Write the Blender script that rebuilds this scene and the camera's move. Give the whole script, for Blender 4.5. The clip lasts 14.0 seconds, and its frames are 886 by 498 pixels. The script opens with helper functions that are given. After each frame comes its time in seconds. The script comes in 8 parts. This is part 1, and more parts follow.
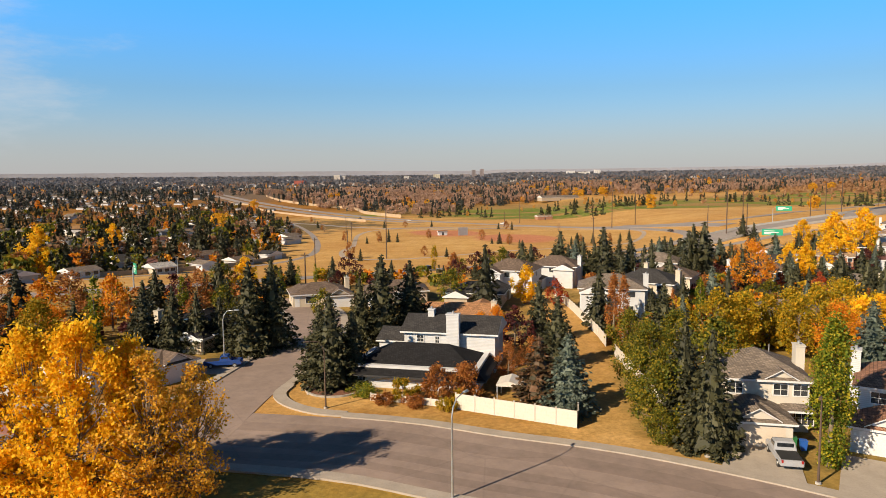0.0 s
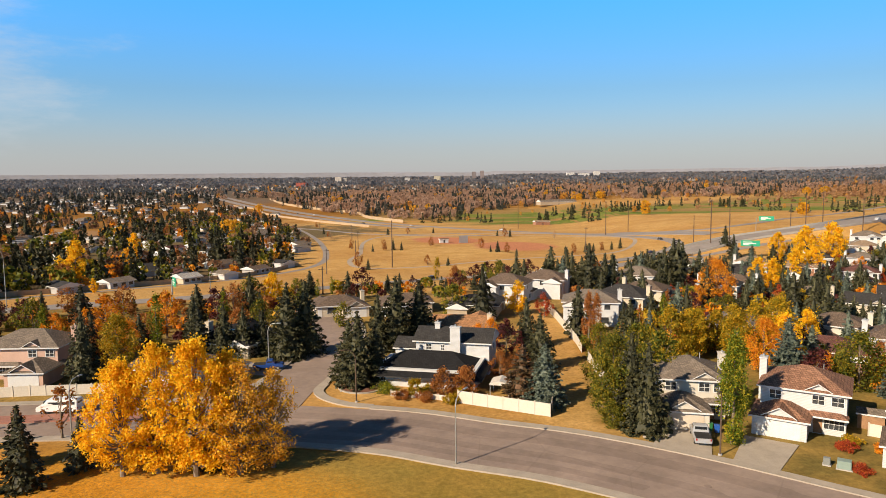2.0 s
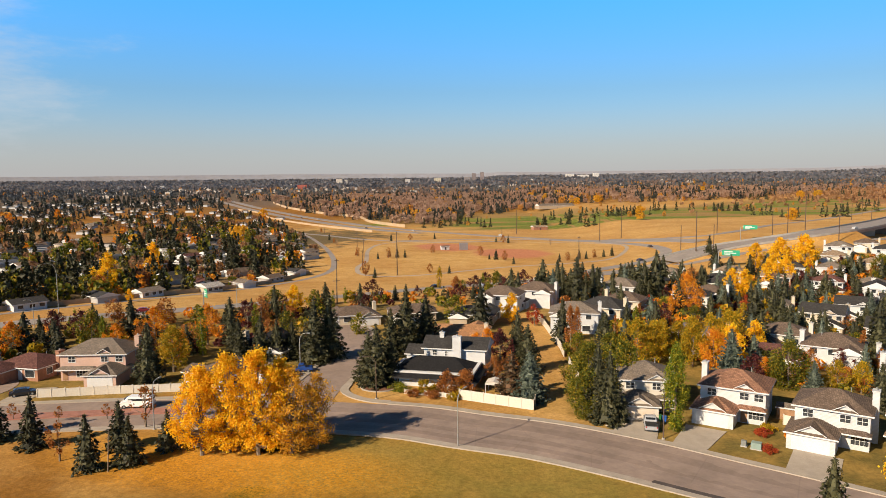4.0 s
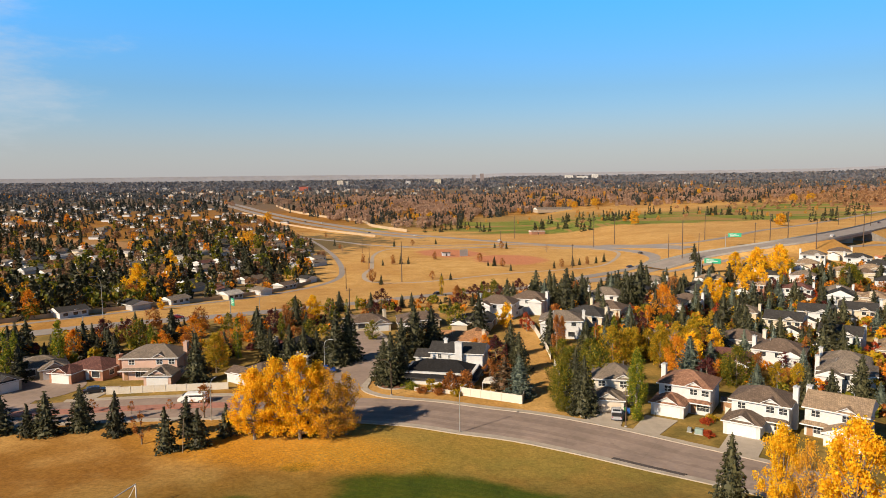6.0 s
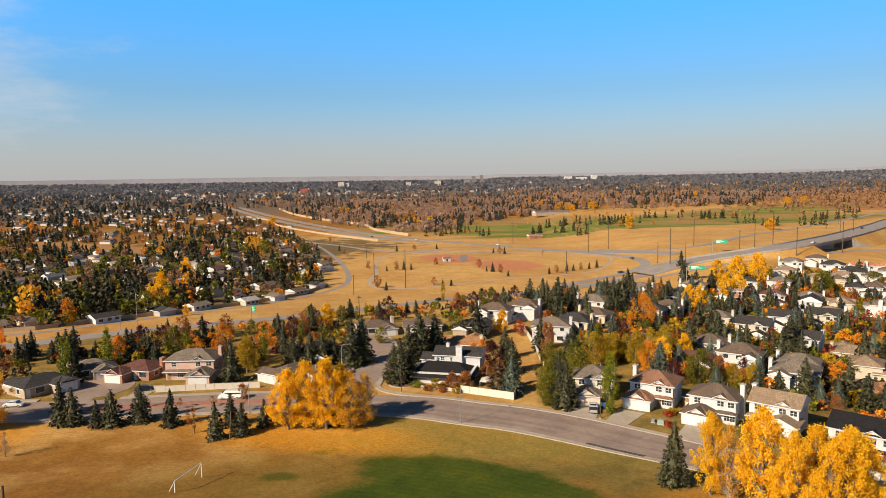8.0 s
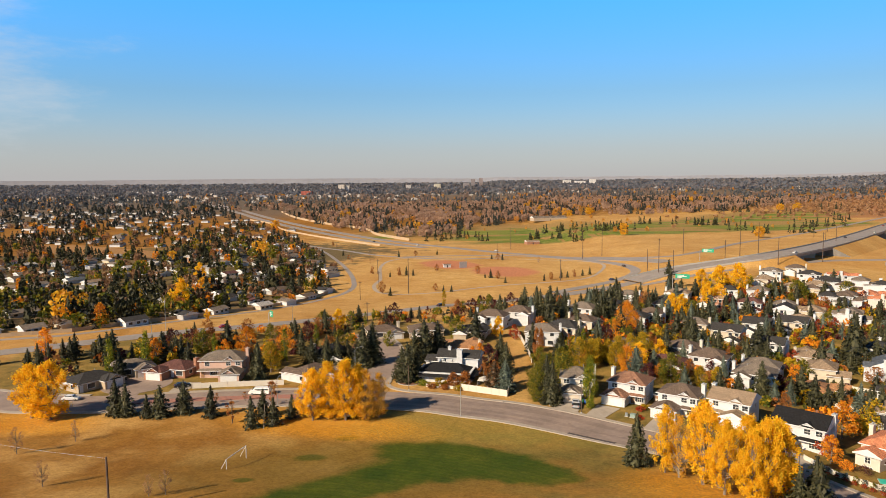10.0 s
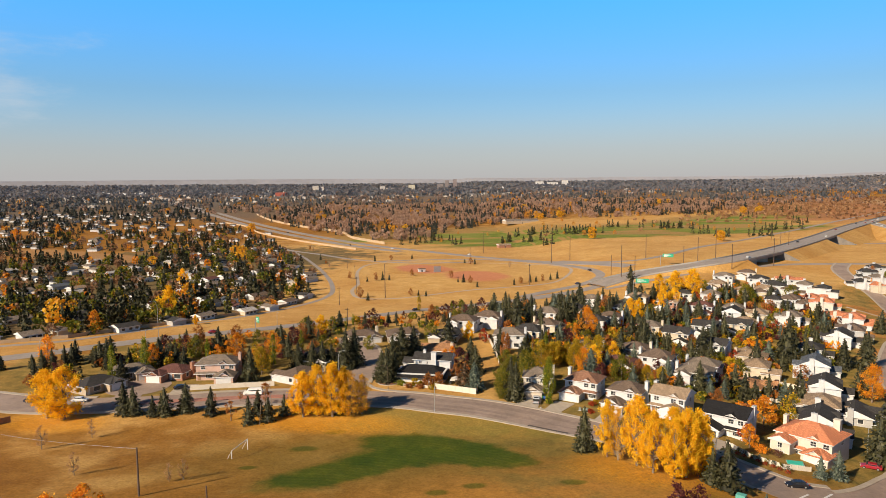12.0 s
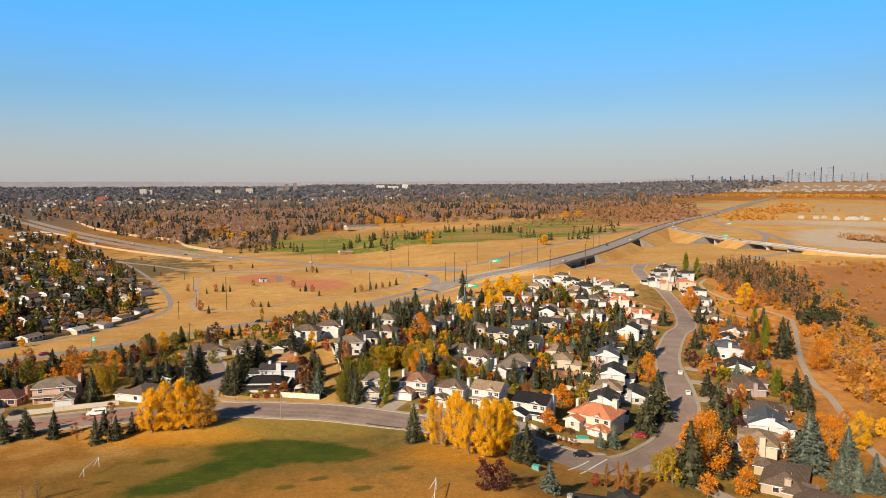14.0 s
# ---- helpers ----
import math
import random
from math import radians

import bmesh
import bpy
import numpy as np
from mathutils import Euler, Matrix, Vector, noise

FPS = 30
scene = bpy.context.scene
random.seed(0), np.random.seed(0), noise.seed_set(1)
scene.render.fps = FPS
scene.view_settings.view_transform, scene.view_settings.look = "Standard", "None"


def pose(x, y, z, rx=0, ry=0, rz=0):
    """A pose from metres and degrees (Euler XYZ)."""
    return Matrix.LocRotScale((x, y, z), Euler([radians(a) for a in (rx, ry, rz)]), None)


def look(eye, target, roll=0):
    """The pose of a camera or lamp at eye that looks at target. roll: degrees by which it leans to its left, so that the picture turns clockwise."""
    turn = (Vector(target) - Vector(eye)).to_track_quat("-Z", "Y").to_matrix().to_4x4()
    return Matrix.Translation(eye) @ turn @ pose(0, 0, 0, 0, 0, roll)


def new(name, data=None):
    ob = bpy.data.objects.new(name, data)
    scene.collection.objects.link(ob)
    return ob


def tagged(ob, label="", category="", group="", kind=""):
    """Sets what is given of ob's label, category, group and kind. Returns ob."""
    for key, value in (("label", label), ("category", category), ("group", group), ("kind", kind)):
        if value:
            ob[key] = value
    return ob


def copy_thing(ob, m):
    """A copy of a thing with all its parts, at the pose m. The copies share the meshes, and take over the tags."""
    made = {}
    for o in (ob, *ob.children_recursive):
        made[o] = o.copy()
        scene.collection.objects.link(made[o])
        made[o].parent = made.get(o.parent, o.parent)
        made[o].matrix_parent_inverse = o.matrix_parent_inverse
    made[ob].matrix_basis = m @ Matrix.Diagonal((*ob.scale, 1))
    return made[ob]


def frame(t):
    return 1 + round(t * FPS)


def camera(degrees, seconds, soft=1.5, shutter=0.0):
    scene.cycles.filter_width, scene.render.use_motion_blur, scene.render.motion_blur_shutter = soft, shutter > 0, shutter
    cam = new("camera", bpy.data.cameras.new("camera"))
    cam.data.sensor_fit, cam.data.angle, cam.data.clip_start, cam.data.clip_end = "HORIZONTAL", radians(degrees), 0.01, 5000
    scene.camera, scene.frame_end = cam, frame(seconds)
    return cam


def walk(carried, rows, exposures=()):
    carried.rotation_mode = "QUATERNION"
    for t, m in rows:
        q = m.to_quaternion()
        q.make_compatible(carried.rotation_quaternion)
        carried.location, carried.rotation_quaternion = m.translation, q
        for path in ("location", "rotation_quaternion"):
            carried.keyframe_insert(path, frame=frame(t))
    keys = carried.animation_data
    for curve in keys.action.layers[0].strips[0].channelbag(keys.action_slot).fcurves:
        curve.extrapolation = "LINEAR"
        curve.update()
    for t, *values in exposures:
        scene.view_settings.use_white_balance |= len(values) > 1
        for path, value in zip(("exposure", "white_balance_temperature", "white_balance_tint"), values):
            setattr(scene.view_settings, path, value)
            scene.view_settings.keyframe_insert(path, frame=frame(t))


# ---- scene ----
cam = camera(66.25, 14.0, 0.62)
PATH = [
    (0, look((1.61, -53.13, 25.75), (-6.51, 145.76, 6.30), -0.62)),
    (0.5, look((1.64, -58.79, 27.31), (-6.54, 140.11, 7.98), -0.54)),
    (1, look((1.70, -63.83, 28.77), (-6.51, 135.07, 9.54), -0.50)),
    (1.5, look((1.81, -69.29, 30.47), (-6.43, 129.61, 11.14), -0.60)),
    (2, look((1.86, -74.73, 32.10), (-6.35, 124.16, 12.77), -0.60)),
    (2.5, look((1.87, -80.31, 33.72), (-6.31, 118.59, 14.47), -0.59)),
    (3, look((1.97, -85.72, 35.40), (-6.25, 113.18, 16.12), -0.62)),
    (5.5, look((2.29, -114.77, 43.88), (-5.98, 84.13, 24.63), -0.69)),
    (6, look((2.34, -120.75, 45.62), (-5.92, 78.15, 26.37), -0.73)),
    (6.5, look((2.43, -126.61, 47.38), (-5.84, 72.28, 28.08), -0.77)),
    (7, look((2.45, -132.37, 49.04), (-5.80, 66.52, 29.73), -0.80)),
    (7.5, look((2.58, -137.98, 50.46), (-5.63, 60.93, 31.29), -0.82)),
    (8, look((2.72, -143.76, 52.25), (-5.55, 55.14, 33.00), -0.83)),
    (10.5, look((2.53, -173.12, 59.94), (-5.40, 25.85, 41.26), -0.44)),
    (11, look((2.80, -178.68, 61.59), (-5.07, 20.29, 42.88), -0.57)),
    (11.5, look((3.00, -184.12, 63.27), (-3.32, 14.90, 44.48), -0.45)),
    (12, look((3.10, -189.39, 64.89), (2.68, 9.72, 46.06), -0.41)),
    (12.5, look((3.17, -194.71, 66.41), (11.85, 4.23, 47.75), -0.32)),
    (13, look((3.14, -200.16, 68.10), (22.60, -1.97, 49.58), -0.28)),
    (13.5, look((2.88, -206.04, 69.86), (34.05, -9.34, 51.53), -0.22)),
    (14, look((2.51, -212.35, 71.95), (47.83, -18.42, 53.58), -0.23)),
]
walk(cam, PATH)

# ---- sky, sun ----
SUN_FROM = Vector((-0.64, -0.575, 0.51)).normalized()
world = bpy.data.worlds.new("sky")
scene.world = world
world.use_nodes = True
wn, wl = world.node_tree.nodes, world.node_tree.links
wn.clear()
sky = wn.new("ShaderNodeTexSky")
sky.sky_type = "NISHITA"
sky.sun_disc = False
sky.sun_elevation = radians(30)
sky.sun_rotation = radians(228)
sky.air_density, sky.dust_density, sky.ozone_density = 1.0, 0.6, 2.2
sky.altitude = 1000
wcoord = wn.new("ShaderNodeTexCoord")
wsep = wn.new("ShaderNodeSeparateXYZ")
wl.new(wcoord.outputs["Generated"], wsep.inputs[0])
# the camera's deep blue, strongest some way above the horizon
tint = wn.new("ShaderNodeValToRGB")
te = tint.color_ramp.elements
te[0].position, te[0].color = 0.0, (0.25, 0.25, 0.25, 1)
te[1].position, te[1].color = 1.0, (0.07, 0.07, 0.08, 1)
for tp, tc in ((0.05, (0.25, 0.25, 0.26)), (0.13, (0.222, 0.30, 0.340)), (0.25, (0.165, 0.47, 0.655)), (0.42, (0.085, 0.12, 0.155))):
    te.new(tp).color = (*tc, 1)
wl.new(wsep.outputs["Z"], tint.inputs["Fac"])
west = wn.new("ShaderNodeMath")
west.operation = "MULTIPLY_ADD"
west.inputs[1].default_value, west.inputs[2].default_value = -0.30, 1.02
wl.new(wsep.outputs["X"], west.inputs[0])
wside = wn.new("ShaderNodeVectorMath")
wside.operation = "SCALE"
wl.new(tint.outputs["Color"], wside.inputs[0])
wl.new(west.outputs[0], wside.inputs["Scale"])
wtint = wn.new("ShaderNodeMix")
wtint.data_type, wtint.blend_type = "RGBA", "MULTIPLY"
wtint.inputs["Factor"].default_value = 1.0
wl.new(sky.outputs[0], wtint.inputs["A"])
wl.new(wside.outputs[0], wtint.inputs["B"])
# smoky haze layer low over the horizon
haze = wn.new("ShaderNodeMapRange")
haze.interpolation_type = "SMOOTHSTEP"
haze.inputs["From Min"].default_value, haze.inputs["From Max"].default_value = -0.02, 0.13
haze.inputs["To Min"].default_value, haze.inputs["To Max"].default_value = 0.9, 0.0
wl.new(wsep.outputs["Z"], haze.inputs["Value"])
wmix = wn.new("ShaderNodeMix")
wmix.data_type = "RGBA"
wl.new(haze.outputs["Result"], wmix.inputs["Factor"])
wl.new(wtint.outputs["Result"], wmix.inputs["A"])
wmix.inputs["B"].default_value = (1.32, 1.27, 1.34, 1)
# thin cirrus in the north-west
wmap = wn.new("ShaderNodeMapping")
wmap.inputs["Scale"].default_value = (3.0, 3.0, 11.0)
wl.new(wcoord.outputs["Generated"], wmap.inputs[0])
wno = wn.new("ShaderNodeTexNoise")
wno.inputs["Scale"].default_value, wno.inputs["Detail"].default_value, wno.inputs["Roughness"].default_value = 2.0, 8.0, 0.62
wl.new(wmap.outputs[0], wno.inputs["Vector"])
wdot = wn.new("ShaderNodeVectorMath")
wdot.operation = "DISTANCE"
wdot.inputs[1].default_value = (-0.575, 0.805, 0.145)
wl.new(wcoord.outputs["Generated"], wdot.inputs[0])
wfar = wn.new("ShaderNodeMath")
wfar.operation = "MULTIPLY_ADD"
wfar.inputs[1].default_value, wfar.inputs[2].default_value = -2.6, 0.32
wl.new(wdot.outputs["Value"], wfar.inputs[0])
wadd = wn.new("ShaderNodeMath")
wl.new(wfar.outputs[0], wadd.inputs[0])
wl.new(wno.outputs["Fac"], wadd.inputs[1])
wr = wn.new("ShaderNodeMapRange")
wr.interpolation_type = "SMOOTHSTEP"
wr.inputs["From Min"].default_value, wr.inputs["From Max"].default_value = 0.52, 0.88
wr.inputs["To Min"].default_value, wr.inputs["To Max"].default_value = 0.0, 0.5
wl.new(wadd.outputs[0], wr.inputs["Value"])
wmix2 = wn.new("ShaderNodeMix")
wmix2.data_type = "RGBA"
wl.new(wr.outputs["Result"], wmix2.inputs["Factor"])
wl.new(wmix.outputs["Result"], wmix2.inputs["A"])
wmix2.inputs["B"].default_value = (1.85, 1.95, 2.05, 1)
wbg = wn.new("ShaderNodeBackground")
wbg.inputs["Strength"].default_value = 0.215
scene.view_settings.exposure = 0.68
wl.new(wmix2.outputs["Result"], wbg.inputs["Color"])
wo = wn.new("ShaderNodeOutputWorld")
wl.new(wbg.outputs[0], wo.inputs["Surface"])
lamp = bpy.data.lights.new("sun", "SUN")
lamp.energy, lamp.angle, lamp.color = 5.0, radians(0.53), (1.0, 0.81, 0.58)
sun = new("sun", lamp)
sun.matrix_world = look(SUN_FROM * 100, (0, 0, 0))


# ---- materials ----
def nodes_of(name):
    m = bpy.data.materials.new(name)
    m.use_nodes = True
    n, l = m.node_tree.nodes, m.node_tree.links
    return m, n, l, n["Principled BSDF"]


def noise_node(n, l, coord, scale, detail=4.0, rough=0.6):
    t = n.new("ShaderNodeTexNoise")
    t.inputs["Scale"].default_value, t.inputs["Detail"].default_value, t.inputs["Roughness"].default_value = scale, detail, rough
    l.new(coord, t.inputs["Vector"])
    return t.outputs["Fac"]


def ramp(n, l, fac, *stops):
    r = n.new("ShaderNodeValToRGB")
    e = r.color_ramp.elements
    e[0].position, e[0].color = stops[0][0], (*stops[0][1], 1)
    e[1].position, e[1].color = stops[-1][0], (*stops[-1][1], 1)
    for p, c in stops[1:-1]:
        e.new(p).color = (*c, 1)
    l.new(fac, r.inputs["Fac"])
    return r.outputs["Color"]


def mixed(n, l, kind, fac, a, b):
    m = n.new("ShaderNodeMix")
    m.data_type, m.blend_type = "RGBA", kind
    for key, v in (("Factor", fac), ("A", a), ("B", b)):
        if isinstance(v, (int, float)):
            m.inputs[key].default_value = v
        elif isinstance(v, tuple):
            m.inputs[key].default_value = (*v, 1)
        else:
            l.new(v, m.inputs[key])
    return m.outputs["Result"]


def maths(n, l, op, a, b=0.0, c=0.0):
    m = n.new("ShaderNodeMath")
    m.operation = op
    for i, v in enumerate((a, b, c)):
        if isinstance(v, (int, float)):
            m.inputs[i].default_value = v
        else:
            l.new(v, m.inputs[i])
    return m.outputs[0]


def position(n):
    return n.new("ShaderNodeNewGeometry").outputs["Position"]


def bumped(n, l, bsdf, height, strength, distance):
    b = n.new("ShaderNodeBump")
    b.inputs["Strength"].default_value, b.inputs["Distance"].default_value = strength, distance
    l.new(height, b.inputs["Height"])
    l.new(b.outputs[0], bsdf.inputs["Normal"])


def plain(name, c, rough=0.7, vary=0.18, scale=1.5, fine=14.0, metal=0.0, bump=0.0, rand=0.0):
    """A painted or mineral surface with broad stains and fine grain."""
    m, n, l, b = nodes_of(name)
    co = n.new("ShaderNodeTexCoord").outputs["Object"]
    dark, light = tuple(v * (1 - vary) for v in c), tuple(min(1, v * (1 + vary * 0.7)) for v in c)
    col = ramp(n, l, noise_node(n, l, co, scale), (0.3, dark), (0.7, light))
    grain = noise_node(n, l, co, fine, 2)
    col = mixed(n, l, "MULTIPLY", 0.35, col, ramp(n, l, grain, (0.3, (0.7, 0.7, 0.7)), (0.6, (1, 1, 1))))
    if rand:
        r = n.new("ShaderNodeObjectInfo").outputs["Random"]
        col = mixed(n, l, "MULTIPLY", 1.0, col, ramp(n, l, r, (0, (1 - rand,) * 3), (1, (1, 1, 1))))
    l.new(col, b.inputs["Base Color"])
    b.inputs["Roughness"].default_value, b.inputs["Metallic"].default_value = rough, metal
    if bump:
        bumped(n, l, b, grain, 0.5, bump)
    return m


def shingle(name, c, across=0.32, up=0.22, joint=0.55, vary=0.3):
    """Roof covering laid in courses, each piece a little different."""
    m, n, l, b = nodes_of(name)
    co = n.new("ShaderNodeTexCoord").outputs["Object"]
    s = n.new("ShaderNodeSeparateXYZ")
    l.new(co, s.inputs[0])
    k = n.new("ShaderNodeCombineXYZ")
    l.new(maths(n, l, "ADD", s.outputs[0], s.outputs[1]), k.inputs[0])
    l.new(maths(n, l, "MULTIPLY", s.outputs[2], 2.2), k.inputs[1])
    t = n.new("ShaderNodeTexBrick")
    t.inputs["Scale"].default_value, t.inputs["Mortar Size"].default_value = 1.0, 0.025
    t.inputs["Brick Width"].default_value, t.inputs["Row Height"].default_value = across, up
    t.inputs["Color1"].default_value = (*[v * (1 - vary) for v in c], 1)
    t.inputs["Color2"].default_value = (*[min(1, v * (1 + vary)) for v in c], 1)
    t.inputs["Mortar"].default_value = (*[v * joint for v in c], 1)
    l.new(k.outputs[0], t.inputs["Vector"])
    stain = ramp(n, l, noise_node(n, l, co, 0.5, 5), (0.3, (0.72, 0.72, 0.74)), (0.7, (1.1, 1.08, 1.05)))
    l.new(mixed(n, l, "MULTIPLY", 0.8, t.outputs["Color"], stain), b.inputs["Base Color"])
    b.inputs["Roughness"].default_value = 0.9
    b.inputs["Specular IOR Level"].default_value = 0.2
    bumped(n, l, b, t.outputs["Fac"], -0.6, 0.03)
    return m


def siding(name, c, rough=0.6):
    """Horizontal lap boards."""
    m, n, l, b = nodes_of(name)
    co = n.new("ShaderNodeTexCoord").outputs["Object"]
    w = n.new("ShaderNodeTexWave")
    w.wave_type, w.bands_direction, w.wave_profile = "BANDS", "Z", "SAW"
    w.inputs["Scale"].default_value, w.inputs["Distortion"].default_value = 1.6, 0.0
    l.new(co, w.inputs["Vector"])
    dirt = ramp(n, l, noise_node(n, l, co, 0.8, 5), (0.25, tuple(v * 0.86 for v in c)), (0.65, c))
    l.new(mixed(n, l, "MULTIPLY", 0.25, dirt, w.outputs["Color"]), b.inputs["Base Color"])
    b.inputs["Roughness"].default_value = rough
    bumped(n, l, b, w.outputs["Fac"], 0.4, 0.02)
    return m


def foliage(name, *cols, through_light=0.35, rough=0.6, spread=0.25):
    """Leaves: colour differs leaf by leaf and tree by tree; light shines through."""
    m, n, l, b = nodes_of(name)
    isl = n.new("ShaderNodeNewGeometry").outputs["Random Per Island"]
    step = 1 / max(1, len(cols) - 1)
    col = ramp(n, l, isl, *[(i * step, c) for i, c in enumerate(cols)])
    r = n.new("ShaderNodeObjectInfo").outputs["Random"]
    col = mixed(n, l, "MULTIPLY", 1.0, col, ramp(n, l, r, (0, (1 - spread,) * 3), (1, (1.0, 1.0, 1.0))))
    l.new(col, b.inputs["Base Color"])
    b.inputs["Roughness"].default_value = rough
    b.inputs["Specular IOR Level"].default_value = 0.25
    tr = n.new("ShaderNodeBsdfTranslucent")
    l.new(col, tr.inputs["Color"])
    mx = n.new("ShaderNodeMixShader")
    mx.inputs[0].default_value = through_light
    l.new(b.outputs[0], mx.inputs[1])
    l.new(tr.outputs[0], mx.inputs[2])
    l.new(mx.outputs[0], n["Material Output"].inputs["Surface"])
    return m


def glass_dark(name):
    m, n, l, b = nodes_of(name)
    co = n.new("ShaderNodeTexCoord").outputs["Object"]
    l.new(ramp(n, l, noise_node(n, l, co, 0.9, 2), (0.35, (0.012, 0.015, 0.02)), (0.7, (0.06, 0.065, 0.07))), b.inputs["Base Color"])
    b.inputs["Roughness"].default_value = 0.06
    return m


def area_of(n, l, pos, x, y, rx, ry, turn, edge, wob=0.5, freq=0.06):
    """1 inside a turned oval with a ragged edge, 0 outside."""
    mp = n.new("ShaderNodeMapping")
    mp.vector_type = "TEXTURE"
    mp.inputs["Location"].default_value = (x, y, 0)
    mp.inputs["Rotation"].default_value = (0, 0, radians(turn))
    mp.inputs["Scale"].default_value = (rx, ry, 1e6)
    l.new(pos, mp.inputs["Vector"])
    ln = n.new("ShaderNodeVectorMath")
    ln.operation = "LENGTH"
    l.new(mp.outputs[0], ln.inputs[0])
    d = maths(n, l, "MULTIPLY_ADD", noise_node(n, l, pos, freq, 4), wob * 2, ln.outputs["Value"])
    r = n.new("ShaderNodeMapRange")
    r.interpolation_type = "SMOOTHSTEP"
    r.inputs["From Min"].default_value, r.inputs["From Max"].default_value = 1 + wob - edge, 1 + wob + edge
    r.inputs["To Min"].default_value, r.inputs["To Max"].default_value = 1, 0
    l.new(d, r.inputs["Value"])
    return r.outputs["Result"]


def ground_material():
    """Dry autumn grass, with watered turf, fairways and brush where they grow."""
    m, n, l, b = nodes_of("dry_grass")
    pos = position(n)
    big = noise_node(n, l, pos, 0.018, 5)
    mid = noise_node(n, l, pos, 0.12, 6, 0.65)
    fine = noise_node(n, l, pos, 1.6, 4, 0.7)
    col = ramp(n, l, mid, (0.28, (0.19, 0.080, 0.014)), (0.5, (0.27, 0.125, 0.0225)), (0.75, (0.345, 0.18, 0.041)))
    col = mixed(n, l, "MIX", ramp(n, l, big, (0.45, (0, 0, 0)), (0.62, (0.7, 0.7, 0.7))), col, (0.335, 0.16, 0.032))
    # paler straw on the open land by the highways
    straw = ramp(n, l, mid, (0.3, (0.47, 0.265, 0.075)), (0.7, (0.61, 0.385, 0.145)))
    straw = mixed(n, l, "MIX", ramp(n, l, big, (0.42, (0, 0, 0)), (0.64, (0.6, 0.6, 0.6))), straw, (0.40, 0.195, 0.05))
    col = mixed(n, l, "MIX", area_of(n, l, pos, 420, 640, 1000, 470, 28, 0.12), col, straw)

    def area(*args):
        return area_of(n, l, pos, *args)

    def put(col, c, fac, strength=1.0):
        return mixed(n, l, "MIX", maths(n, l, "MULTIPLY", fac, strength), col, c)

    green = mixed(n, l, "MIX", ramp(n, l, mid, (0.3, (0, 0, 0)), (0.7, (1, 1, 1))), (0.026, 0.058, 0.003), (0.078, 0.102, 0.006))
    olive = mixed(n, l, "MIX", ramp(n, l, mid, (0.3, (0, 0, 0)), (0.7, (1, 1, 1))), (0.22, 0.185, 0.036), (0.34, 0.235, 0.055))
    # drier, paler land towards the city and sunburnt grass by the eastern poplars
    col = mixed(n, l, "MIX", maths(n, l, "MULTIPLY", area(1150, 1000, 760, 420, 50, 0.15, 0.5, 0.008), 0.85), col, straw)
    col = put(col, (0.44, 0.215, 0.045), area(34, -74, 52, 26, 12, 0.35, 0.5, 0.08), 0.6)
    # gardens between the houses
    garden = mixed(n, l, "MIX", ramp(n, l, noise_node(n, l, pos, 0.16, 4), (0.40, (0, 0, 0)), (0.62, (1, 1, 1))), (0.135, 0.112, 0.032), (0.29, 0.195, 0.055))
    col = put(col, garden, area(120, 95, 175, 78, 58, 0.15), 0.9)
    col = put(col, garden, area(215, 110, 235, 42, 57, 0.15), 0.85)
    col = put(col, garden, area(-75, 62, 105, 46, 26, 0.2), 0.85)
    # three darker western patches: tree shade mixed into the ground colour
    col = put(col, (0.12, 0.095, 0.045), area(-330, 360, 345, 190, 58, 0.10), 0.9)
    col = put(col, (0.13, 0.10, 0.055), area(-195, 165, 105, 62, 35, 0.12), 0.85)
    col = put(col, (0.11, 0.09, 0.055), area(-1050, 1400, 900, 430, 52, 0.12, 0.3, 0.006), 0.9)
    col = put(col, (0.36, 0.20, 0.08), area(-420, 572, 165, 42, -35, 0.15, 0.3, 0.03), 0.95)
    # the grass alley between the gardens and the verge before it
    col = put(col, straw, area(17.0, 56, 5.2, 62, -3, 0.25, 0.3, 0.25), 0.75)
    col = put(col, straw, area(14, 12, 14, 3.5, -25, 0.25, 0.3, 0.25), 0.5)
    # watered turf on the playing field
    col = put(col, (0.165, 0.125, 0.024), area(-10, -38, 44, 25, 8, 0.5, 0.5, 0.06), 0.6)
    col = put(col, olive, area(-2, -8, 42, 11, -14, 0.4), 0.7)
    for sx, sy, rx, ry, tn in ((-1, -29, 19, 8.5, -18), (-17, -48, 21, 8, 42), (12, -40, 11, 8.5, -30), (-6, -38, 14, 9, 10)):
        col = put(col, green, area(sx, sy, rx, ry, tn, 0.24, 0.5, 0.12), 0.95)
    for sx, sy, sr in ((-26, -16, 3.4), (-31, -31, 4.0), (20, -44, 5.0), (8.8, -61, 2.8), (1.4, -65, 2.6), (17, -71, 3.0), (28.5, -59, 3.0), (-40, -47, 2.4)):
        col = put(col, green, area(sx, sy, sr * 0.85, sr * 0.6, 10, 0.35, 0.3, 0.35), 0.7)
    # fallen leaves under the poplars
    leaf = ramp(n, l, noise_node(n, l, pos, 3.0, 3, 0.8), (0.38, (0, 0, 0)), (0.54, (1, 1, 1)))
    for sx, sy, rx, ry in ((-33, -7, 26, 9), (48, -49, 18, 14), (-106, -6, 15, 9)):
        col = put(col, (0.60, 0.27, 0.018), maths(n, l, "MULTIPLY", leaf, area(sx, sy, rx, ry, -12, 0.4)), 0.85)
    # mowing bands that follow the slope
    mow = n.new("ShaderNodeTexWave")
    mow.wave_type, mow.rings_direction = "RINGS", "Z"
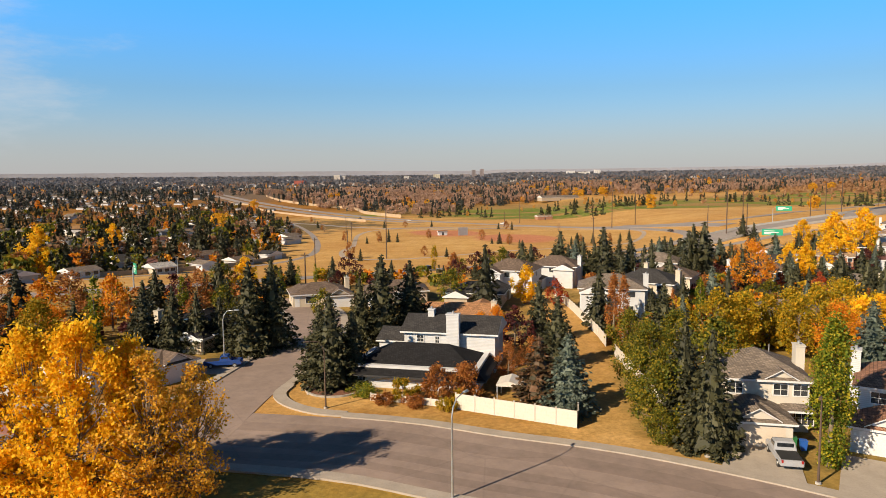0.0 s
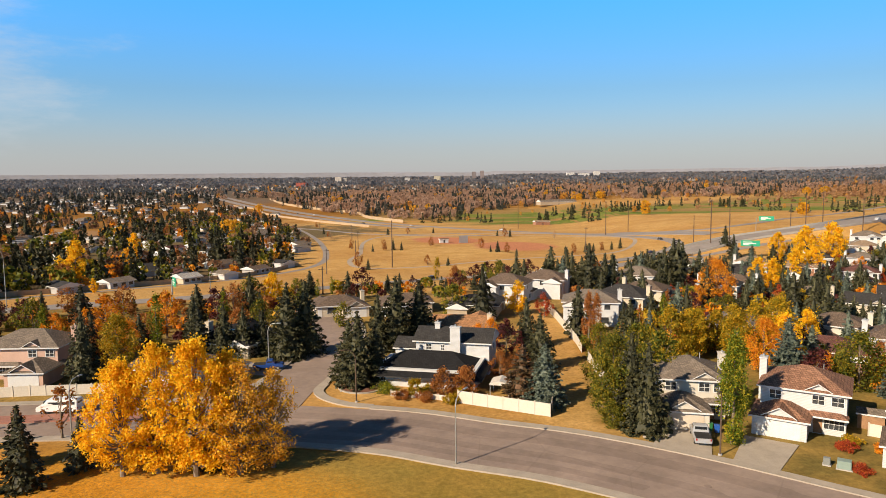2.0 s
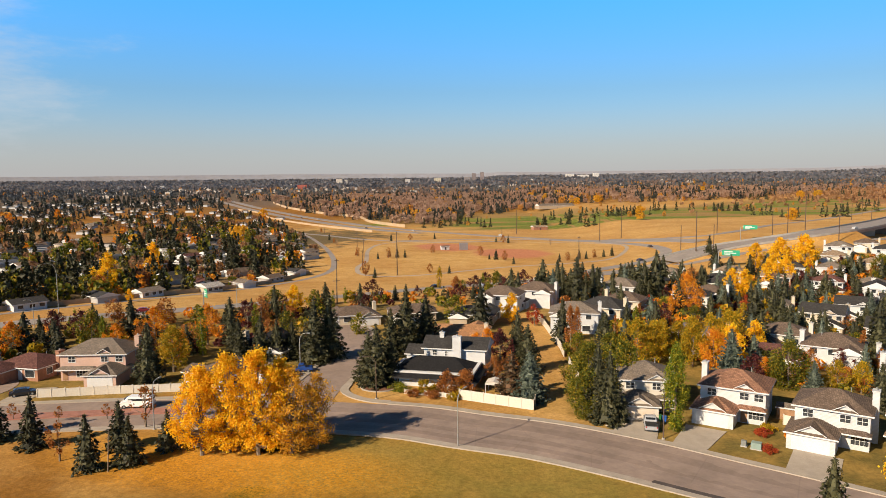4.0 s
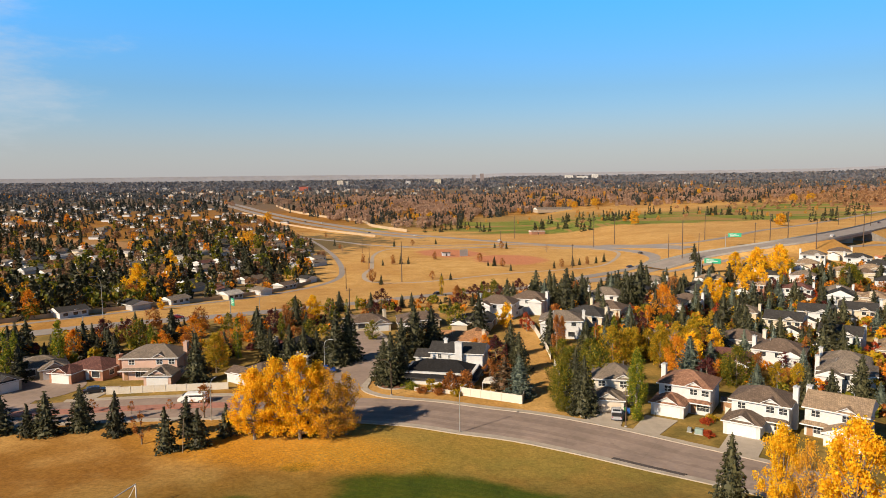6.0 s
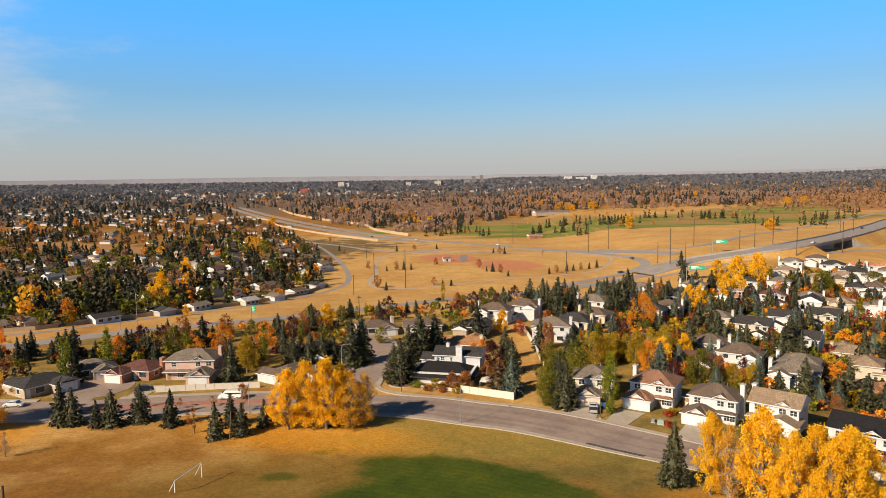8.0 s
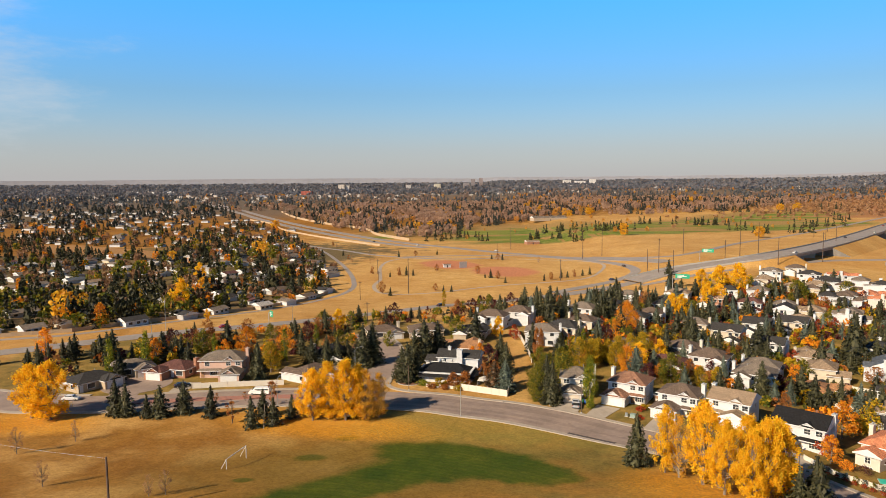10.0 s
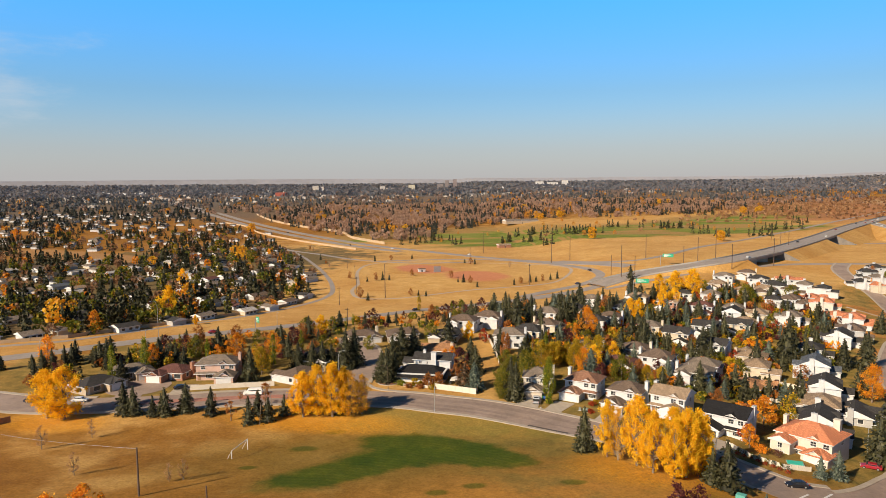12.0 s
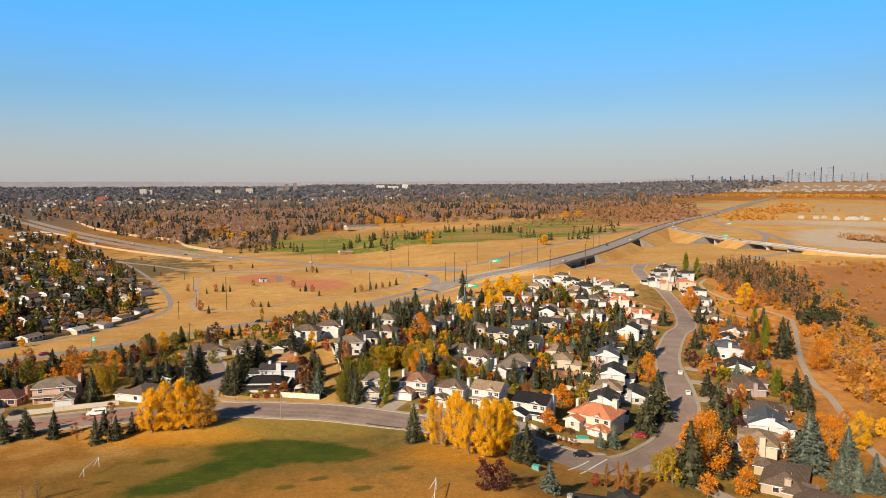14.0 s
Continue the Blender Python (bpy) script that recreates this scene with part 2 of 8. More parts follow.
    mow.inputs["Scale"].default_value, mow.inputs["Distortion"].default_value = 0.16, 1.2
    mmap = n.new("ShaderNodeMapping")
    mmap.inputs["Location"].default_value = (30, 90, 0)
    l.new(pos, mmap.inputs["Vector"])
    l.new(mmap.outputs[0], mow.inputs["Vector"])
    col = put(col, olive, maths(n, l, "MULTIPLY", mow.outputs["Fac"], area(0, -40, 75, 45, 0, 0.2)), 0.05)
    # golf course
    for sx, sy, rx, ry, tn in ((20, 850, 170, 110, 10), (330, 830, 230, 80, 25), (190, 705, 170, 32, 12), (560, 1030, 230, 70, 30), (480, 790, 120, 30, 30)):
        col = put(col, (0.30, 0.19, 0.065), area(sx, sy, rx * 1.12, ry * 1.2, tn, 0.2, 0.6, 0.018), 0.85)
    # mown fairways in bands, rough and straw between them
    fmap = n.new("ShaderNodeMapping")
    fmap.inputs["Rotation"].default_value, fmap.inputs["Scale"].default_value = (0, 0, radians(-12)), (0.0055, 0.019, 1.0)
    l.new(pos, fmap.inputs["Vector"])
    lanes = ramp(n, l, noise_node(n, l, fmap.outputs[0], 1.0, 2, 0.45), (0.43, (0, 0, 0)), (0.49, (1, 1, 1)))
    turf = mixed(n, l, "MIX", ramp(n, l, noise_node(n, l, fmap.outputs[0], 3.1, 3), (0.4, (0, 0, 0)), (0.6, (1, 1, 1))), (0.115, 0.165, 0.018), (0.215, 0.23, 0.045))
    for sx, sy, rx, ry, tn in ((20, 800, 150, 95, 10), (330, 810, 240, 90, 25), (190, 715, 170, 50, 12), (560, 1010, 210, 60, 30), (480, 800, 130, 40, 30)):
        col = put(col, turf, maths(n, l, "MULTIPLY", lanes, area(sx, sy, rx, ry, tn, 0.2, 0.6, 0.018)), 0.95)
    # brush and marsh in the valley
    brush = ramp(n, l, noise_node(n, l, pos, 0.09, 6, 0.7), (0.3, (0.27, 0.115, 0.034)), (0.52, (0.50, 0.225, 0.062)), (0.75, (0.62, 0.35, 0.10)))
    col = put(col, brush, area(390, 90, 250, 165, 45, 0.15), 0.95)
    col = put(col, (0.29, 0.13, 0.052), area(440, 200, 120, 62, 48, 0.2, 0.5, 0.03), 0.8)
    col = put(col, (0.13, 0.17, 0.03), area(347, 125, 44, 9, 48, 0.25), 0.85)
    col = put(col, (0.19, 0.17, 0.05), area(400, 208, 34, 7, 40, 0.25), 0.8)
    # hillside of red scrub, bare earth works
    col = put(col, (0.33, 0.15, 0.07), area(900, 1350, 480, 140, 58, 0.2, 0.5, 0.012), 0.9)
    col = put(col, (0.40, 0.33, 0.25), area(960, 860, 190, 55, -48, 0.3, 0.5, 0.02), 0.8)
    col = put(col, (0.50, 0.42, 0.33), area(770, 575, 240, 75, 50, 0.25, 0.5, 0.02), 0.9)
    col = put(col, (0.50, 0.42, 0.33), area(1080, 800, 160, 70, -40, 0.25, 0.5, 0.02), 0.8)
    col = put(col, (0.42, 0.30, 0.16), area(1300, 1250, 420, 200, -45, 0.3), 0.7)
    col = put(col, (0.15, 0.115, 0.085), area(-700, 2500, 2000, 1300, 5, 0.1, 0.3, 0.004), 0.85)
    # farthest plain greyed: haze put into the ground colour
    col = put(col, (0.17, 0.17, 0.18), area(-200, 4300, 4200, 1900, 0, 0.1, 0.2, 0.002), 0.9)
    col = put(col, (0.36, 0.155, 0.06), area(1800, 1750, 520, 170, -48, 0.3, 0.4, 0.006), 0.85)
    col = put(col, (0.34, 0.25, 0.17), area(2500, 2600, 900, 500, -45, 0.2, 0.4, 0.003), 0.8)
    # ball diamonds
    for sx, sy, rx, ry in ((-14, 395, 26, 40), (28, 345, 26, 34)):
        col = put(col, (0.50, 0.19, 0.105), area(sx, sy, rx * 0.9, ry * 0.9, 20, 0.2, 0.3, 0.05), 0.85)
    tuft = noise_node(n, l, pos, 0.45, 5, 0.75)
    col = mixed(n, l, "MULTIPLY", 0.55, col, ramp(n, l, tuft, (0.32, (0.70, 0.68, 0.62)), (0.62, (1.10, 1.10, 1.10))))
    col = mixed(n, l, "MULTIPLY", 0.75, col, ramp(n, l, fine, (0.3, (0.58, 0.58, 0.58)), (0.65, (1.14, 1.14, 1.14))))
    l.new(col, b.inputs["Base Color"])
    b.inputs["Roughness"].default_value = 0.95
    b.inputs["Specular IOR Level"].default_value = 0.1
    bumped(n, l, b, fine, 0.6, 0.12)
    return m


def asphalt(name, c, patch=0.2):
    m, n, l, b = nodes_of(name)
    pos = position(n)
    col = ramp(n, l, noise_node(n, l, pos, 0.11, 5), (0.3, tuple(v * (1 - patch) for v in c)), (0.7, tuple(v * (1 + patch) for v in c)))
    col = mixed(n, l, "MULTIPLY", 0.6, col, ramp(n, l, noise_node(n, l, pos, 0.7, 5, 0.7), (0.3, (0.72, 0.72, 0.72)), (0.6, (1.05, 1.05, 1.05))))
    v = n.new("ShaderNodeTexVoronoi")
    v.feature = "DISTANCE_TO_EDGE"
    v.inputs["Scale"].default_value = 0.085
    l.new(pos, v.inputs["Vector"])
    col = mixed(n, l, "MULTIPLY", 0.22, col, ramp(n, l, v.outputs["Distance"], (0.0, (0.45, 0.45, 0.45)), (0.010, (1, 1, 1))))
    l.new(col, b.inputs["Base Color"])
    b.inputs["Roughness"].default_value = 0.85
    bumped(n, l, b, noise_node(n, l, pos, 30, 2), 0.3, 0.01)
    return m


M_GROUND = ground_material()
M_ROAD = asphalt("road_asphalt", (0.262, 0.198, 0.163))
M_HIGHWAY = asphalt("highway_asphalt", (0.26, 0.225, 0.20), 0.12)
M_WORN = asphalt("worn_lane", (0.222, 0.166, 0.136))
M_LANE = asphalt("gravel_lane", (0.36, 0.29, 0.22), 0.1)
M_WALKWAY = plain("concrete_walk", (0.36, 0.31, 0.255), 0.9, 0.14, 0.5, 6)
M_BRICKRED = plain("red_paving", (0.33, 0.15, 0.11), 0.9, 0.2, 1.0, 8)
M_WHITE = plain("white_paint", (0.62, 0.62, 0.62), 0.5, 0.06, 0.8, 8)
M_FENCE = plain("white_vinyl", (0.60, 0.555, 0.48), 0.45, 0.08, 0.6, 5)
M_CREAMWALL = plain("tan_concrete", (0.40, 0.29, 0.18), 0.9, 0.15, 0.2, 3)
M_CONC = plain("bridge_concrete", (0.40, 0.38, 0.35), 0.9, 0.15, 0.3, 3)
M_ABUT = plain("abutment_concrete", (0.17, 0.155, 0.14), 0.9, 0.2, 0.3, 3)
M_DARK = plain("dark_void", (0.03, 0.03, 0.032), 0.7)
M_STEEL = plain("galvanised_steel", (0.46, 0.47, 0.47), 0.45, 0.1, 1, 8, 0.7)
M_POLE = plain("weathered_pole", (0.10, 0.065, 0.045), 0.9, 0.25, 1, 9)
M_BARK = plain("bark", (0.20, 0.155, 0.11), 0.95, 0.35, 3, 12, bump=0.03)
M_PALEBARK = plain("pale_bark", (0.21, 0.17, 0.125), 0.9, 0.3, 2, 10, bump=0.02)
M_GLASS = glass_dark("window_glass")
M_SIGN = plain("sign_green", (0.02, 0.30, 0.17), 0.4, 0.06)
M_MULCH = plain("mulch", (0.18, 0.075, 0.04), 1.0, 0.35, 3, 10, bump=0.05)
M_WOODFENCE = plain("stained_boards", (0.30, 0.17, 0.09), 0.85, 0.25, 1, 8)
M_STONE = plain("field_stone", (0.33, 0.30, 0.26), 0.9, 0.3, 2, 8)
M_RUBBER = plain("rubber", (0.02, 0.02, 0.02), 0.8)
M_WATER = plain("creek_water", (0.05, 0.07, 0.09), 0.08, 0.2)

ROOFS = {
    "black": shingle("roof_black", (0.018, 0.018, 0.02)),
    "dark": shingle("roof_charcoal", (0.05, 0.048, 0.048)),
    "grey": shingle("roof_grey", (0.20, 0.165, 0.135)),
    "bluegrey": shingle("roof_bluegrey", (0.10, 0.115, 0.14)),
    "tile": shingle("roof_brown_tile", (0.27, 0.145, 0.095), 0.33, 0.36, 0.4),
    "tan": shingle("roof_tan", (0.30, 0.22, 0.15)),
    "terra": shingle("roof_terracotta", (0.54, 0.21, 0.11), 0.33, 0.36, 0.5),
    "orange": shingle("roof_cedar", (0.38, 0.20, 0.10)),
    "darkred": shingle("roof_dark_red", (0.14, 0.065, 0.055), 0.33, 0.36, 0.4),
    "brown": shingle("roof_brown", (0.15, 0.11, 0.085)),
    "white": shingle("roof_light", (0.42, 0.40, 0.38)),
}
WALLS = {
    "white": siding("siding_white", (0.60, 0.61, 0.62)),
    "cream": siding("siding_cream", (0.58, 0.50, 0.38)),
    "pink": plain("stucco_pink", (0.52, 0.35, 0.28), 0.9, 0.1, 0.7, 20, bump=0.01),
    "tan": siding("siding_tan", (0.44, 0.35, 0.25)),
    "grey": siding("siding_grey", (0.42, 0.42, 0.42)),
    "stucco": plain("stucco_white", (0.54, 0.50, 0.43), 0.9, 0.08, 0.6, 18, bump=0.01),
    "brick": plain("brick_wall", (0.32, 0.16, 0.10), 0.9, 0.2, 1.2, 12, bump=0.01),
    "mauve": siding("siding_mauve", (0.36, 0.28, 0.28)),
}


# ---- meshes ----
def put_mesh(name, bm, material):
    me = bpy.data.meshes.new(name)
    bm.to_mesh(me)
    bm.free()
    me.materials.append(material)
    return me


def part(name, bm, material, parent, label=""):
    """Links a bmesh, or a mesh made before, as one part of a thing."""
    me = bm if isinstance(bm, bpy.types.Mesh) else put_mesh(name, bm, material)
    ob = new(name, me)
    ob.parent = parent
    if label:
        ob["label"] = label
    return ob


def structure(name, bm, material, label, category):
    return tagged(new(name, put_mesh(name, bm, material)), label, category, kind="structure")


def box(bm, x0, x1, y0, y1, z0, z1):
    v = [bm.verts.new(p) for p in ((x0, y0, z0), (x1, y0, z0), (x1, y1, z0), (x0, y1, z0), (x0, y0, z1), (x1, y0, z1), (x1, y1, z1), (x0, y1, z1))]
    for f in ((3, 2, 1, 0), (4, 5, 6, 7), (0, 1, 5, 4), (1, 2, 6, 5), (2, 3, 7, 6), (3, 0, 4, 7)):
        bm.faces.new([v[i] for i in f])


def block(x0, x1, y0, y1, z0, z1, bevel=0.0):
    bm = bmesh.new()
    box(bm, x0, x1, y0, y1, z0, z1)
    if bevel:
        bmesh.ops.bevel(bm, geom=bm.edges[:], offset=bevel, segments=1, affect="EDGES")
    return bm


def tube(bm, pts, radii, sides=8, cap=True):
    """A round bar through the points, with a radius at each."""
    rings = []
    for i, p in enumerate(pts):
        d = (Vector(pts[min(i + 1, len(pts) - 1)]) - Vector(pts[max(i - 1, 0)])).normalized()
        a = d.orthogonal().normalized()
        b = d.cross(a)
        rings.append([bm.verts.new(Vector(p) + (a * math.cos(k * math.tau / sides) + b * math.sin(k * math.tau / sides)) * radii[i]) for k in range(sides)])
    for r, s in zip(rings, rings[1:]):
        for k in range(sides):
            bm.faces.new((r[k], r[(k + 1) % sides], s[(k + 1) % sides], s[k]))
    if cap:
        bm.faces.new(rings[0][::-1])
        bm.faces.new(rings[-1])
    return bm


def smooth(a, b, x):
    t = min(1, max(0, (x - a) / (b - a)))
    return t * t * (3 - 2 * t)


def gz(x, y):
    """Height of the ground."""
    z = -7 * smooth(90, 240, y) - 6 * smooth(350, 650, y) + 13 * smooth(700, 1500, y)
    z += 77 * smooth(900, 5600, math.hypot(x, y + 100))
    z -= 6 * smooth(62, 120, x) * (1 - 0.75 * smooth(90, 240, y))
    z -= 9 * smooth(215, 290, x) * (1 - smooth(200, 330, y))
    z += 11 * smooth(70, 190, x) * smooth(150, 260, y)
    if y > 2000:
        z += 18 * smooth(3300, 4300, math.hypot(x, y)) * smooth(0.50, 0.70, x / y)
    if y < -6:
        z += 8.5 * smooth(6, 92, -y) * (1 - smooth(45, 78, x))
    return z


def marks(lo, hi, near_lo, near_hi, step, grow):
    """Grid lines, even in the near stretch and wider and wider beyond it."""
    out = list(np.arange(near_lo, near_hi + 0.1, step))
    for sign, end in ((-1, lo), (1, hi)):
        s, v = step, out[0] if sign < 0 else out[-1]
        while (v - end) * sign < 0:
            s *= grow
            v = v + sign * s
            if sign < 0:
                out.insert(0, max(v, end))
            else:
                out.append(min(v, end))
    return out


xs, ys = marks(-4900, 4900, -190, 330, 4.0, 1.12), marks(-900, 4900, -230, 420, 4.0, 1.10)
gv = [(x, y, gz(x, y)) for y in ys for x in xs]
gw = len(xs)
gf = [(j * gw + i, j * gw + i + 1, (j + 1) * gw + i + 1, (j + 1) * gw + i) for j in range(len(ys) - 1) for i in range(gw - 1)]
gm = bpy.data.meshes.new("ground")
gm.from_pydata(gv, [], gf)
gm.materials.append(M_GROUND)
for p in gm.polygons:
    p.use_smooth = True
ground = tagged(new("ground", gm), "dry golden autumn grass with watered green patches", "ground", kind="structure")


# ---- roads ----
def curve_points(pts, step=2.5):
    """A smooth line (Catmull-Rom) through the points."""
    p = [Vector((*q[:2], q[2] if len(q) > 2 else 0.0)) for q in pts]
    p = [p[0] * 2 - p[1], *p, p[-1] * 2 - p[-2]]
    out = []
    for a, b, c, d in zip(p, p[1:], p[2:], p[3:]):
        k = max(1, int((c - b).length / step))
        for i in range(k):
            t = i / k
            out.append(0.5 * (2 * b + (c - a) * t + (2 * a - 5 * b + 4 * c - d) * t * t + (3 * b - a - 3 * c + d) * t ** 3))
    out.append(p[-2])
    return out


def ribbon(bm, line, left, right, up, base=None, skirt=0.4):
    """A slab that runs along the line between two offsets to its right, with its top `up` over the ground."""
    rows = []
    for i, p in enumerate(line):
        d = line[min(i + 1, len(line) - 1)] - line[max(i - 1, 0)]
        d.z = 0
        d.normalize()
        nrm = Vector((d.y, -d.x, 0))
        row = []
        k = max(2, int(abs(right - left) / 4) + 1)
        for j in range(k):
            q = p + nrm * (left + (right - left) * j / (k - 1))
            z = (gz(q.x, q.y) if base is None else max(base(p.x, p.y), gz(q.x, q.y))) + up
            row.append((q.x, q.y, z))
        rows.append([(row[0][0], row[0][1], row[0][2] - skirt), *row, (row[-1][0], row[-1][1], row[-1][2] - skirt)])
    vs = [[bm.verts.new(q) for q in r] for r in rows]
    for r, s in zip(vs, vs[1:]):
        for j in range(len(r) - 1):
            bm.faces.new((r[j], s[j], s[j + 1], r[j + 1]))
    return bm


def runs(line, offset, gaps):
    """The stretches of the line whose strip at that offset lies outside the round gaps (x, y, radius)."""
    out, run = [], []
    for i, p in enumerate(line):
        d = line[min(i + 1, len(line) - 1)] - line[max(i - 1, 0)]
        d.z = 0
        d.normalize()
        q = p + Vector((d.y, -d.x, 0)) * offset
        if any(math.hypot(q.x - x, q.y - y) < r for x, y, r in gaps):
            if len(run) > 1:
                out.append(run)
            run = []
        else:
            run.append(p)
    return out + ([run] if len(run) > 1 else [])


def street(name, pts, width, label, gaps=(), walks=(True, True), material=None, up=0.05, broad=1.9):
    line = curve_points(pts)
    structure("road_" + name, ribbon(bmesh.new(), line, -width / 2, width / 2, up), material or M_ROAD, label, "road")
    for on, a, b, side in ((walks[0], -width / 2 - broad, -width / 2, "a"), (walks[1], width / 2, width / 2 + broad, "b")):
        if on:
            bm = bmesh.new()
            for run in runs(line, (a + b) / 2, gaps):
                ribbon(bm, run, a, b, 0.19)
            structure("pavement_" + name + "_" + side, bm, M_WALKWAY, "pale concrete walk with a raised kerb", "pavement")
    return line


def pad(name, pts, material, label, category, up=0.07):
    """A flat paved piece that follows the ground; its corners are given in order."""
    bm = bmesh.new()
    a, b, c, d = (Vector((*p, 0)) for p in pts)
    k = 6
    top = [[a.lerp(b, i / k).lerp(d.lerp(c, i / k), j / k) for i in range(k + 1)] for j in range(k + 1)]
    vs = [[bm.verts.new((q.x, q.y, gz(q.x, q.y) + up)) for q in r] for r in top]
    for j in range(k):
        for i in range(k):
            bm.faces.new((vs[j][i], vs[j][i + 1], vs[j + 1][i + 1], vs[j + 1][i]))
    ring = [*vs[0], *[r[-1] for r in vs[1:]], *vs[-1][::-1][1:], *[r[0] for r in vs[::-1]][1:-1]]
    low = [bm.verts.new(v.co - Vector((0, 0, 0.3))) for v in ring]
    for i in range(len(ring)):
        j = (i + 1) % len(ring)
        bm.faces.new((ring[i], low[i], low[j], ring[j]))
    bmesh.ops.recalc_face_normals(bm, faces=bm.faces[:])
    return structure(name, bm, material, label, category)


def disc(name, x, y, r, material, label, category, up=0.06, inner=0.0):
    bm = bmesh.new()
    k = 40
    rings = []
    for q in (inner, r):
        rings.append([bm.verts.new((x + q * math.cos(i * math.tau / k), y + q * math.sin(i * math.tau / k), gz(x + q * math.cos(i * math.tau / k), y + q * math.sin(i * math.tau / k)) + up)) for i in range(k)])
    rings.append([bm.verts.new(v.co - Vector((0, 0, 0.3))) for v in rings[1]])
    for a, b in zip(rings, rings[1:]):
        for i in range(k):
            bm.faces.new((a[i], b[i], b[(i + 1) % k], a[(i + 1) % k]))
    return structure(name, bm, material, label, category)


street("main", [(-200, 30), (-150, 17), (-120, 9), (-95, 9), (-74, 12.2), (-60, 14.0), (-47.5, 15.0), (-28, 14.2), (-9.2, 11.4), (2.3, 7.1), (13.1, 3.2), (24.2, -3.1), (34, -10.2), (42.5, -16.6), (54, -27), (65.5, -38.5), (75, -48.5), (81, -51.8), (88, -52)], 13.6, "worn grey-brown asphalt street with cracks and patches", ((-28, 21, 12.5), (-95, 17, 9.0), (76, -61, 11.0)), broad=1.5)
street("crescent", [(82, -52), (89, -51.8), (97, -47.8), (107, -40), (116.5, -31.5), (136, -7.5), (151.5, 21), (168.5, 56), (199, 99), (222, 124), (255, 182), (272, 228), (278, 262), (290, 300), (310, 330)], 9.0, "curving grey asphalt residential street", ((80, -52, 9.0),), up=0.06, broad=1.3)
street("north", [(-28, 13), (-27.5, 28), (-26.0, 44), (-26, 60), (-30, 80), (-42, 96)], 9.4, "narrow asphalt side street in tree shade", ((-28, 16, 12.5),), up=0.06, broad=1.3)
street("lane", [(-95, 10), (-96, 18), (-97, 24)], 8.0, "short asphalt street into a turning circle", ((-95, 14, 7.0), (-97, 26, 9)), up=0.06)
disc("road_turning_circle", -97, 27, 10.0, M_ROAD, "round asphalt turning circle", "road", 0.07)
# rounded corners at the crossing
for nm, pts in (("corner_east", [(-21.8, 31), (-22.0, 27.5), (-20.6, 24.6), (-18.2, 22.3), (-15.4, 20.8), (-12.5, 20.2)]), ("corner_west", [(-33.0, 31), (-33.4, 27), (-35.5, 24.2), (-40, 22.8), (-46, 22.6)])):
    structure("pavement_" + nm, ribbon(bmesh.new(), curve_points(pts, 1.0), -0.8, 0.8, 0.192), M_WALKWAY, "curved pale concrete walk with a raised kerb", "pavement")
for i, (a, b) in enumerate(((-4.3, -1.9), (0.6, 2.3), (3.6, 5.0))):
    structure("road_wear_main", ribbon(bmesh.new(), curve_points([(-24, 13.6), (-9.2, 11.4), (2.3, 7.1), (13.1, 3.2), (24.2, -3.1), (34, -10.2), (42.5, -16.6), (54, -27), (65.5, -38.5)]), a, b, 0.056, None, 0.01), M_WORN, "darker wheel-worn band along the asphalt", "road wear")
structure("median_strip", ribbon(bmesh.new(), curve_points([(-92, 9.3), (-80, 11.2), (-71, 12.7), (-62.5, 14.0), (-53, 15.2), (-44, 15.3)]), -1.5, 1.5, 0.2), M_BRICKRED, "red brick paved median in the street", "median")
for nm, pts in (("stop_line", [(70.8, -58.0), (80.3, -50.2)]), ("crossing_line", [(73.5, -59.5), (86.5, -48.3)])):
    structure("road_mark_" + nm, ribbon(bmesh.new(), curve_points(pts, 1.0), -0.22, 0.22, 0.085, None, 0.02), M_WHITE, "worn white painted road line", "road marking")
for x, y in ((24.7, -5.8), (26.6, -5.0)):
    disc("manhole_cover", x, y, 0.40, M_WORN, "round iron manhole cover in the asphalt", "manhole", 0.075)
structure("pavement_drive_south", ribbon(bmesh.new(), curve_points([(96, -52), (104, -62), (110, -78)]), -2.6, 2.6, 0.08), M_WALKWAY, "pale concrete drive into the trees", "driveway")

# highways beyond the houses
street("highway", [(-210, 40), (-171, 61), (-120, 96), (-88, 114), (-54, 141), (-13, 184), (20, 207), (60, 236), (100, 268), (120, 284)], 9.5, "two-lane highway of pale grey asphalt", walks=(False, False), material=M_HIGHWAY, up=0.12)
street("frontage", [(-230, 55), (-186, 82), (-156, 95), (-127, 127), (-103, 163), (-85, 207), (-73, 252), (-79, 300), (-96, 365), (-116, 431), (-147, 530), (-182, 631)], 3.4, "frontage road beside the bungalows", walks=(False, False), material=M_HIGHWAY)
street("ramp_loop", [(-60, 470), (-18, 482), (40, 482), (90, 440), (117, 375), (122, 325), (105, 294), (77, 267), (52, 240)], 7.0, "curved highway ramp", walks=(False, False), material=M_HIGHWAY, up=0.14)
street("park_path", [(-60, 300), (-70, 380), (-66, 436), (-40, 462), (20, 448), (85, 425), (108, 385), (100, 340), (76, 298), (20, 270), (-24, 240), (-50, 240), (-60, 268), (-60, 300)], 2.6, "gravel path loop round the ball diamonds", walks=(False, False), material=M_LANE)
FAR_ROAD = curve_points([(-1000, 2250), (-700, 1680), (-485, 1294), (-392, 1133), (-280, 955), (-188, 815), (-121, 712), (-73, 648), (-32, 600), (28, 511), (80, 447), (119, 386), (140, 340)], 8.0)
structure("road_far_highway", ribbon(bmesh.new(), FAR_ROAD, -18, -5, 0.2), M_HIGHWAY, "wide pale highway carriageway curving into the distance", "road")
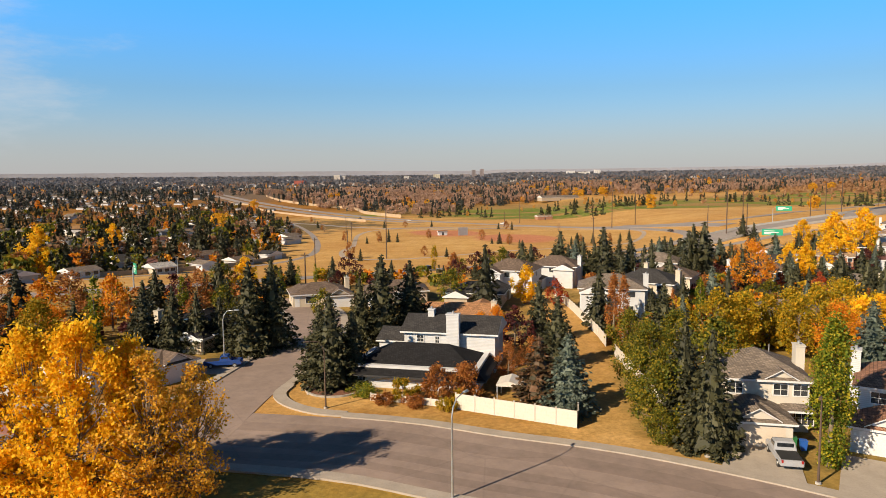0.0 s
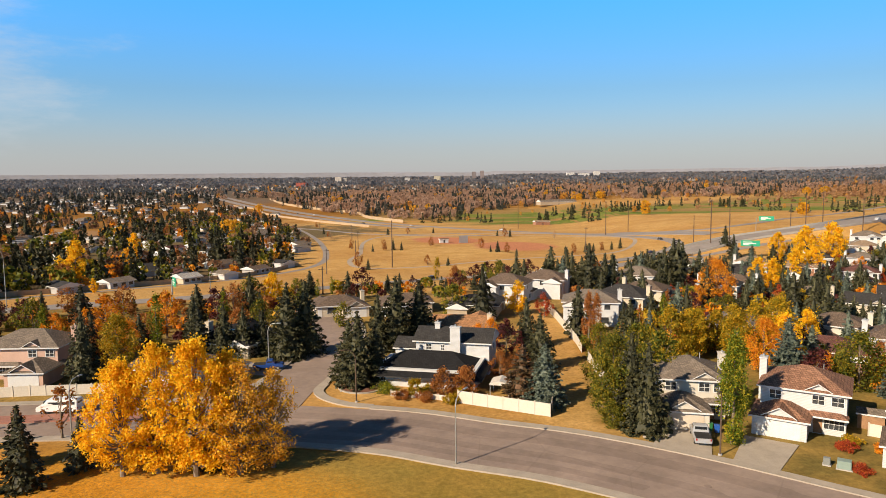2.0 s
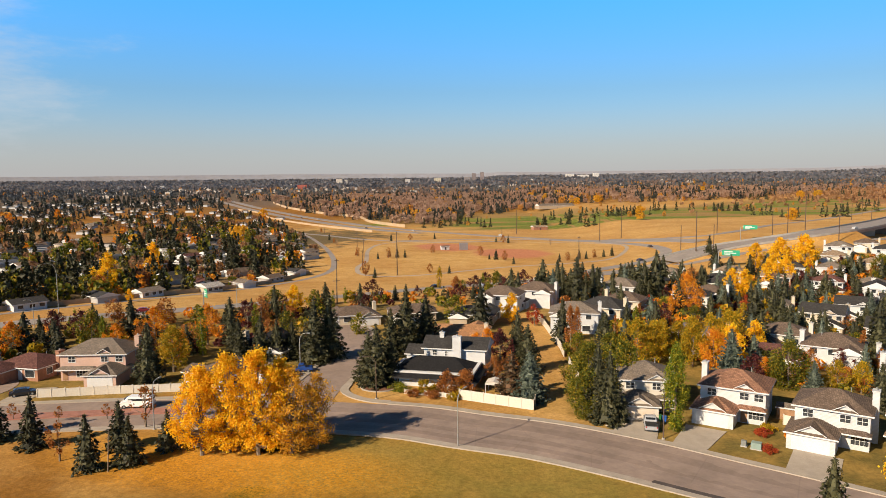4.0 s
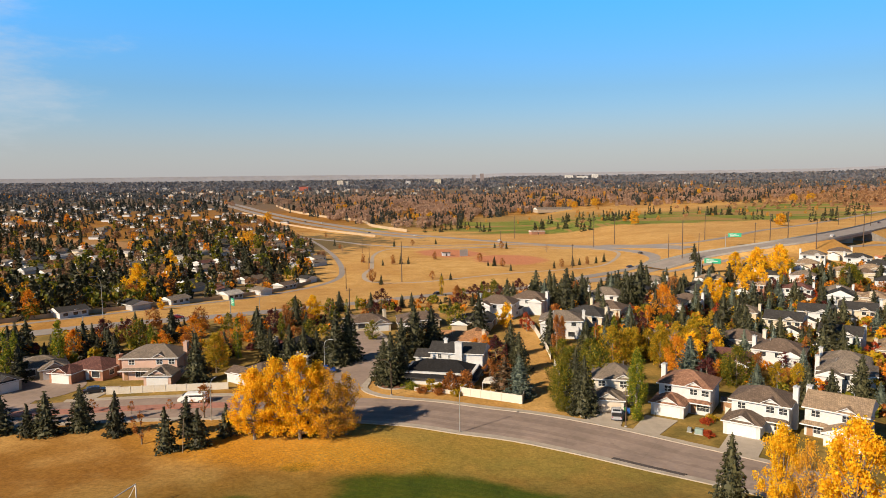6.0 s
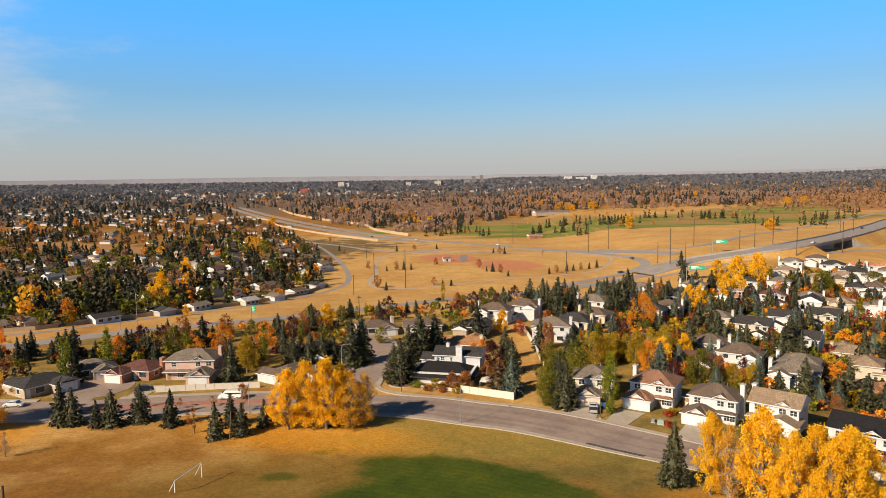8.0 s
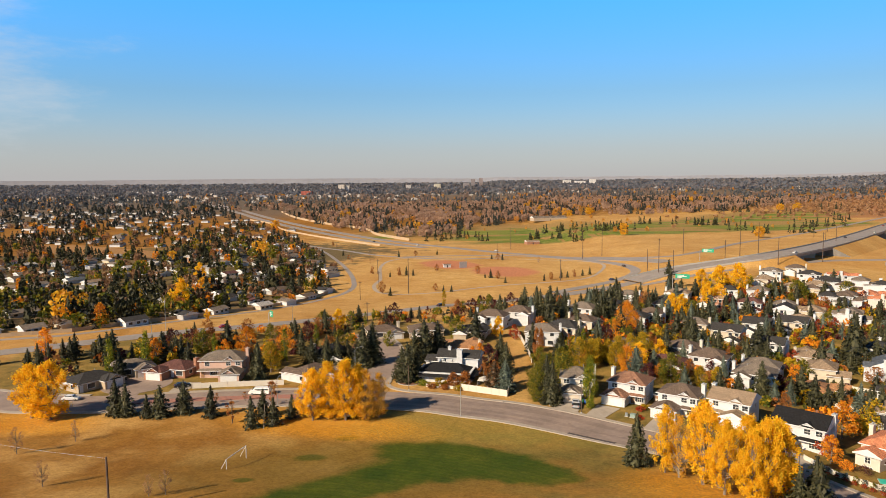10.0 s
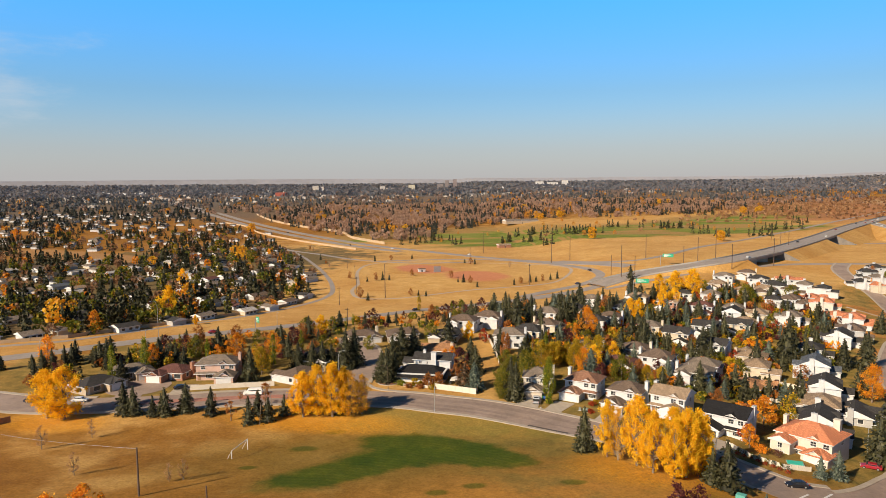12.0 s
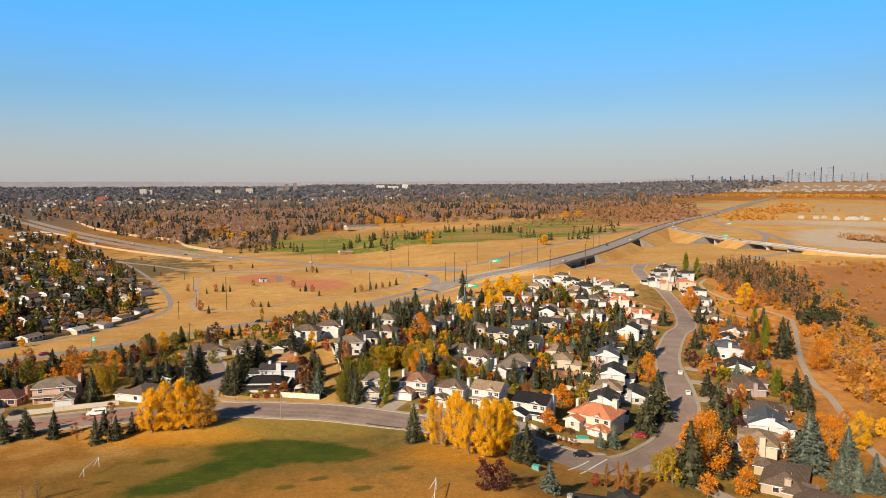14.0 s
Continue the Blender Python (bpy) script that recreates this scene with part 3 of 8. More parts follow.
structure("road_far_highway_south", ribbon(bmesh.new(), FAR_ROAD[:FAR_ROAD.index(min(FAR_ROAD, key=lambda p: abs(p.y - 600)))], 5, 18, 0.2), M_HIGHWAY, "second highway carriageway", "road")
street("golf_road", [(110, 440), (139, 390), (182, 385), (280, 525), (421, 688), (589, 870), (711, 991), (950, 1220)], 6.5, "highway ramp past the golf course", walks=(False, False), material=M_HIGHWAY, up=0.16)
street("under_road", [(110, 262), (169, 279), (186, 288), (229, 310), (255, 323), (289, 327), (332, 324), (346, 308), (344, 289)], 8.0, "road that passes below the overpass", walks=(False, False), material=M_HIGHWAY, up=0.16)
street("east_road", [(411, 336), (458, 360), (510, 383), (552, 377), (566, 336)], 9.0, "road along the foot of the embankment", walks=(False, False), material=M_HIGHWAY, up=0.16)
street("middle_road", [(400, 545), (464, 543), (528, 555), (561, 554)], 9.0, "road between the two bridges", walks=(False, False), material=M_HIGHWAY, up=0.16)
street("loop_outer", [(820, 961), (767, 839), (771, 798), (740, 718), (672, 591), (576, 457)], 9.0, "outer loop ramp of the interchange", walks=(False, False), material=M_HIGHWAY, up=0.16)
street("loop_inner", [(640, 761), (720, 775), (732, 733), (698, 657), (615, 559)], 8.0, "inner loop ramp of the interchange", walks=(False, False), material=M_HIGHWAY, up=0.16)
street("ramp_west", [(-230, 719), (-188, 634), (-138, 570), (-94, 501), (-57, 464), (-16, 444), (32, 456)], 6.0, "narrow old road across the dry grass", walks=(False, False), material=M_HIGHWAY, up=0.16)
street("lane_valley", [(150, -100), (168, -55), (184, -28), (198, -5), (204, 9), (226, 41), (255, 76), (284, 111), (312, 146), (325, 166), (322, 190), (314, 212), (310, 230), (314, 248), (328, 262)], 2.7, "pale gravel track through the valley", walks=(False, False), material=M_LANE)
street("lane_bank", [(230, 190), (262, 150), (300, 150), (290, 200), (300, 240)], 2.5, "gravel footpath on the bank", walks=(False, False), material=M_LANE)


def deck_road(name, pts, width, label, open_spans):
    """A raised highway: a deck with parapets, grass banks below, and open spans on piers."""
    line = curve_points(pts, 8.0)
    road = tagged(new(name), label, "overpass", kind="structure")
    bm, bank, rail = bmesh.new(), bmesh.new(), bmesh.new()
    prev = None
    for i, p in enumerate(line):
        d = line[min(i + 1, len(line) - 1)] - line[max(i - 1, 0)]
        d.z = 0
        d.normalize()
        nrm = Vector((d.y, -d.x, 0))
        a, b = p - nrm * width / 2, p + nrm * width / 2
        row = [bm.verts.new(q) for q in (a - Vector((0, 0, 1.5)), a, b, b - Vector((0, 0, 1.5)))]
        rr = [[rail.verts.new(q + nrm * s + Vector((0, 0, h))) for s, h in ((0, 0), (0, 0.95), (0.35 * e, 0.95), (0.35 * e, 0))] for q, e in ((a, 1), (b, -1))]
        was_solid = prev is not None and prev[2] is not None
        solid = not any(math.hypot(p.x - cx, p.y - cy) < r for cx, cy, r in open_spans)
        g = gz(p.x, p.y)
        drop = max(0.3, p.z - g)
        bk = None
        if solid:
            ends = [q + nrm * e * drop * 2.2 for q, e in ((a, -1), (b, 1))]
            bk = [bank.verts.new(q) for q in ((ends[0].x, ends[0].y, gz(ends[0].x, ends[0].y) - 0.5), a - Vector((0, 0, 0.25)), b - Vector((0, 0, 0.25)), (ends[1].x, ends[1].y, gz(ends[1].x, ends[1].y) - 0.5))]
        if prev:
            for u, v in ((0, 1), (1, 2), (2, 3), (3, 0)):
                bm.faces.new((prev[0][u], row[u], row[v], prev[0][v]))
            for k in (0, 1):
                for u, v in ((0, 1), (1, 2), (2, 3)):
                    rail.faces.new((prev[1][k][u], rr[k][u], rr[k][v], prev[1][k][v]))
            if bk and prev[2]:
                for u, v in ((0, 1), (1, 2), (2, 3)):
                    bank.faces.new((prev[2][u], bk[u], bk[v], prev[2][v]))
        if bk and prev and not was_solid:
            bank.faces.new(bk).material_index = 1
        if not bk and was_solid:
            bank.faces.new(prev[2][::-1]).material_index = 1
        prev = (row, rr, bk)
    for cx, cy, r in open_spans:
        inner = [p for p in line if math.hypot(p.x - cx, p.y - cy) < r * 0.6]
        for p in (inner[0], inner[-1]):
            part("pier", block(p.x - width * 0.3, p.x + width * 0.3, p.y - 0.8, p.y + 0.8, gz(p.x, p.y) - 0.5, p.z - 1.4, 0.1), M_CONC, road)
    bmesh.ops.recalc_face_normals(bm, faces=bm.faces[:])
    bmesh.ops.recalc_face_normals(bank, faces=bank.faces[:])
    part("deck", bm, M_HIGHWAY, road)
    part("parapet", rail, M_CONC, road, "pale concrete parapet")
    part("embankment", bank, M_GROUND, road, "dry grass embankment").data.materials.append(M_ABUT)
    return line


OVER = deck_road("overpass_main", [(108, 274, -4.5), (138, 287, 0.6), (170, 294, 4.4), (201, 302, 7.5), (236, 327, 9), (290, 385, 9), (376, 491, 8.5), (477, 619, 8.5), (555, 714, 8.5), (639, 813, 8), (738, 924, 8), (892, 1069, 11), (1069, 1235, 16), (1326, 1484, 25), (1700, 1850, 36.0)], 19.0, "long highway overpass of grey concrete on an embankment", ((245, 333, 30), (392, 512, 26)))
OVER2 = deck_road("overpass_ramp", [(650, 842, 8.0), (602, 765, 8), (548, 630, 8), (525, 536, 8), (516, 483, 8), (514, 432, 8.2), (519, 395, 7.5), (526, 364, 6), (540, 343, 4.2), (564, 322, 3.4), (640, 300, 3.0)], 12.0, "ramp bridges of pale concrete over lower roads", ((523, 518, 26), (514, 412, 30)))


# ---- houses ----
def roof_mesh(x0, x1, y0, y1, z, pitch, over, kind, axis):
    """A hip or gable roof on an oblong, with eaves, a fascia and a soffit. axis: the way the ridge runs."""
    bm = bmesh.new()
    x0, x1, y0, y1 = x0 - over, x1 + over, y0 - over, y1 + over
    along_x = axis == "x"
    span = (y1 - y0) if along_x else (x1 - x0)
    z = z - over * pitch
    top = z + span / 2 * pitch
    inset = span / 2 if kind == "hip" else 0.0
    length = (x1 - x0) if along_x else (y1 - y0)
    inset = min(inset, length / 2 - 0.05)
    e = [bm.verts.new(p) for p in ((x0, y0, z), (x1, y0, z), (x1, y1, z), (x0, y1, z))]
    lo = [bm.verts.new(v.co - Vector((0, 0, 0.22))) for v in e]
    if along_x:
        ym = (y0 + y1) / 2
        r = [bm.verts.new((x0 + inset, ym, top)), bm.verts.new((x1 - inset, ym, top))]
        faces = [(e[0], e[1], r[1], r[0]), (e[2], e[3], r[0], r[1]), (e[1], e[2], r[1]), (e[3], e[0], r[0])]
    else:
        xm = (x0 + x1) / 2
        r = [bm.verts.new((xm, y0 + inset, top)), bm.verts.new((xm, y1 - inset, top))]
        faces = [(e[1], e[2], r[1], r[0]), (e[3], e[0], r[0], r[1]), (e[0], e[1], r[0]), (e[2], e[3], r[1])]
    for i, f in enumerate(faces):
        face = bm.faces.new(f)
        if kind != "hip" and i > 1:
            face.material_index = 1
    for i in range(4):
        bm.faces.new((lo[i], lo[(i + 1) % 4], e[(i + 1) % 4], e[i])).material_index = 1
    bm.faces.new(lo[::-1]).material_index = 1
    return bm, top


def roof_part(parent, material, trim, *args):
    bm, top = roof_mesh(*args)
    me = put_mesh("roof", bm, material)
    me.materials.append(trim)
    part("roof", me, material, parent)
    return top


SHARED = {}


def lattice(us, vs, solid, y0, y1):
    """One connected slab with openings: cells between the grid lines, left out where solid() says no."""
    bm = bmesh.new()
    front = [[bm.verts.new((u, y0, v)) for v in vs] for u in us]
    back = [[bm.verts.new((u, y1, v)) for v in vs] for u in us]
    on = {(i, j) for i in range(len(us) - 1) for j in range(len(vs) - 1) if solid(i, j)}
    for i, j in on:
        q = ((i, j), (i + 1, j), (i + 1, j + 1), (i, j + 1))
        bm.faces.new([front[a][b] for a, b in q])
        bm.faces.new([back[a][b] for a, b in q[::-1]])
        for k, near in enumerate(((i, j - 1), (i + 1, j), (i, j + 1), (i - 1, j))):
            if near not in on:
                (a, b), (c, d) = q[k], q[(k + 1) % 4]
                bm.faces.new((front[c][d], front[a][b], back[a][b], back[c][d]))
    return bm


def window(parent, x, y, z, w, h, face, grid=True):
    """A window: a proud white frame with bars and a dark pane. face: 0 front (-y), 1 right, 2 back, 3 left."""
    key = ("window", w, h, grid)
    if key not in SHARED:
        bars = 0 if not grid else 3 if w > 1.3 else 1
        us, vs = [-w / 2 - 0.1, -w / 2], [-h / 2 - 0.1, -h / 2]
        for k in range(bars):
            c = -w / 2 + w * (k + 1) / (bars + 1)
            us += [c - 0.025, c + 0.025]
        if grid:
            vs += [-0.025, 0.025]
        us, vs = us + [w / 2, w / 2 + 0.1], vs + [h / 2, h / 2 + 0.12]
        pane = bmesh.new()
        box(pane, -w / 2, w / 2, -0.03, 0.02, -h / 2, h / 2)
        SHARED[key] = (put_mesh("window", lattice(us, vs, lambda i, j: i % 2 == 0 or j % 2 == 0, -0.07, 0.015), M_WHITE), put_mesh("pane", pane, M_GLASS))
    f, g = SHARED[key]
    ob = part("window", f, None, parent)
    ob.matrix_basis = pose(x, y, z, 0, 0, face * 90)
    part("pane", g, None, ob)


def garage_door(parent, x, y, w, h=2.15, material=None):
    key = ("garage", w, material)
    if key not in SHARED:
        n = max(2, round(w / 1.2))
        bm = lattice([-w / 2 + w * i / n for i in range(n + 1)], [h * j / 4 for j in range(5)], lambda i, j: True, -0.04, 0.03)
        bmesh.ops.inset_individual(bm, faces=[f for f in bm.faces if f.normal.y < -0.9 or f.calc_center_median().y < -0.039], thickness=0.09, depth=-0.025)
        SHARED[key] = put_mesh("garage_door", bm, material or M_WHITE)
    ob = part("garage_door", SHARED[key], None, parent)
    ob.location = (x, y, 0.02)


def chimney(parent, x, y, top, w=1.0, d=1.1, material=None):
    bm = bmesh.new()
    box(bm, x - w / 2, x + w / 2, y - d / 2, y + d / 2, 0, top)
    box(bm, x - w / 2 - 0.08, x + w / 2 + 0.08, y - d / 2 - 0.08, y + d / 2 + 0.08, top, top + 0.15)
    ch = part("chimney", bm, material or WALLS["white"], parent)
    part("flue", tube(bmesh.new(), [(x, y, top + 0.1), (x, y, top + 0.5)], [0.14, 0.14], 8), M_STEEL, ch)


def gable(parent, x, y, z, w, wall, roof, depth=1.6, h=None):
    """A small front gable with its own bit of roof."""
    h = h or w * 0.28
    bm = bmesh.new()
    v = [bm.verts.new(p) for p in ((x - w / 2, y, z), (x + w / 2, y, z), (x, y, z + h), (x - w / 2, y + depth, z), (x + w / 2, y + depth, z), (x, y + depth, z + h))]
    for f in ((0, 1, 2), (5, 4, 3), (0, 3, 4, 1)):
        bm.faces.new([v[i] for i in f])
    part("gable", bm, wall, parent)
    bm = bmesh.new()
    for s in (-1, 1):
        a, b = Vector((x + s * (w / 2 + 0.35), y - 0.35, z - 0.2)), Vector((x, y - 0.35, z + h + 0.06))
        q = [a, b, b + Vector((0, depth + 0.7, 0)), a + Vector((0, depth + 0.7, 0))]
        up = [bm.verts.new(p + Vector((0, 0, 0.12))) for p in q]
        lo = [bm.verts.new(p) for p in q]
        bm.faces.new(up if s < 0 else up[::-1])
        bm.faces.new(lo[::-1] if s < 0 else lo)
        for i in range(4):
            j = (i + 1) % 4
            f = bm.faces.new((up[i], lo[i], lo[j], up[j]))
            f.material_index = 1
    me = put_mesh("gable_roof", bm, roof)
    me.materials.append(M_WHITE)
    part("gable_roof", me, roof, parent)


def house(x, y, turn, label, w=11.0, d=9.0, storeys=2, roof="grey", wall="white", garage=-1, form="hip", chim=1, jut=4.5, group="houses of the quarter", flat=None, door=None, small=False):
    """A detached house. garage: -1 left, 1 right of the front, 0 none. chim: the side of the chimney, 0 none."""
    ob = tagged(new("house"), label, "house", group)
    ob.matrix_basis = pose(x, y, gz(x, y) if flat is None else flat, 0, 0, turn)
    R, W = ROOFS[roof], WALLS[wall]
    h = 2.75 * storeys + 0.15
    bm = bmesh.new()
    box(bm, -w / 2, w / 2, -d / 2, d / 2, -1.0, h)
    gw = 6.2
    gx0 = -w / 2 - 0.4 if garage < 0 else w / 2 + 0.4 - gw
    if garage:
        box(bm, gx0, gx0 + gw, -d / 2 - jut, -d / 2 + 0.5, -1.0, 2.75)
    part("wall", bm, W, ob)
    axis = "x" if w >= d else "y"
    top = roof_part(ob, R, M_WHITE, -w / 2, w / 2, -d / 2, d / 2, h, 0.46 if storeys > 1 else 0.38, 0.5, form, axis)
    # a lower wing across the back with a roof of its own
    if small and w > 10.5:
        wx = -w * 0.28 if garage > 0 else w * 0.28
        part("wing_wall", block(wx - 2.4, wx + 2.4, d / 2 - 0.4, d / 2 + 2.6, -1.0, h - 0.5), W, ob)
        roof_part(ob, R, M_WHITE, wx - 2.4, wx + 2.4, d * 0.1, d / 2 + 2.6, h - 0.5, 0.44, 0.4, "gable", "y")
    if garage:
        roof_part(ob, R, M_WHITE, gx0, gx0 + gw, -d / 2 - jut, -d / 2 + 2.2, 2.75, 0.42, 0.4, form, "y")
        gx = gx0 + gw / 2
        garage_door(ob, gx, -d / 2 - jut - 0.01, 4.9, 2.15, door)
        if form == "hip":
            gable(ob, gx, -d / 2 - jut - 0.05, 2.85, 3.4, W, R, 2.2)
    fx0, fx1 = (gx0 + gw, w / 2) if garage < 0 else (-w / 2, gx0) if garage > 0 else (-w / 2, w / 2)
    # entry and living room below, bedrooms above
    part("front_door", block(-0.5, 0.5, -0.06, 0.05, 0, 2.1, 0.02), M_WOODFENCE if roof in ("tile", "tan", "grey") else M_WHITE, ob).location = (fx0 + 0.9, -d / 2, 0.1)
    window(ob, (fx0 + fx1) / 2 + 0.7, -d / 2, 1.5, 2.2, 1.4, 0, not small)
    if storeys > 1:
        # low roof over the ground floor front
        if not small:
            roof_part(ob, R, M_WHITE, fx0 - 0.2, fx1, -d / 2 - 1.1, -d / 2 + 0.3, 2.75, 0.5, 0.3, "hip", "x")
        gable(ob, w * 0.18, -d / 2 - 0.05, h - 0.25, 3.2 if not small else 3.8, W, R, 1.8)
        for q in (-w * 0.32, w * 0.18, w * 0.4):
            window(ob, q, -d / 2, 4.35, 1.3, 1.1, 0, not small)
        for q in (-w * 0.3, 0.0, w * 0.3):
            window(ob, q, d / 2, 4.35, 1.3, 1.1, 2, not small)
        window(ob, w / 2, 0.8, 4.35, 1.2, 1.1, 1, not small)
        window(ob, -w / 2, 0.8, 4.35, 1.2, 1.1, 3, not small)
    window(ob, -w * 0.25, d / 2, 1.4, 1.9, 1.4, 2, not small)
    window(ob, w / 2, -1.5, 1.5, 1.4, 1.2, 1, not small)
    window(ob, -w / 2, -1.5, 1.5, 1.4, 1.2, 3, not small)
    if chim:
        chimney(ob, chim * (w / 2 + 0.35), d * 0.12, min(top + 0.5, h + 2.1), 0.9, 1.5, W if wall != "brick" else WALLS["brick"])
    part("vent_pipe", tube(bmesh.new(), [(w * 0.2, d * 0.15, h), (w * 0.2, d * 0.15, top + 0.1)], [0.06, 0.06], 6), M_STEEL, ob)
    return ob


def bungalow(x, y, turn, label, w=13.0, d=8.5, roof="grey", wall="white", far=False):
    ob = tagged(new("bungalow"), label, "house", "bungalows across the highway")
    ob.matrix_basis = pose(x, y, gz(x, y), 0, 0, turn)
    part("wall", block(-w / 2, w / 2, -d / 2, d / 2, -1.0, 2.7), WALLS[wall], ob)
    roof_part(ob, ROOFS[roof], M_WHITE, -w / 2, w / 2, -d / 2, d / 2, 2.7, 0.3, 0.6, "gable", "x")
    if not far:
        for q in (-w * 0.3, w * 0.05, w * 0.35):
            window(ob, q, -d / 2, 1.45, 1.6, 1.1, 0, False)
        window(ob, w / 2, 0, 1.45, 1.2, 1.0, 1, False)
    return ob


# the house at the corner: a low hipped front and a two-storey part behind
corner = tagged(new("house"), "white house with black shingle roofs behind a white fence", "house", "houses of the quarter")
corner.matrix_basis = pose(-4.2, 33.5, 0, 0, 0, -11)
cw = bmesh.new()
box(cw, -9, 7.5, -4.2, 5, -0.6, 2.9)
box(cw, -4.5, 8.2, 5, 12.5, -0.6, 5.6)
box(cw, -8.5, -4.5, 6, 12, -0.6, 3.9)
part("wall", cw, WALLS["white"], corner)
roof_part(corner, ROOFS["black"], M_DARK, -9, 7.5, -4.2, 5.2, 2.55, 0.5, 1.25, "hip", "x")
roof_part(corner, ROOFS["dark"], M_WHITE, -4.5, 8.2, 5, 12.5, 5.6, 0.42, 0.5, "gable", "x")
roof_part(corner, ROOFS["dark"], M_WHITE, -8.5, -4.0, 6, 12, 3.9, 0.4, 0.4, "gable", "x")
chimney(corner, 2.6, 4.4, 8.0, 1.7, 1.1, WALLS["white"])
chimney(corner, -1.4, 8.4, 7.8, 0.9, 0.9, WALLS["white"])
for q, zz, ww in ((-2.2, 4.4, 0.9), (0.2, 4.3, 0.5)):
    window(corner, q, 5, zz, ww, 0.9, 0)
for q in (-7.4, -2.2, 1.6, 5.8):
    window(corner, q, -4.2, 1.5, 1.2 if q > 0 else 0.8, 1.3, 0)
window(corner, 7.5, 0, 1.5, 1.2, 1.2, 1)
window(corner, 8.2, 9, 4.2, 1.2, 1.1, 1)
window(corner, 8.2, 9, 1.6, 1.2, 1.1, 1)

# the row on the main street
house(32.4, 20.5, -10, "two-storey white house with a weathered grey shingle roof", 8.6, 9, 2, "grey", "stucco", -1, "hip", 1, 5.0, door=plain("door_beige", (0.55, 0.47, 0.38), 0.5, 0.06))
house(46.2, 15.2, -30, "two-storey white house with brown tile roofs", 9.8, 8.6, 2, "tile", "white", -1, "hip", -1, 4.2)
house(56.6, 4.6, -33, "two-storey white house with a grey-brown roof", 9.6, 8.2, 2, "brown", "white", -1, "hip", 1, 4.5)
house(68.0, 0.0, -38, "white house with a tan shingle roof", 9.6, 8.2, 2, "tan", "white", 1, "gable", -1, 3.8)
# closed door panel coloured dark to stand for the shaded open garage
house(78.8, -13.2, -42, "white two-storey house with a black roof and dark panel for its open garage", 11, 9, 2, "black", "white", -1, "gable", 1, 4.0, door=M_DARK)
salmon = house(96.5, -21.5, -50, "cream house with salmon tile roofs behind a low wall", 13.5, 11, 2, "terra", "stucco", 1, "hip", -1, 3.5)

part("wing_wall", block(-6.4, -1.6, -9.2, -5.0, -1.0, 4.6), WALLS["stucco"], salmon)
roof_part(salmon, ROOFS["terra"], M_WHITE, -6.4, -1.6, -9.2, -2.0, 4.6, 0.46, 0.5, "gable", "y")
window(salmon, -4.0, -9.2, 3.2, 1.0, 1.2, 0)
window(salmon, -4.0, -9.2, 1.2, 2.0, 1.1, 0)
chimney(salmon, 4.6, 3.4, 9.0, 1.6, 1.4, WALLS["stucco"])

# inside the quarter: x, y, turn, roof, wall, storeys
for x, y, t, rf, wl_, st in ((78.6, 47.1, 148, "brown", "white", 2), (86.6, 32.1, 150, "grey", "white", 2), (104.5, 33.5, 60, "orange", "cream", 1), (125.3, 76.1, 150, "tan", "cream", 1), (105.2, 103.3, -35, "dark", "cream", 2), (113.3, 84.5, -35, "dark", "white", 2), (125.1, 122.9, -30, "dark", "white", 2), (129.2, 187.9, -32, "tan", "brick", 2), (143.4, 175.6, -32, "darkred", "white", 2), (153.3, 160.3, 60, "dark", "white", 2)):
    house(x, y, t, f"{ {'white': 'white', 'cream': 'cream', 'brick': 'brick'}[wl_] } house with {rf} shingle roof among trees", 11, 9, st, rf, wl_, random.choice((-1, 1)), "gable" if st > 1 and rf in ("dark", "tan") else "hip", random.choice((-1, 1, 1)), small=True)
for x, y, t, rf, wl_, st in ((141.4, 126.2, -33, "dark", "cream", 2), (164.3, 155.3, 58, "tan", "cream", 2), (177.9, 148.4, 57, "grey", "white", 2), (174.1, 99.6, 55, "dark", "white", 2), (187, 112, 55, "brown", "grey", 2), (138.6, 54.1, 60, "bluegrey", "white", 2), (127.5, 27.9, 60, "dark", "white", 2), (116.2, 9.3, 60, "tan", "white", 2), (107.0, -6.0, 58, "dark", "white", 2), (125.4, 8.1, 58, "dark", "grey", 1)):
    house(x, y, t, f"{wl_} house with {rf} roof facing the crescent", 11.5, 9, st, rf, wl_, random.choice((-1, 1)), "gable" if rf in ("dark", "bluegrey") else "hip", -1, 3.5, small=True)
for x, y, t, rf, wl_, st in ((214.8, 198.7, 58, "terra", "white", 1), (212.3, 180.6, 58, "terra", "stucco", 2), (209.2, 162.3, 58, "terra", "stucco", 1), (204.4, 140.3, 55, "terra", "white", 2), (221.8, 239.7, 70, "terra", "white", 1), (191.3, 206.3, -30, "tan", "cream", 2), (180.1, 237.8, -30, "grey", "white", 2), (198.0, 228.9, -30, "dark", "white", 2), (291.4, 270.6, -100, "dark", "white", 2), (306.0, 284.4, -100, "dark", "white", 2)):
    house(x, y, t, f"{wl_} house with {rf} roof at the end of the crescent", 11.5, 9, st, rf, wl_, random.choice((-1, 1)), "hip", -1, 3.5, small=True)
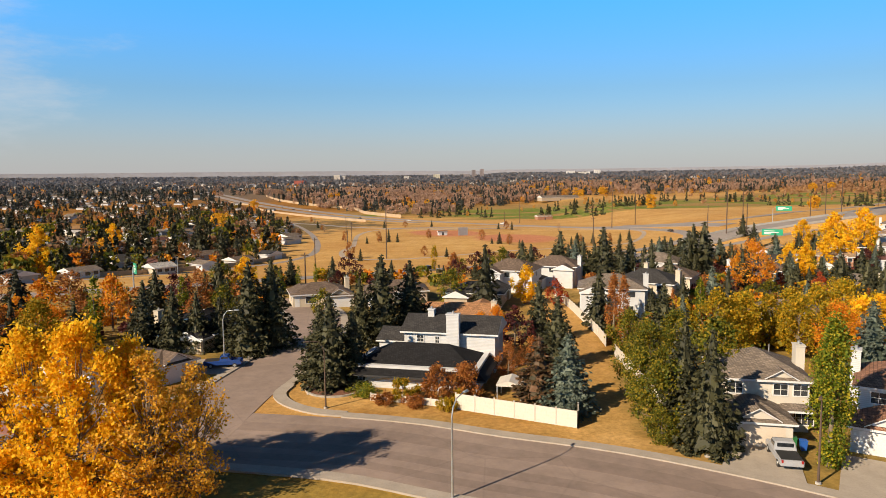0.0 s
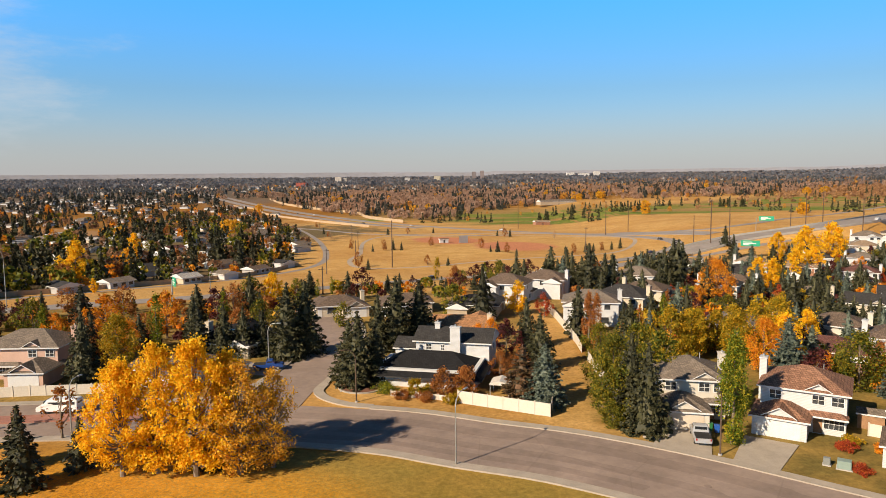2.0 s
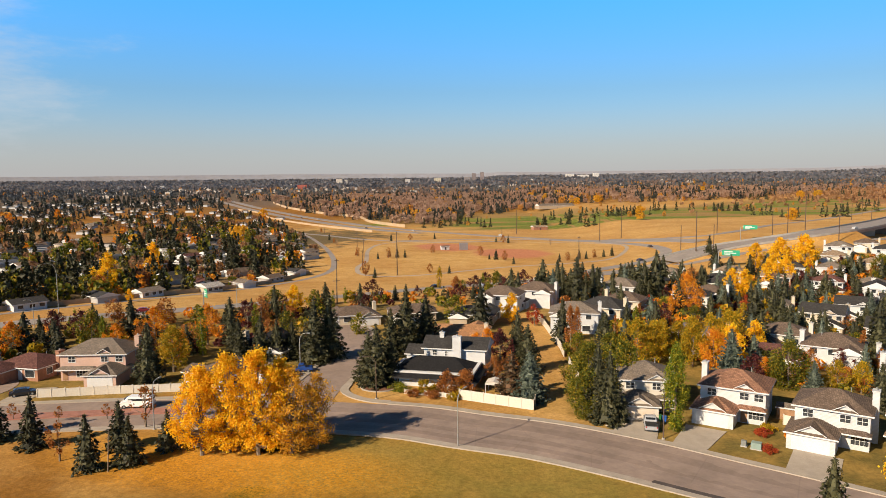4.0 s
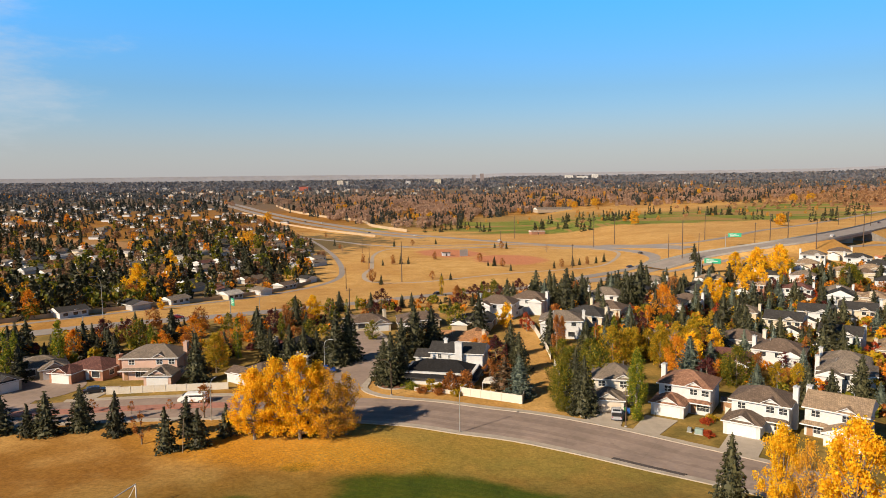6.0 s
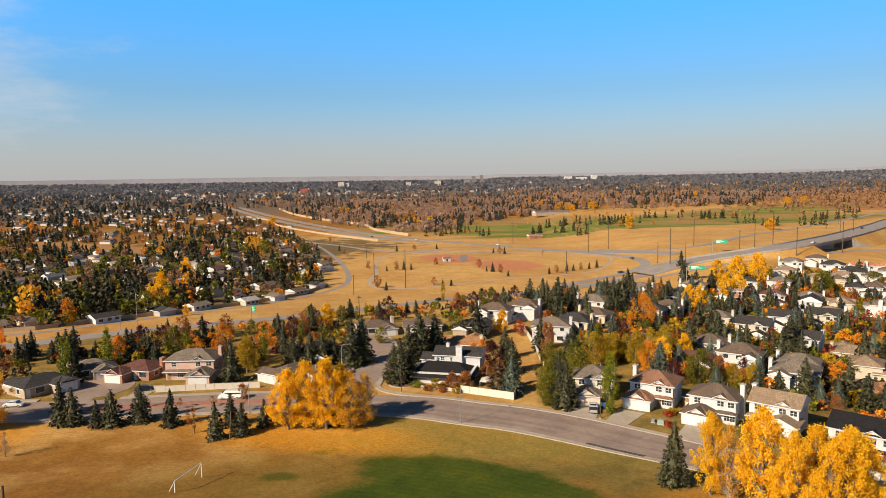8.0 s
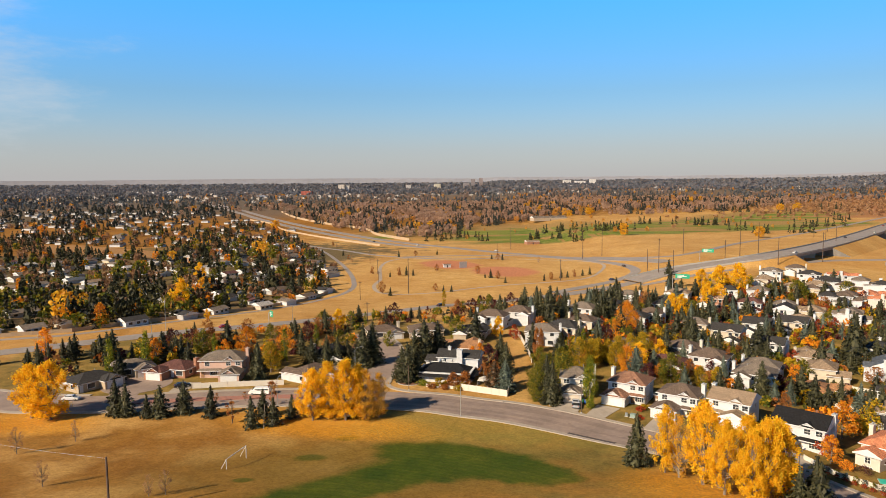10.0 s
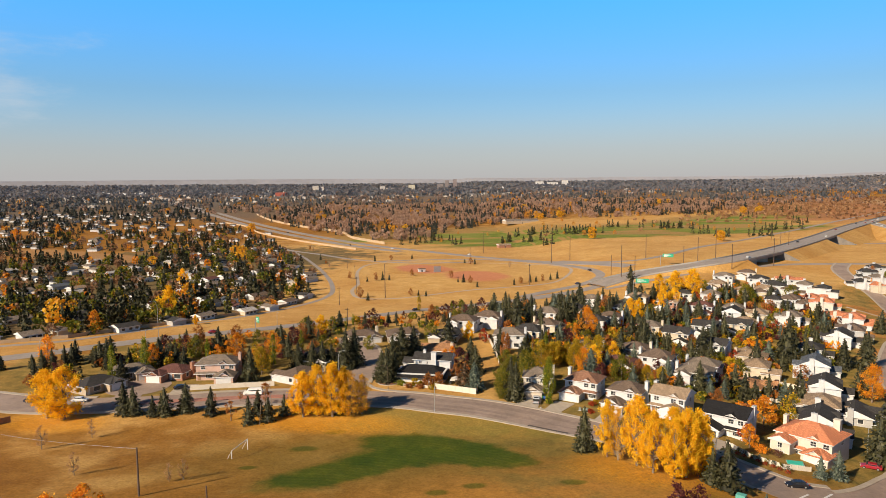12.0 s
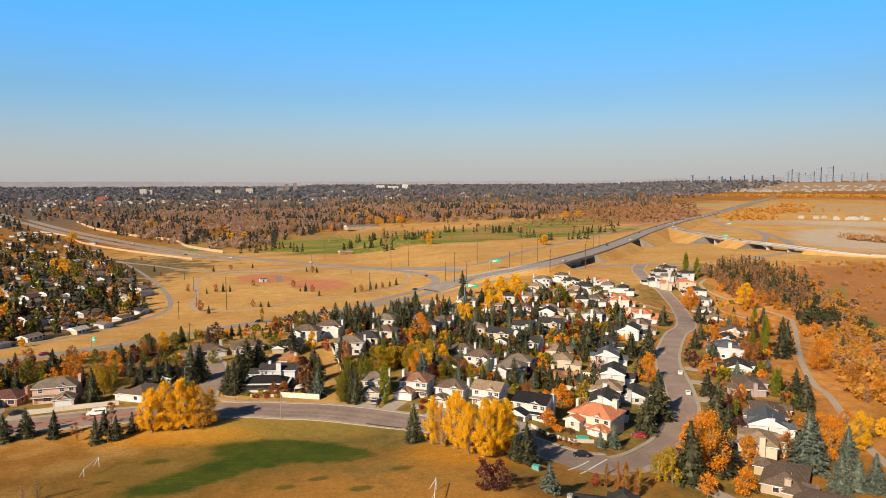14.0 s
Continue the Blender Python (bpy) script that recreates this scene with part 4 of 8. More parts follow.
for x, y, t, rf, wl_, st in ((310.9, 263.3, -105, "dark", "white", 2), (294.7, 240.3, -110, "terra", "cream", 2), (291.5, 222.0, -112, "dark", "white", 2), (283.1, 201.1, -118, "grey", "white", 2), (272.5, 180.8, -120, "tan", "grey", 1), (262.4, 155.8, -122, "tan", "cream", 1), (233.0, 98.7, -126, "brown", "pink", 1), (212.9, 77.0, -126, "dark", "grey", 1), (197.7, 55.0, -122, "bluegrey", "white", 2), (187.0, 32.5, -120, "dark", "white", 1)):
    house(x, y, t, f"{wl_} house with {rf} roof on the valley side", 12.5, 9.5, st, rf, wl_, random.choice((-1, 1)), "hip" if st > 1 else "gable", random.choice((0, 1)), 3.5, small=True)
for x, y, t, rf, wl_, st, w_ in ((173.5, 8.2, -118, "brown", "mauve", 1, 17), (159.8, -20.0, -122, "brown", "tan", 1, 16), (146.9, -35.2, -125, "bluegrey", "white", 2, 12), (133.9, -48.0, -128, "tan", "cream", 2, 12), (128.4, -66.1, -135, "brown", "tan", 1, 17), (124.8, -81.3, -140, "brown", "tan", 1, 14), (65.6, -88.0, 150, "dark", "grey", 1, 13)):
    house(x, y, t, f"wide {wl_} house with {rf} roof on the valley side", w_, 10, st, rf, wl_, random.choice((-1, 1)), "gable" if rf in ("bluegrey",) else "hip", 1, 3.0, small=True)
for x, y, t, rf, wl_, st in ((11.7, 110.3, 160, "brown", "white", 2), (23.5, 121.3, 160, "brown", "white", 2), (29.2, 80.0, 170, "grey", "white", 2), (38.2, 87.4, 150, "dark", "cream", 2), (52.8, 133.7, 150, "grey", "white", 2), (88.2, 200.0, 150, "grey", "white", 2), (116.5, 205.6, 150, "tan", "white", 2), (57.3, 67.4, -28, "grey", "stucco", 1), (65.0, 46.0, 150, "darkred", "brick", 1), (68, 150, 150, "dark", "white", 2), (100, 170, -30, "dark", "white", 2)):
    house(x, y, t, f"{wl_} house with {rf} roof behind the alley", 12, 9, st, rf, wl_, random.choice((-1, 1)), "hip", random.choice((-1, 1)), 3.0, small=True)


def row_house(x, y, turn, label, roof, wall):
    """A house in the back rows: main block, lower garage wing, chimney and a few windows."""
    ob = tagged(new("house"), label, "house", "houses of the quarter")
    ob.matrix_basis = pose(x, y, gz(x, y), 0, 0, turn)
    bm = bmesh.new()
    box(bm, -5.2, 5.2, -4.2, 4.2, -1, 4.6)
    box(bm, -5.6, 0.4, -8.2, -4.0, -1, 2.7)
    part("wall", bm, WALLS[wall], ob)
    roof_part(ob, ROOFS[roof], M_WHITE, -5.2, 5.2, -4.2, 4.2, 4.6, 0.44, 0.5, "hip", "x")
    roof_part(ob, ROOFS[roof], M_WHITE, -5.6, 0.4, -8.2, -2.0, 2.7, 0.42, 0.4, "gable", "y")
    garage_door(ob, -2.6, -8.21, 4.6)
    window(ob, 2.8, -4.2, 3.0, 1.5, 1.2, 0, False)
    window(ob, -2.2, 4.2, 3.0, 1.5, 1.2, 2, False)
    chimney(ob, 5.5, 0.6, 6.6, 0.9, 1.4, WALLS[wall])


for x, y, t, rf, wl_ in ((210, 149, 56, "terra", "stucco"), (160, 175, -32, "grey", "white"), (279, 241, -108, "terra", "cream"), (171, 224, -30, "tan", "cream"), (201, 252, -30, "brown", "cream"), (204, 217, -30, "dark", "white"), (159, 204, 150, "grey", "white"), (189, 190, 60, "dark", "white"), (200, 192, 60, "brown", "stucco"), (179, 208, 150, "tan", "cream"), (145, 209, 150, "dark", "white"), (106, 192, 150, "dark", "white"), (75, 62, -32, "brown", "stucco"), (96, 50, 150, "grey", "white"), (118, 56, 60, "tan", "cream"), (98, 120, -32, "grey", "cream"), (150, 138, -33, "tan", "white"), (152, 82, 58, "dark", "white"), (48, 105, 150, "brown", "cream"), (72, 118, 150, "dark", "white"), (84, 137, -30, "brown", "white"), (208, 210, 58, "brown", "white"), (222, 220, 58, "grey", "white"), (203, 221, 58, "dark", "white"), (197, 190, 58, "brown", "white"), (273, 247, -105, "dark", "white"), (292, 260, -105, "grey", "white"), (230, 214, 58, "dark", "white"), (188, 205, 58, "brown", "cream")):
    row_house(x, y, t, f"{wl_} house with {rf} roof in the back rows", rf, wl_)

# round the turning circle and the side street
house(-110.0, 24.6, 60, "dark-roofed bungalow on the turning circle", 12, 9, 1, "dark", "tan", 1, "hip", 0, 3, small=True)
house(-104.5, 39.5, 35, "tan house with a weathered grey roof", 11, 9, 1, "grey", "tan", 1, "hip", 0, 3, small=True)
house(-89.5, 38.5, -12, "brick house with a dark red tile roof", 11, 9, 1, "darkred", "brick", -1, "hip", 1, 4, small=True)
house(-74.4, 38.4, 4, "large pink stucco house with brown hip roofs", 13, 9, 2, "grey", "pink", 1, "hip", 1, 5.5)
house(-46.0, 34.0, 60, "white house with a brown shingle roof", 12, 9, 1, "brown", "white", 1, "hip", 0, 4, small=True)
steep = house(-43.5, 56.0, 165, "cream house with steep black roofs and a skylight", 13, 10, 1, "black", "cream", 1, "hip", 1, 4, small=True)
for wx, wd in ((-3.4, 5.6), (2.6, 4.6)):
    part("dormer_wall", block(wx - wd / 2, wx + wd / 2, 1.0, 7.4, -1.0, 2.9), WALLS["cream"], steep)
    roof_part(steep, ROOFS["black"], M_WHITE, wx - wd / 2, wx + wd / 2, -2.5, 7.4, 2.9, 0.75, 0.5, "hip", "y")
part("skylight", block(-0.5, 0.5, 3.0, 4.0, 4.0, 4.35), M_GLASS, steep)
house(-31.5, 92.0, 20, "tan house with a brown roof", 12, 9, 1, "brown", "cream", 1, "hip", 1, 3, small=True)
house(-15.0, 95.0, 10, "house with a grey-brown roof", 13, 9, 1, "brown", "tan", -1, "hip", 0, 3, small=True)
house(-0.5, 66.0, 172, "cream house with a cedar-brown roof and big chimney", 12, 9, 1, "orange", "cream", -1, "gable", -1, 3, small=True)
house(3.0, 92.0, 170, "house with a dark roof behind hedges", 12, 9, 1, "dark", "tan", -1, "hip", 0, 3, small=True)

# bungalows beyond the highway
for k, (x, y) in enumerate(((-190, 92), (-176, 98), (-168, 108), (-143, 116), (-128.5, 135), (-120, 152), (-116, 195), (-104, 172), (-97, 192), (-92, 216), (-87, 242), (-146, 231), (-157, 222), (-168, 205), (-145, 262), (-218, 285), (-207, 227), (-189, 163), (-205.6, 168), (-210, 142), (-226, 149), (-269, 362), (-317, 418), (-280, 416), (-145, 300), (-129, 291))):
    bungalow(x, y, 58 + (90 if k % 2 == 0 else 0) + random.uniform(-6, 6), "low white bungalow beside the frontage road" if k < 11 else "low bungalow among autumn trees", random.uniform(8.5, 12.5) if k > 10 else random.uniform(7, 10.5), random.uniform(6, 8), ("white", "grey", "brown", "dark", "dark", "grey", "darkred")[k % 7], ("white", "white", "cream", "white", "grey")[k % 5])
for k, (x, y) in enumerate(((-122, 340), (-106, 345), (-147, 382), (-172, 391), (-210, 459), (-275, 623), (-259, 522), (-239, 414), (-232, 360), (-227, 586), (-183, 516), (-147, 415), (-106, 299), (-400, 403), (-368, 383), (-320, 336), (-318, 298), (-284, 229), (-283, 310), (-243, 255), (-175, 320), (-195, 340), (-165, 450), (-190, 600), (-250, 680), (-290, 470), (-340, 470), (-310, 560))):
    bungalow(x, y, 62 + (90 if k % 3 == 0 else 0) + random.uniform(-6, 6), "small bungalow deep among trees", random.uniform(11, 14), 8.5, ("white", "grey", "brown", "grey", "dark", "white", "darkred")[k % 7], ("white", "white", "cream", "white", "grey")[k % 5])


# ---- trees ----
L_SPRUCE = foliage("needles_dark", (0.026, 0.027, 0.012), (0.053, 0.053, 0.022), (0.105, 0.100, 0.045), through_light=0.08, spread=0.45)
L_BLUE = foliage("needles_blue", (0.05, 0.068, 0.05), (0.095, 0.12, 0.09), (0.16, 0.185, 0.14), through_light=0.05, spread=0.3)
L_RUSTY = foliage("needles_rusty", (0.04, 0.035, 0.015), (0.11, 0.065, 0.03), (0.17, 0.085, 0.04), through_light=0.08)
L_YELLOW = foliage("leaves_yellow", (0.72, 0.33, 0.008), (0.92, 0.55, 0.014), (0.95, 0.66, 0.030), (0.84, 0.45, 0.010), through_light=0.48, spread=0.10)
L_THIN = foliage("leaves_thin_gold", (0.52, 0.27, 0.035), (0.74, 0.41, 0.045), (0.86, 0.50, 0.025), through_light=0.45, spread=0.1)
L_ORANGE = foliage("leaves_orange", (0.60, 0.17, 0.012), (0.82, 0.31, 0.018), (0.88, 0.44, 0.024), through_light=0.42)
L_RUST = foliage("leaves_rust", (0.24, 0.08, 0.022), (0.43, 0.15, 0.032), (0.52, 0.24, 0.055), through_light=0.4)
L_OLIVE = foliage("leaves_olive", (0.06, 0.085, 0.010), (0.15, 0.155, 0.014), (0.40, 0.28, 0.020), through_light=0.38)
L_GOLDGREEN = foliage("leaves_gold_green", (0.20, 0.18, 0.012), (0.44, 0.31, 0.016), (0.76, 0.41, 0.018), through_light=0.40)
L_GREEN = foliage("leaves_green", (0.065, 0.115, 0.010), (0.16, 0.20, 0.015), (0.46, 0.36, 0.022), through_light=0.38)
L_RED = foliage("leaves_red", (0.24, 0.025, 0.014), (0.45, 0.06, 0.022), (0.55, 0.16, 0.03), through_light=0.4)
L_MAROON = foliage("leaves_maroon", (0.05, 0.012, 0.014), (0.11, 0.025, 0.025), (0.16, 0.05, 0.035))
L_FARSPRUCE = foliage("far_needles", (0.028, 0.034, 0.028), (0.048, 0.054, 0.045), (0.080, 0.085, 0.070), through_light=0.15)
# next three: blue-grey distance haze mixed into the leaf colours
L_HAZEWOOD = foliage("haze_tinted_wood", (0.13, 0.145, 0.175), (0.18, 0.185, 0.205), (0.28, 0.235, 0.22), through_light=0.4)
L_MISTSPRUCE = foliage("haze_tinted_needles", (0.060, 0.068, 0.074), (0.085, 0.094, 0.100), (0.125, 0.13, 0.135), through_light=0.2)
L_MISTBARE = foliage("haze_tinted_twigs", (0.27, 0.19, 0.15), (0.38, 0.27, 0.21), (0.45, 0.33, 0.26), through_light=0.5)
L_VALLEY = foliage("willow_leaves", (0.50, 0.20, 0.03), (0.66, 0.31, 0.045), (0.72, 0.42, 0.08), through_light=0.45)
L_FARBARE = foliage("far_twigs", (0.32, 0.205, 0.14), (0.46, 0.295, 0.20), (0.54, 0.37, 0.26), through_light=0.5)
L_TWIGGY = foliage("thinning_leaves", (0.20, 0.10, 0.05), (0.34, 0.18, 0.09), (0.44, 0.25, 0.12), through_light=0.4)
L_DULLGOLD = foliage("far_gold_leaves", (0.42, 0.16, 0.03), (0.60, 0.28, 0.045), (0.66, 0.37, 0.06), through_light=0.42)
L_GOLD_FAR = foliage("cottonwood_leaves", (0.60, 0.26, 0.02), (0.80, 0.42, 0.025), (0.85, 0.52, 0.04), through_light=0.5)
L_BARE = foliage("bare_twigs", (0.30, 0.16, 0.075), (0.45, 0.25, 0.12), (0.56, 0.33, 0.16), through_light=0.35)


def cards(centres, size, rng, flat=0.0):
    """Leaf sprays: one small bent quad at each centre, turned at random."""
    n = len(centres)
    a = rng.normal(size=(n, 3))
    a /= np.linalg.norm(a, axis=1)[:, None]
    b = rng.normal(size=(n, 3))
    b[:, 2] *= 1 - flat
    b = np.cross(a, b)
    b /= np.linalg.norm(b, axis=1)[:, None] + 1e-9
    c = np.cross(a, b)
    s = (size * rng.uniform(0.6, 1.3, n))[:, None]
    v = np.stack([centres - a * s * 0.5, centres - b * s * 0.45 + c * s * 0.12, centres + a * s * 0.5, centres + b * s * 0.45 + c * s * 0.12], 1)
    return v.reshape(-1, 3)


def quad_mesh(name, v, material):
    n = len(v) // 4
    me = bpy.data.meshes.new(name)
    me.from_pydata(v.tolist(), [], np.arange(n * 4).reshape(-1, 4).tolist())
    me.materials.append(material)
    return me


def crown_points(rng, h, w, low, lumps, leaves, kind):
    """Leaf places: loose upright plumes of leaves spread through an uneven crown."""
    t = rng.uniform(0, 1, lumps)
    ang = rng.uniform(0, math.tau, lumps)
    z = low + (h - low) * t
    if kind == "round":
        prof = np.sin(np.pi * np.clip(0.15 + 0.85 * t, 0, 0.985)) ** 0.8
        lobe = 1 + 0.16 * np.sin(ang * 3 + rng.uniform(0, 6)) + 0.10 * np.sin(ang * 5 + t * 7)
        rad = w * prof * lobe * np.sqrt(rng.uniform(0.04, 1, lumps))
        size = w * (0.30 if lumps < 90 else 0.23) * rng.uniform(0.5, 1.3, lumps)
        tall = 1.15
    else:
        prof = np.clip(np.sin(np.pi * np.clip(t * 0.86 + 0.10, 0, 1)), 0.12, 1)
        rad = w * prof * np.sqrt(rng.uniform(0, 1, lumps))
        size = w * 0.42 * rng.uniform(0.6, 1.2, lumps)
        tall = 2.3
    c = np.stack([rad * np.cos(ang), rad * np.sin(ang), np.minimum(z, h - size * 0.5)], 1)
    who = rng.choice(lumps, leaves, p=size ** 2 / (size ** 2).sum())
    off = np.clip(rng.normal(0, 0.36, (leaves, 3)), -0.9, 0.9) * size[who][:, None]
    off[:, 2] *= tall
    p = c[who] + off
    p[:, 2] = np.maximum(p[:, 2], low * 0.5)
    return c, p


def limbs(h, low, targets, bark_r, rng, many):
    bm = bmesh.new()
    lean = rng.uniform(-0.03, 0.03, 2) * h
    spine = [(lean[0] * f * f, lean[1] * f * f, h * 0.8 * f - 0.3 * (f == 0)) for f in (0, 0.12, 0.3, 0.5, 0.75, 1.0)]
    tube(bm, spine, [bark_r * 1.35, bark_r, bark_r * 0.8, bark_r * 0.6, bark_r * 0.35, bark_r * 0.12], 7)
    for q in targets[rng.choice(len(targets), min(many, len(targets)), replace=False)]:
        f = float(np.clip((q[2] * 0.62 + rng.uniform(-0.05, 0.05) * h) / (0.8 * h), 0.12, 0.9))
        s = Vector((lean[0] * f * f, lean[1] * f * f, h * 0.8 * f))
        e = Vector(q.tolist())
        m = s.lerp(e, 0.5) + Vector((0, 0, -0.04 * h + rng.uniform(-0.02, 0.02) * h))
        r = bark_r * (1 - f) * 0.55 + 0.02
        tube(bm, [s, m, e], [r, r * 0.6, 0.015], 5, False)
    return bm


def broadleaf(name, h, w, material, bark, seed, lumps=46, leaves=1500, leaf=0.42, low=0.2, kind="round", twigs=14):
    rng = np.random.default_rng(seed)
    ob = new(name)
    c, p = crown_points(rng, h, w, h * low, lumps, leaves, kind)
    part("trunk", limbs(h, h * low, c, h * 0.018 + 0.03, rng, twigs if kind == "round" else 0), bark, ob)
    part("crown", quad_mesh("crown", cards(p, leaf, rng), material), None, ob)
    return ob


def conifer(name, h, w, material, seed, sprays=1000, leaf=0.8, tiers=22):
    """A spruce: whorls of drooping boughs, each clothed in narrow hanging sprays."""
    rng = np.random.default_rng(seed)
    ob = new(name)
    part("trunk", tube(bmesh.new(), [(0, 0, -0.3), (0, 0, h * 0.5), (0, 0, h * 0.98)], [h * 0.017, h * 0.011, 0.015], 7), M_BARK, ob)
    boughs = []
    for i in range(tiers):
        f = min(0.98, max(0.0, (i + rng.uniform(-0.7, 0.7)) / tiers))
        reach = w * (1 - f) ** 0.95 * rng.uniform(0.88, 1.08) * (0.88 + 0.12 * min(1, f / 0.10)) + 0.12
        n = int(8 - 4 * f)
        a0 = rng.uniform(0, math.tau)
        for k in range(n):
            boughs.append((h * (0.03 + 0.95 * f), a0 + k * math.tau / n + rng.uniform(-0.4, 0.4), reach * rng.uniform(0.82, 1.10), 0.30 - 0.50 * f + rng.uniform(-0.10, 0.10)))
    q = np.array(boughs)
    who = rng.choice(len(q), sprays, p=(q[:, 2] + 0.25) / (q[:, 2] + 0.25).sum())
    z, a, r, droop = q[who].T
    s = np.sqrt(rng.uniform(0.04, 1.05, sprays))
    d = np.stack([np.cos(a), np.sin(a), 0 * a], 1)
    side = np.stack([-np.sin(a), np.cos(a), 0 * a], 1)
    e = rng.uniform(-1, 1, sprays)
    lat = e * (0.10 + 0.24 * r * (1.1 - 0.75 * s))
    c = d * (r * s)[:, None] + side * lat[:, None]
    c[:, 2] = z - droop * r * s * s + 0.15 * r * s ** 3 - np.abs(lat) * 0.45 - rng.uniform(0, 0.10, sprays) * (0.4 + r)
    ax = d * 0.75 + side * (np.sign(e) * rng.uniform(0.1, 1.0, sprays))[:, None] + rng.normal(0, 0.22, (sprays, 3))
    ax[:, 2] -= rng.uniform(-0.15, 0.75, sprays)
    ax /= np.linalg.norm(ax, axis=1)[:, None]
    bx = np.cross(ax, rng.normal(0, 0.55, (sprays, 3)) + np.array([0, 0, 1.0]))
    bx /= np.linalg.norm(bx, axis=1)[:, None] + 1e-9
    size = (leaf * rng.uniform(0.6, 1.25, sprays) * (0.55 + 0.45 * np.minimum(1, r / (0.5 * w))))[:, None]
    dn = np.array([0, 0, -0.10])
    v = np.stack([c - ax * size * 0.5, c - bx * size * 0.31 + dn * size, c + ax * size * 0.55, c + bx * size * 0.31 + dn * size], 1).reshape(-1, 3)
    # the shaded inner boughs
    heart = []
    for i in range(9):
        z0, z1 = h * (0.06 + 0.095 * i), h * (0.06 + 0.095 * (i + 1.3))
        r0, r1 = 0.60 * w * (1 - (z0 / h)) ** 0.95, 0.44 * w * (1 - min(1, z1 / h)) ** 0.95
        turn = rng.uniform(0, 1)
        for k in range(9):
            a0, a1 = (k + turn) * math.tau / 9, (k + 1 + turn) * math.tau / 9
            j0, j1 = rng.uniform(0.85, 1.1, 2)
            heart += [(r0 * j0 * math.cos(a0), r0 * j0 * math.sin(a0), z0), (r0 * j1 * math.cos(a1), r0 * j1 * math.sin(a1), z0), (r1 * math.cos(a1), r1 * math.sin(a1), z1), (r1 * math.cos(a0), r1 * math.sin(a0), z1)]
    part("crown", quad_mesh("crown", np.concatenate([v, np.array(heart)]), material), None, ob)
    return ob


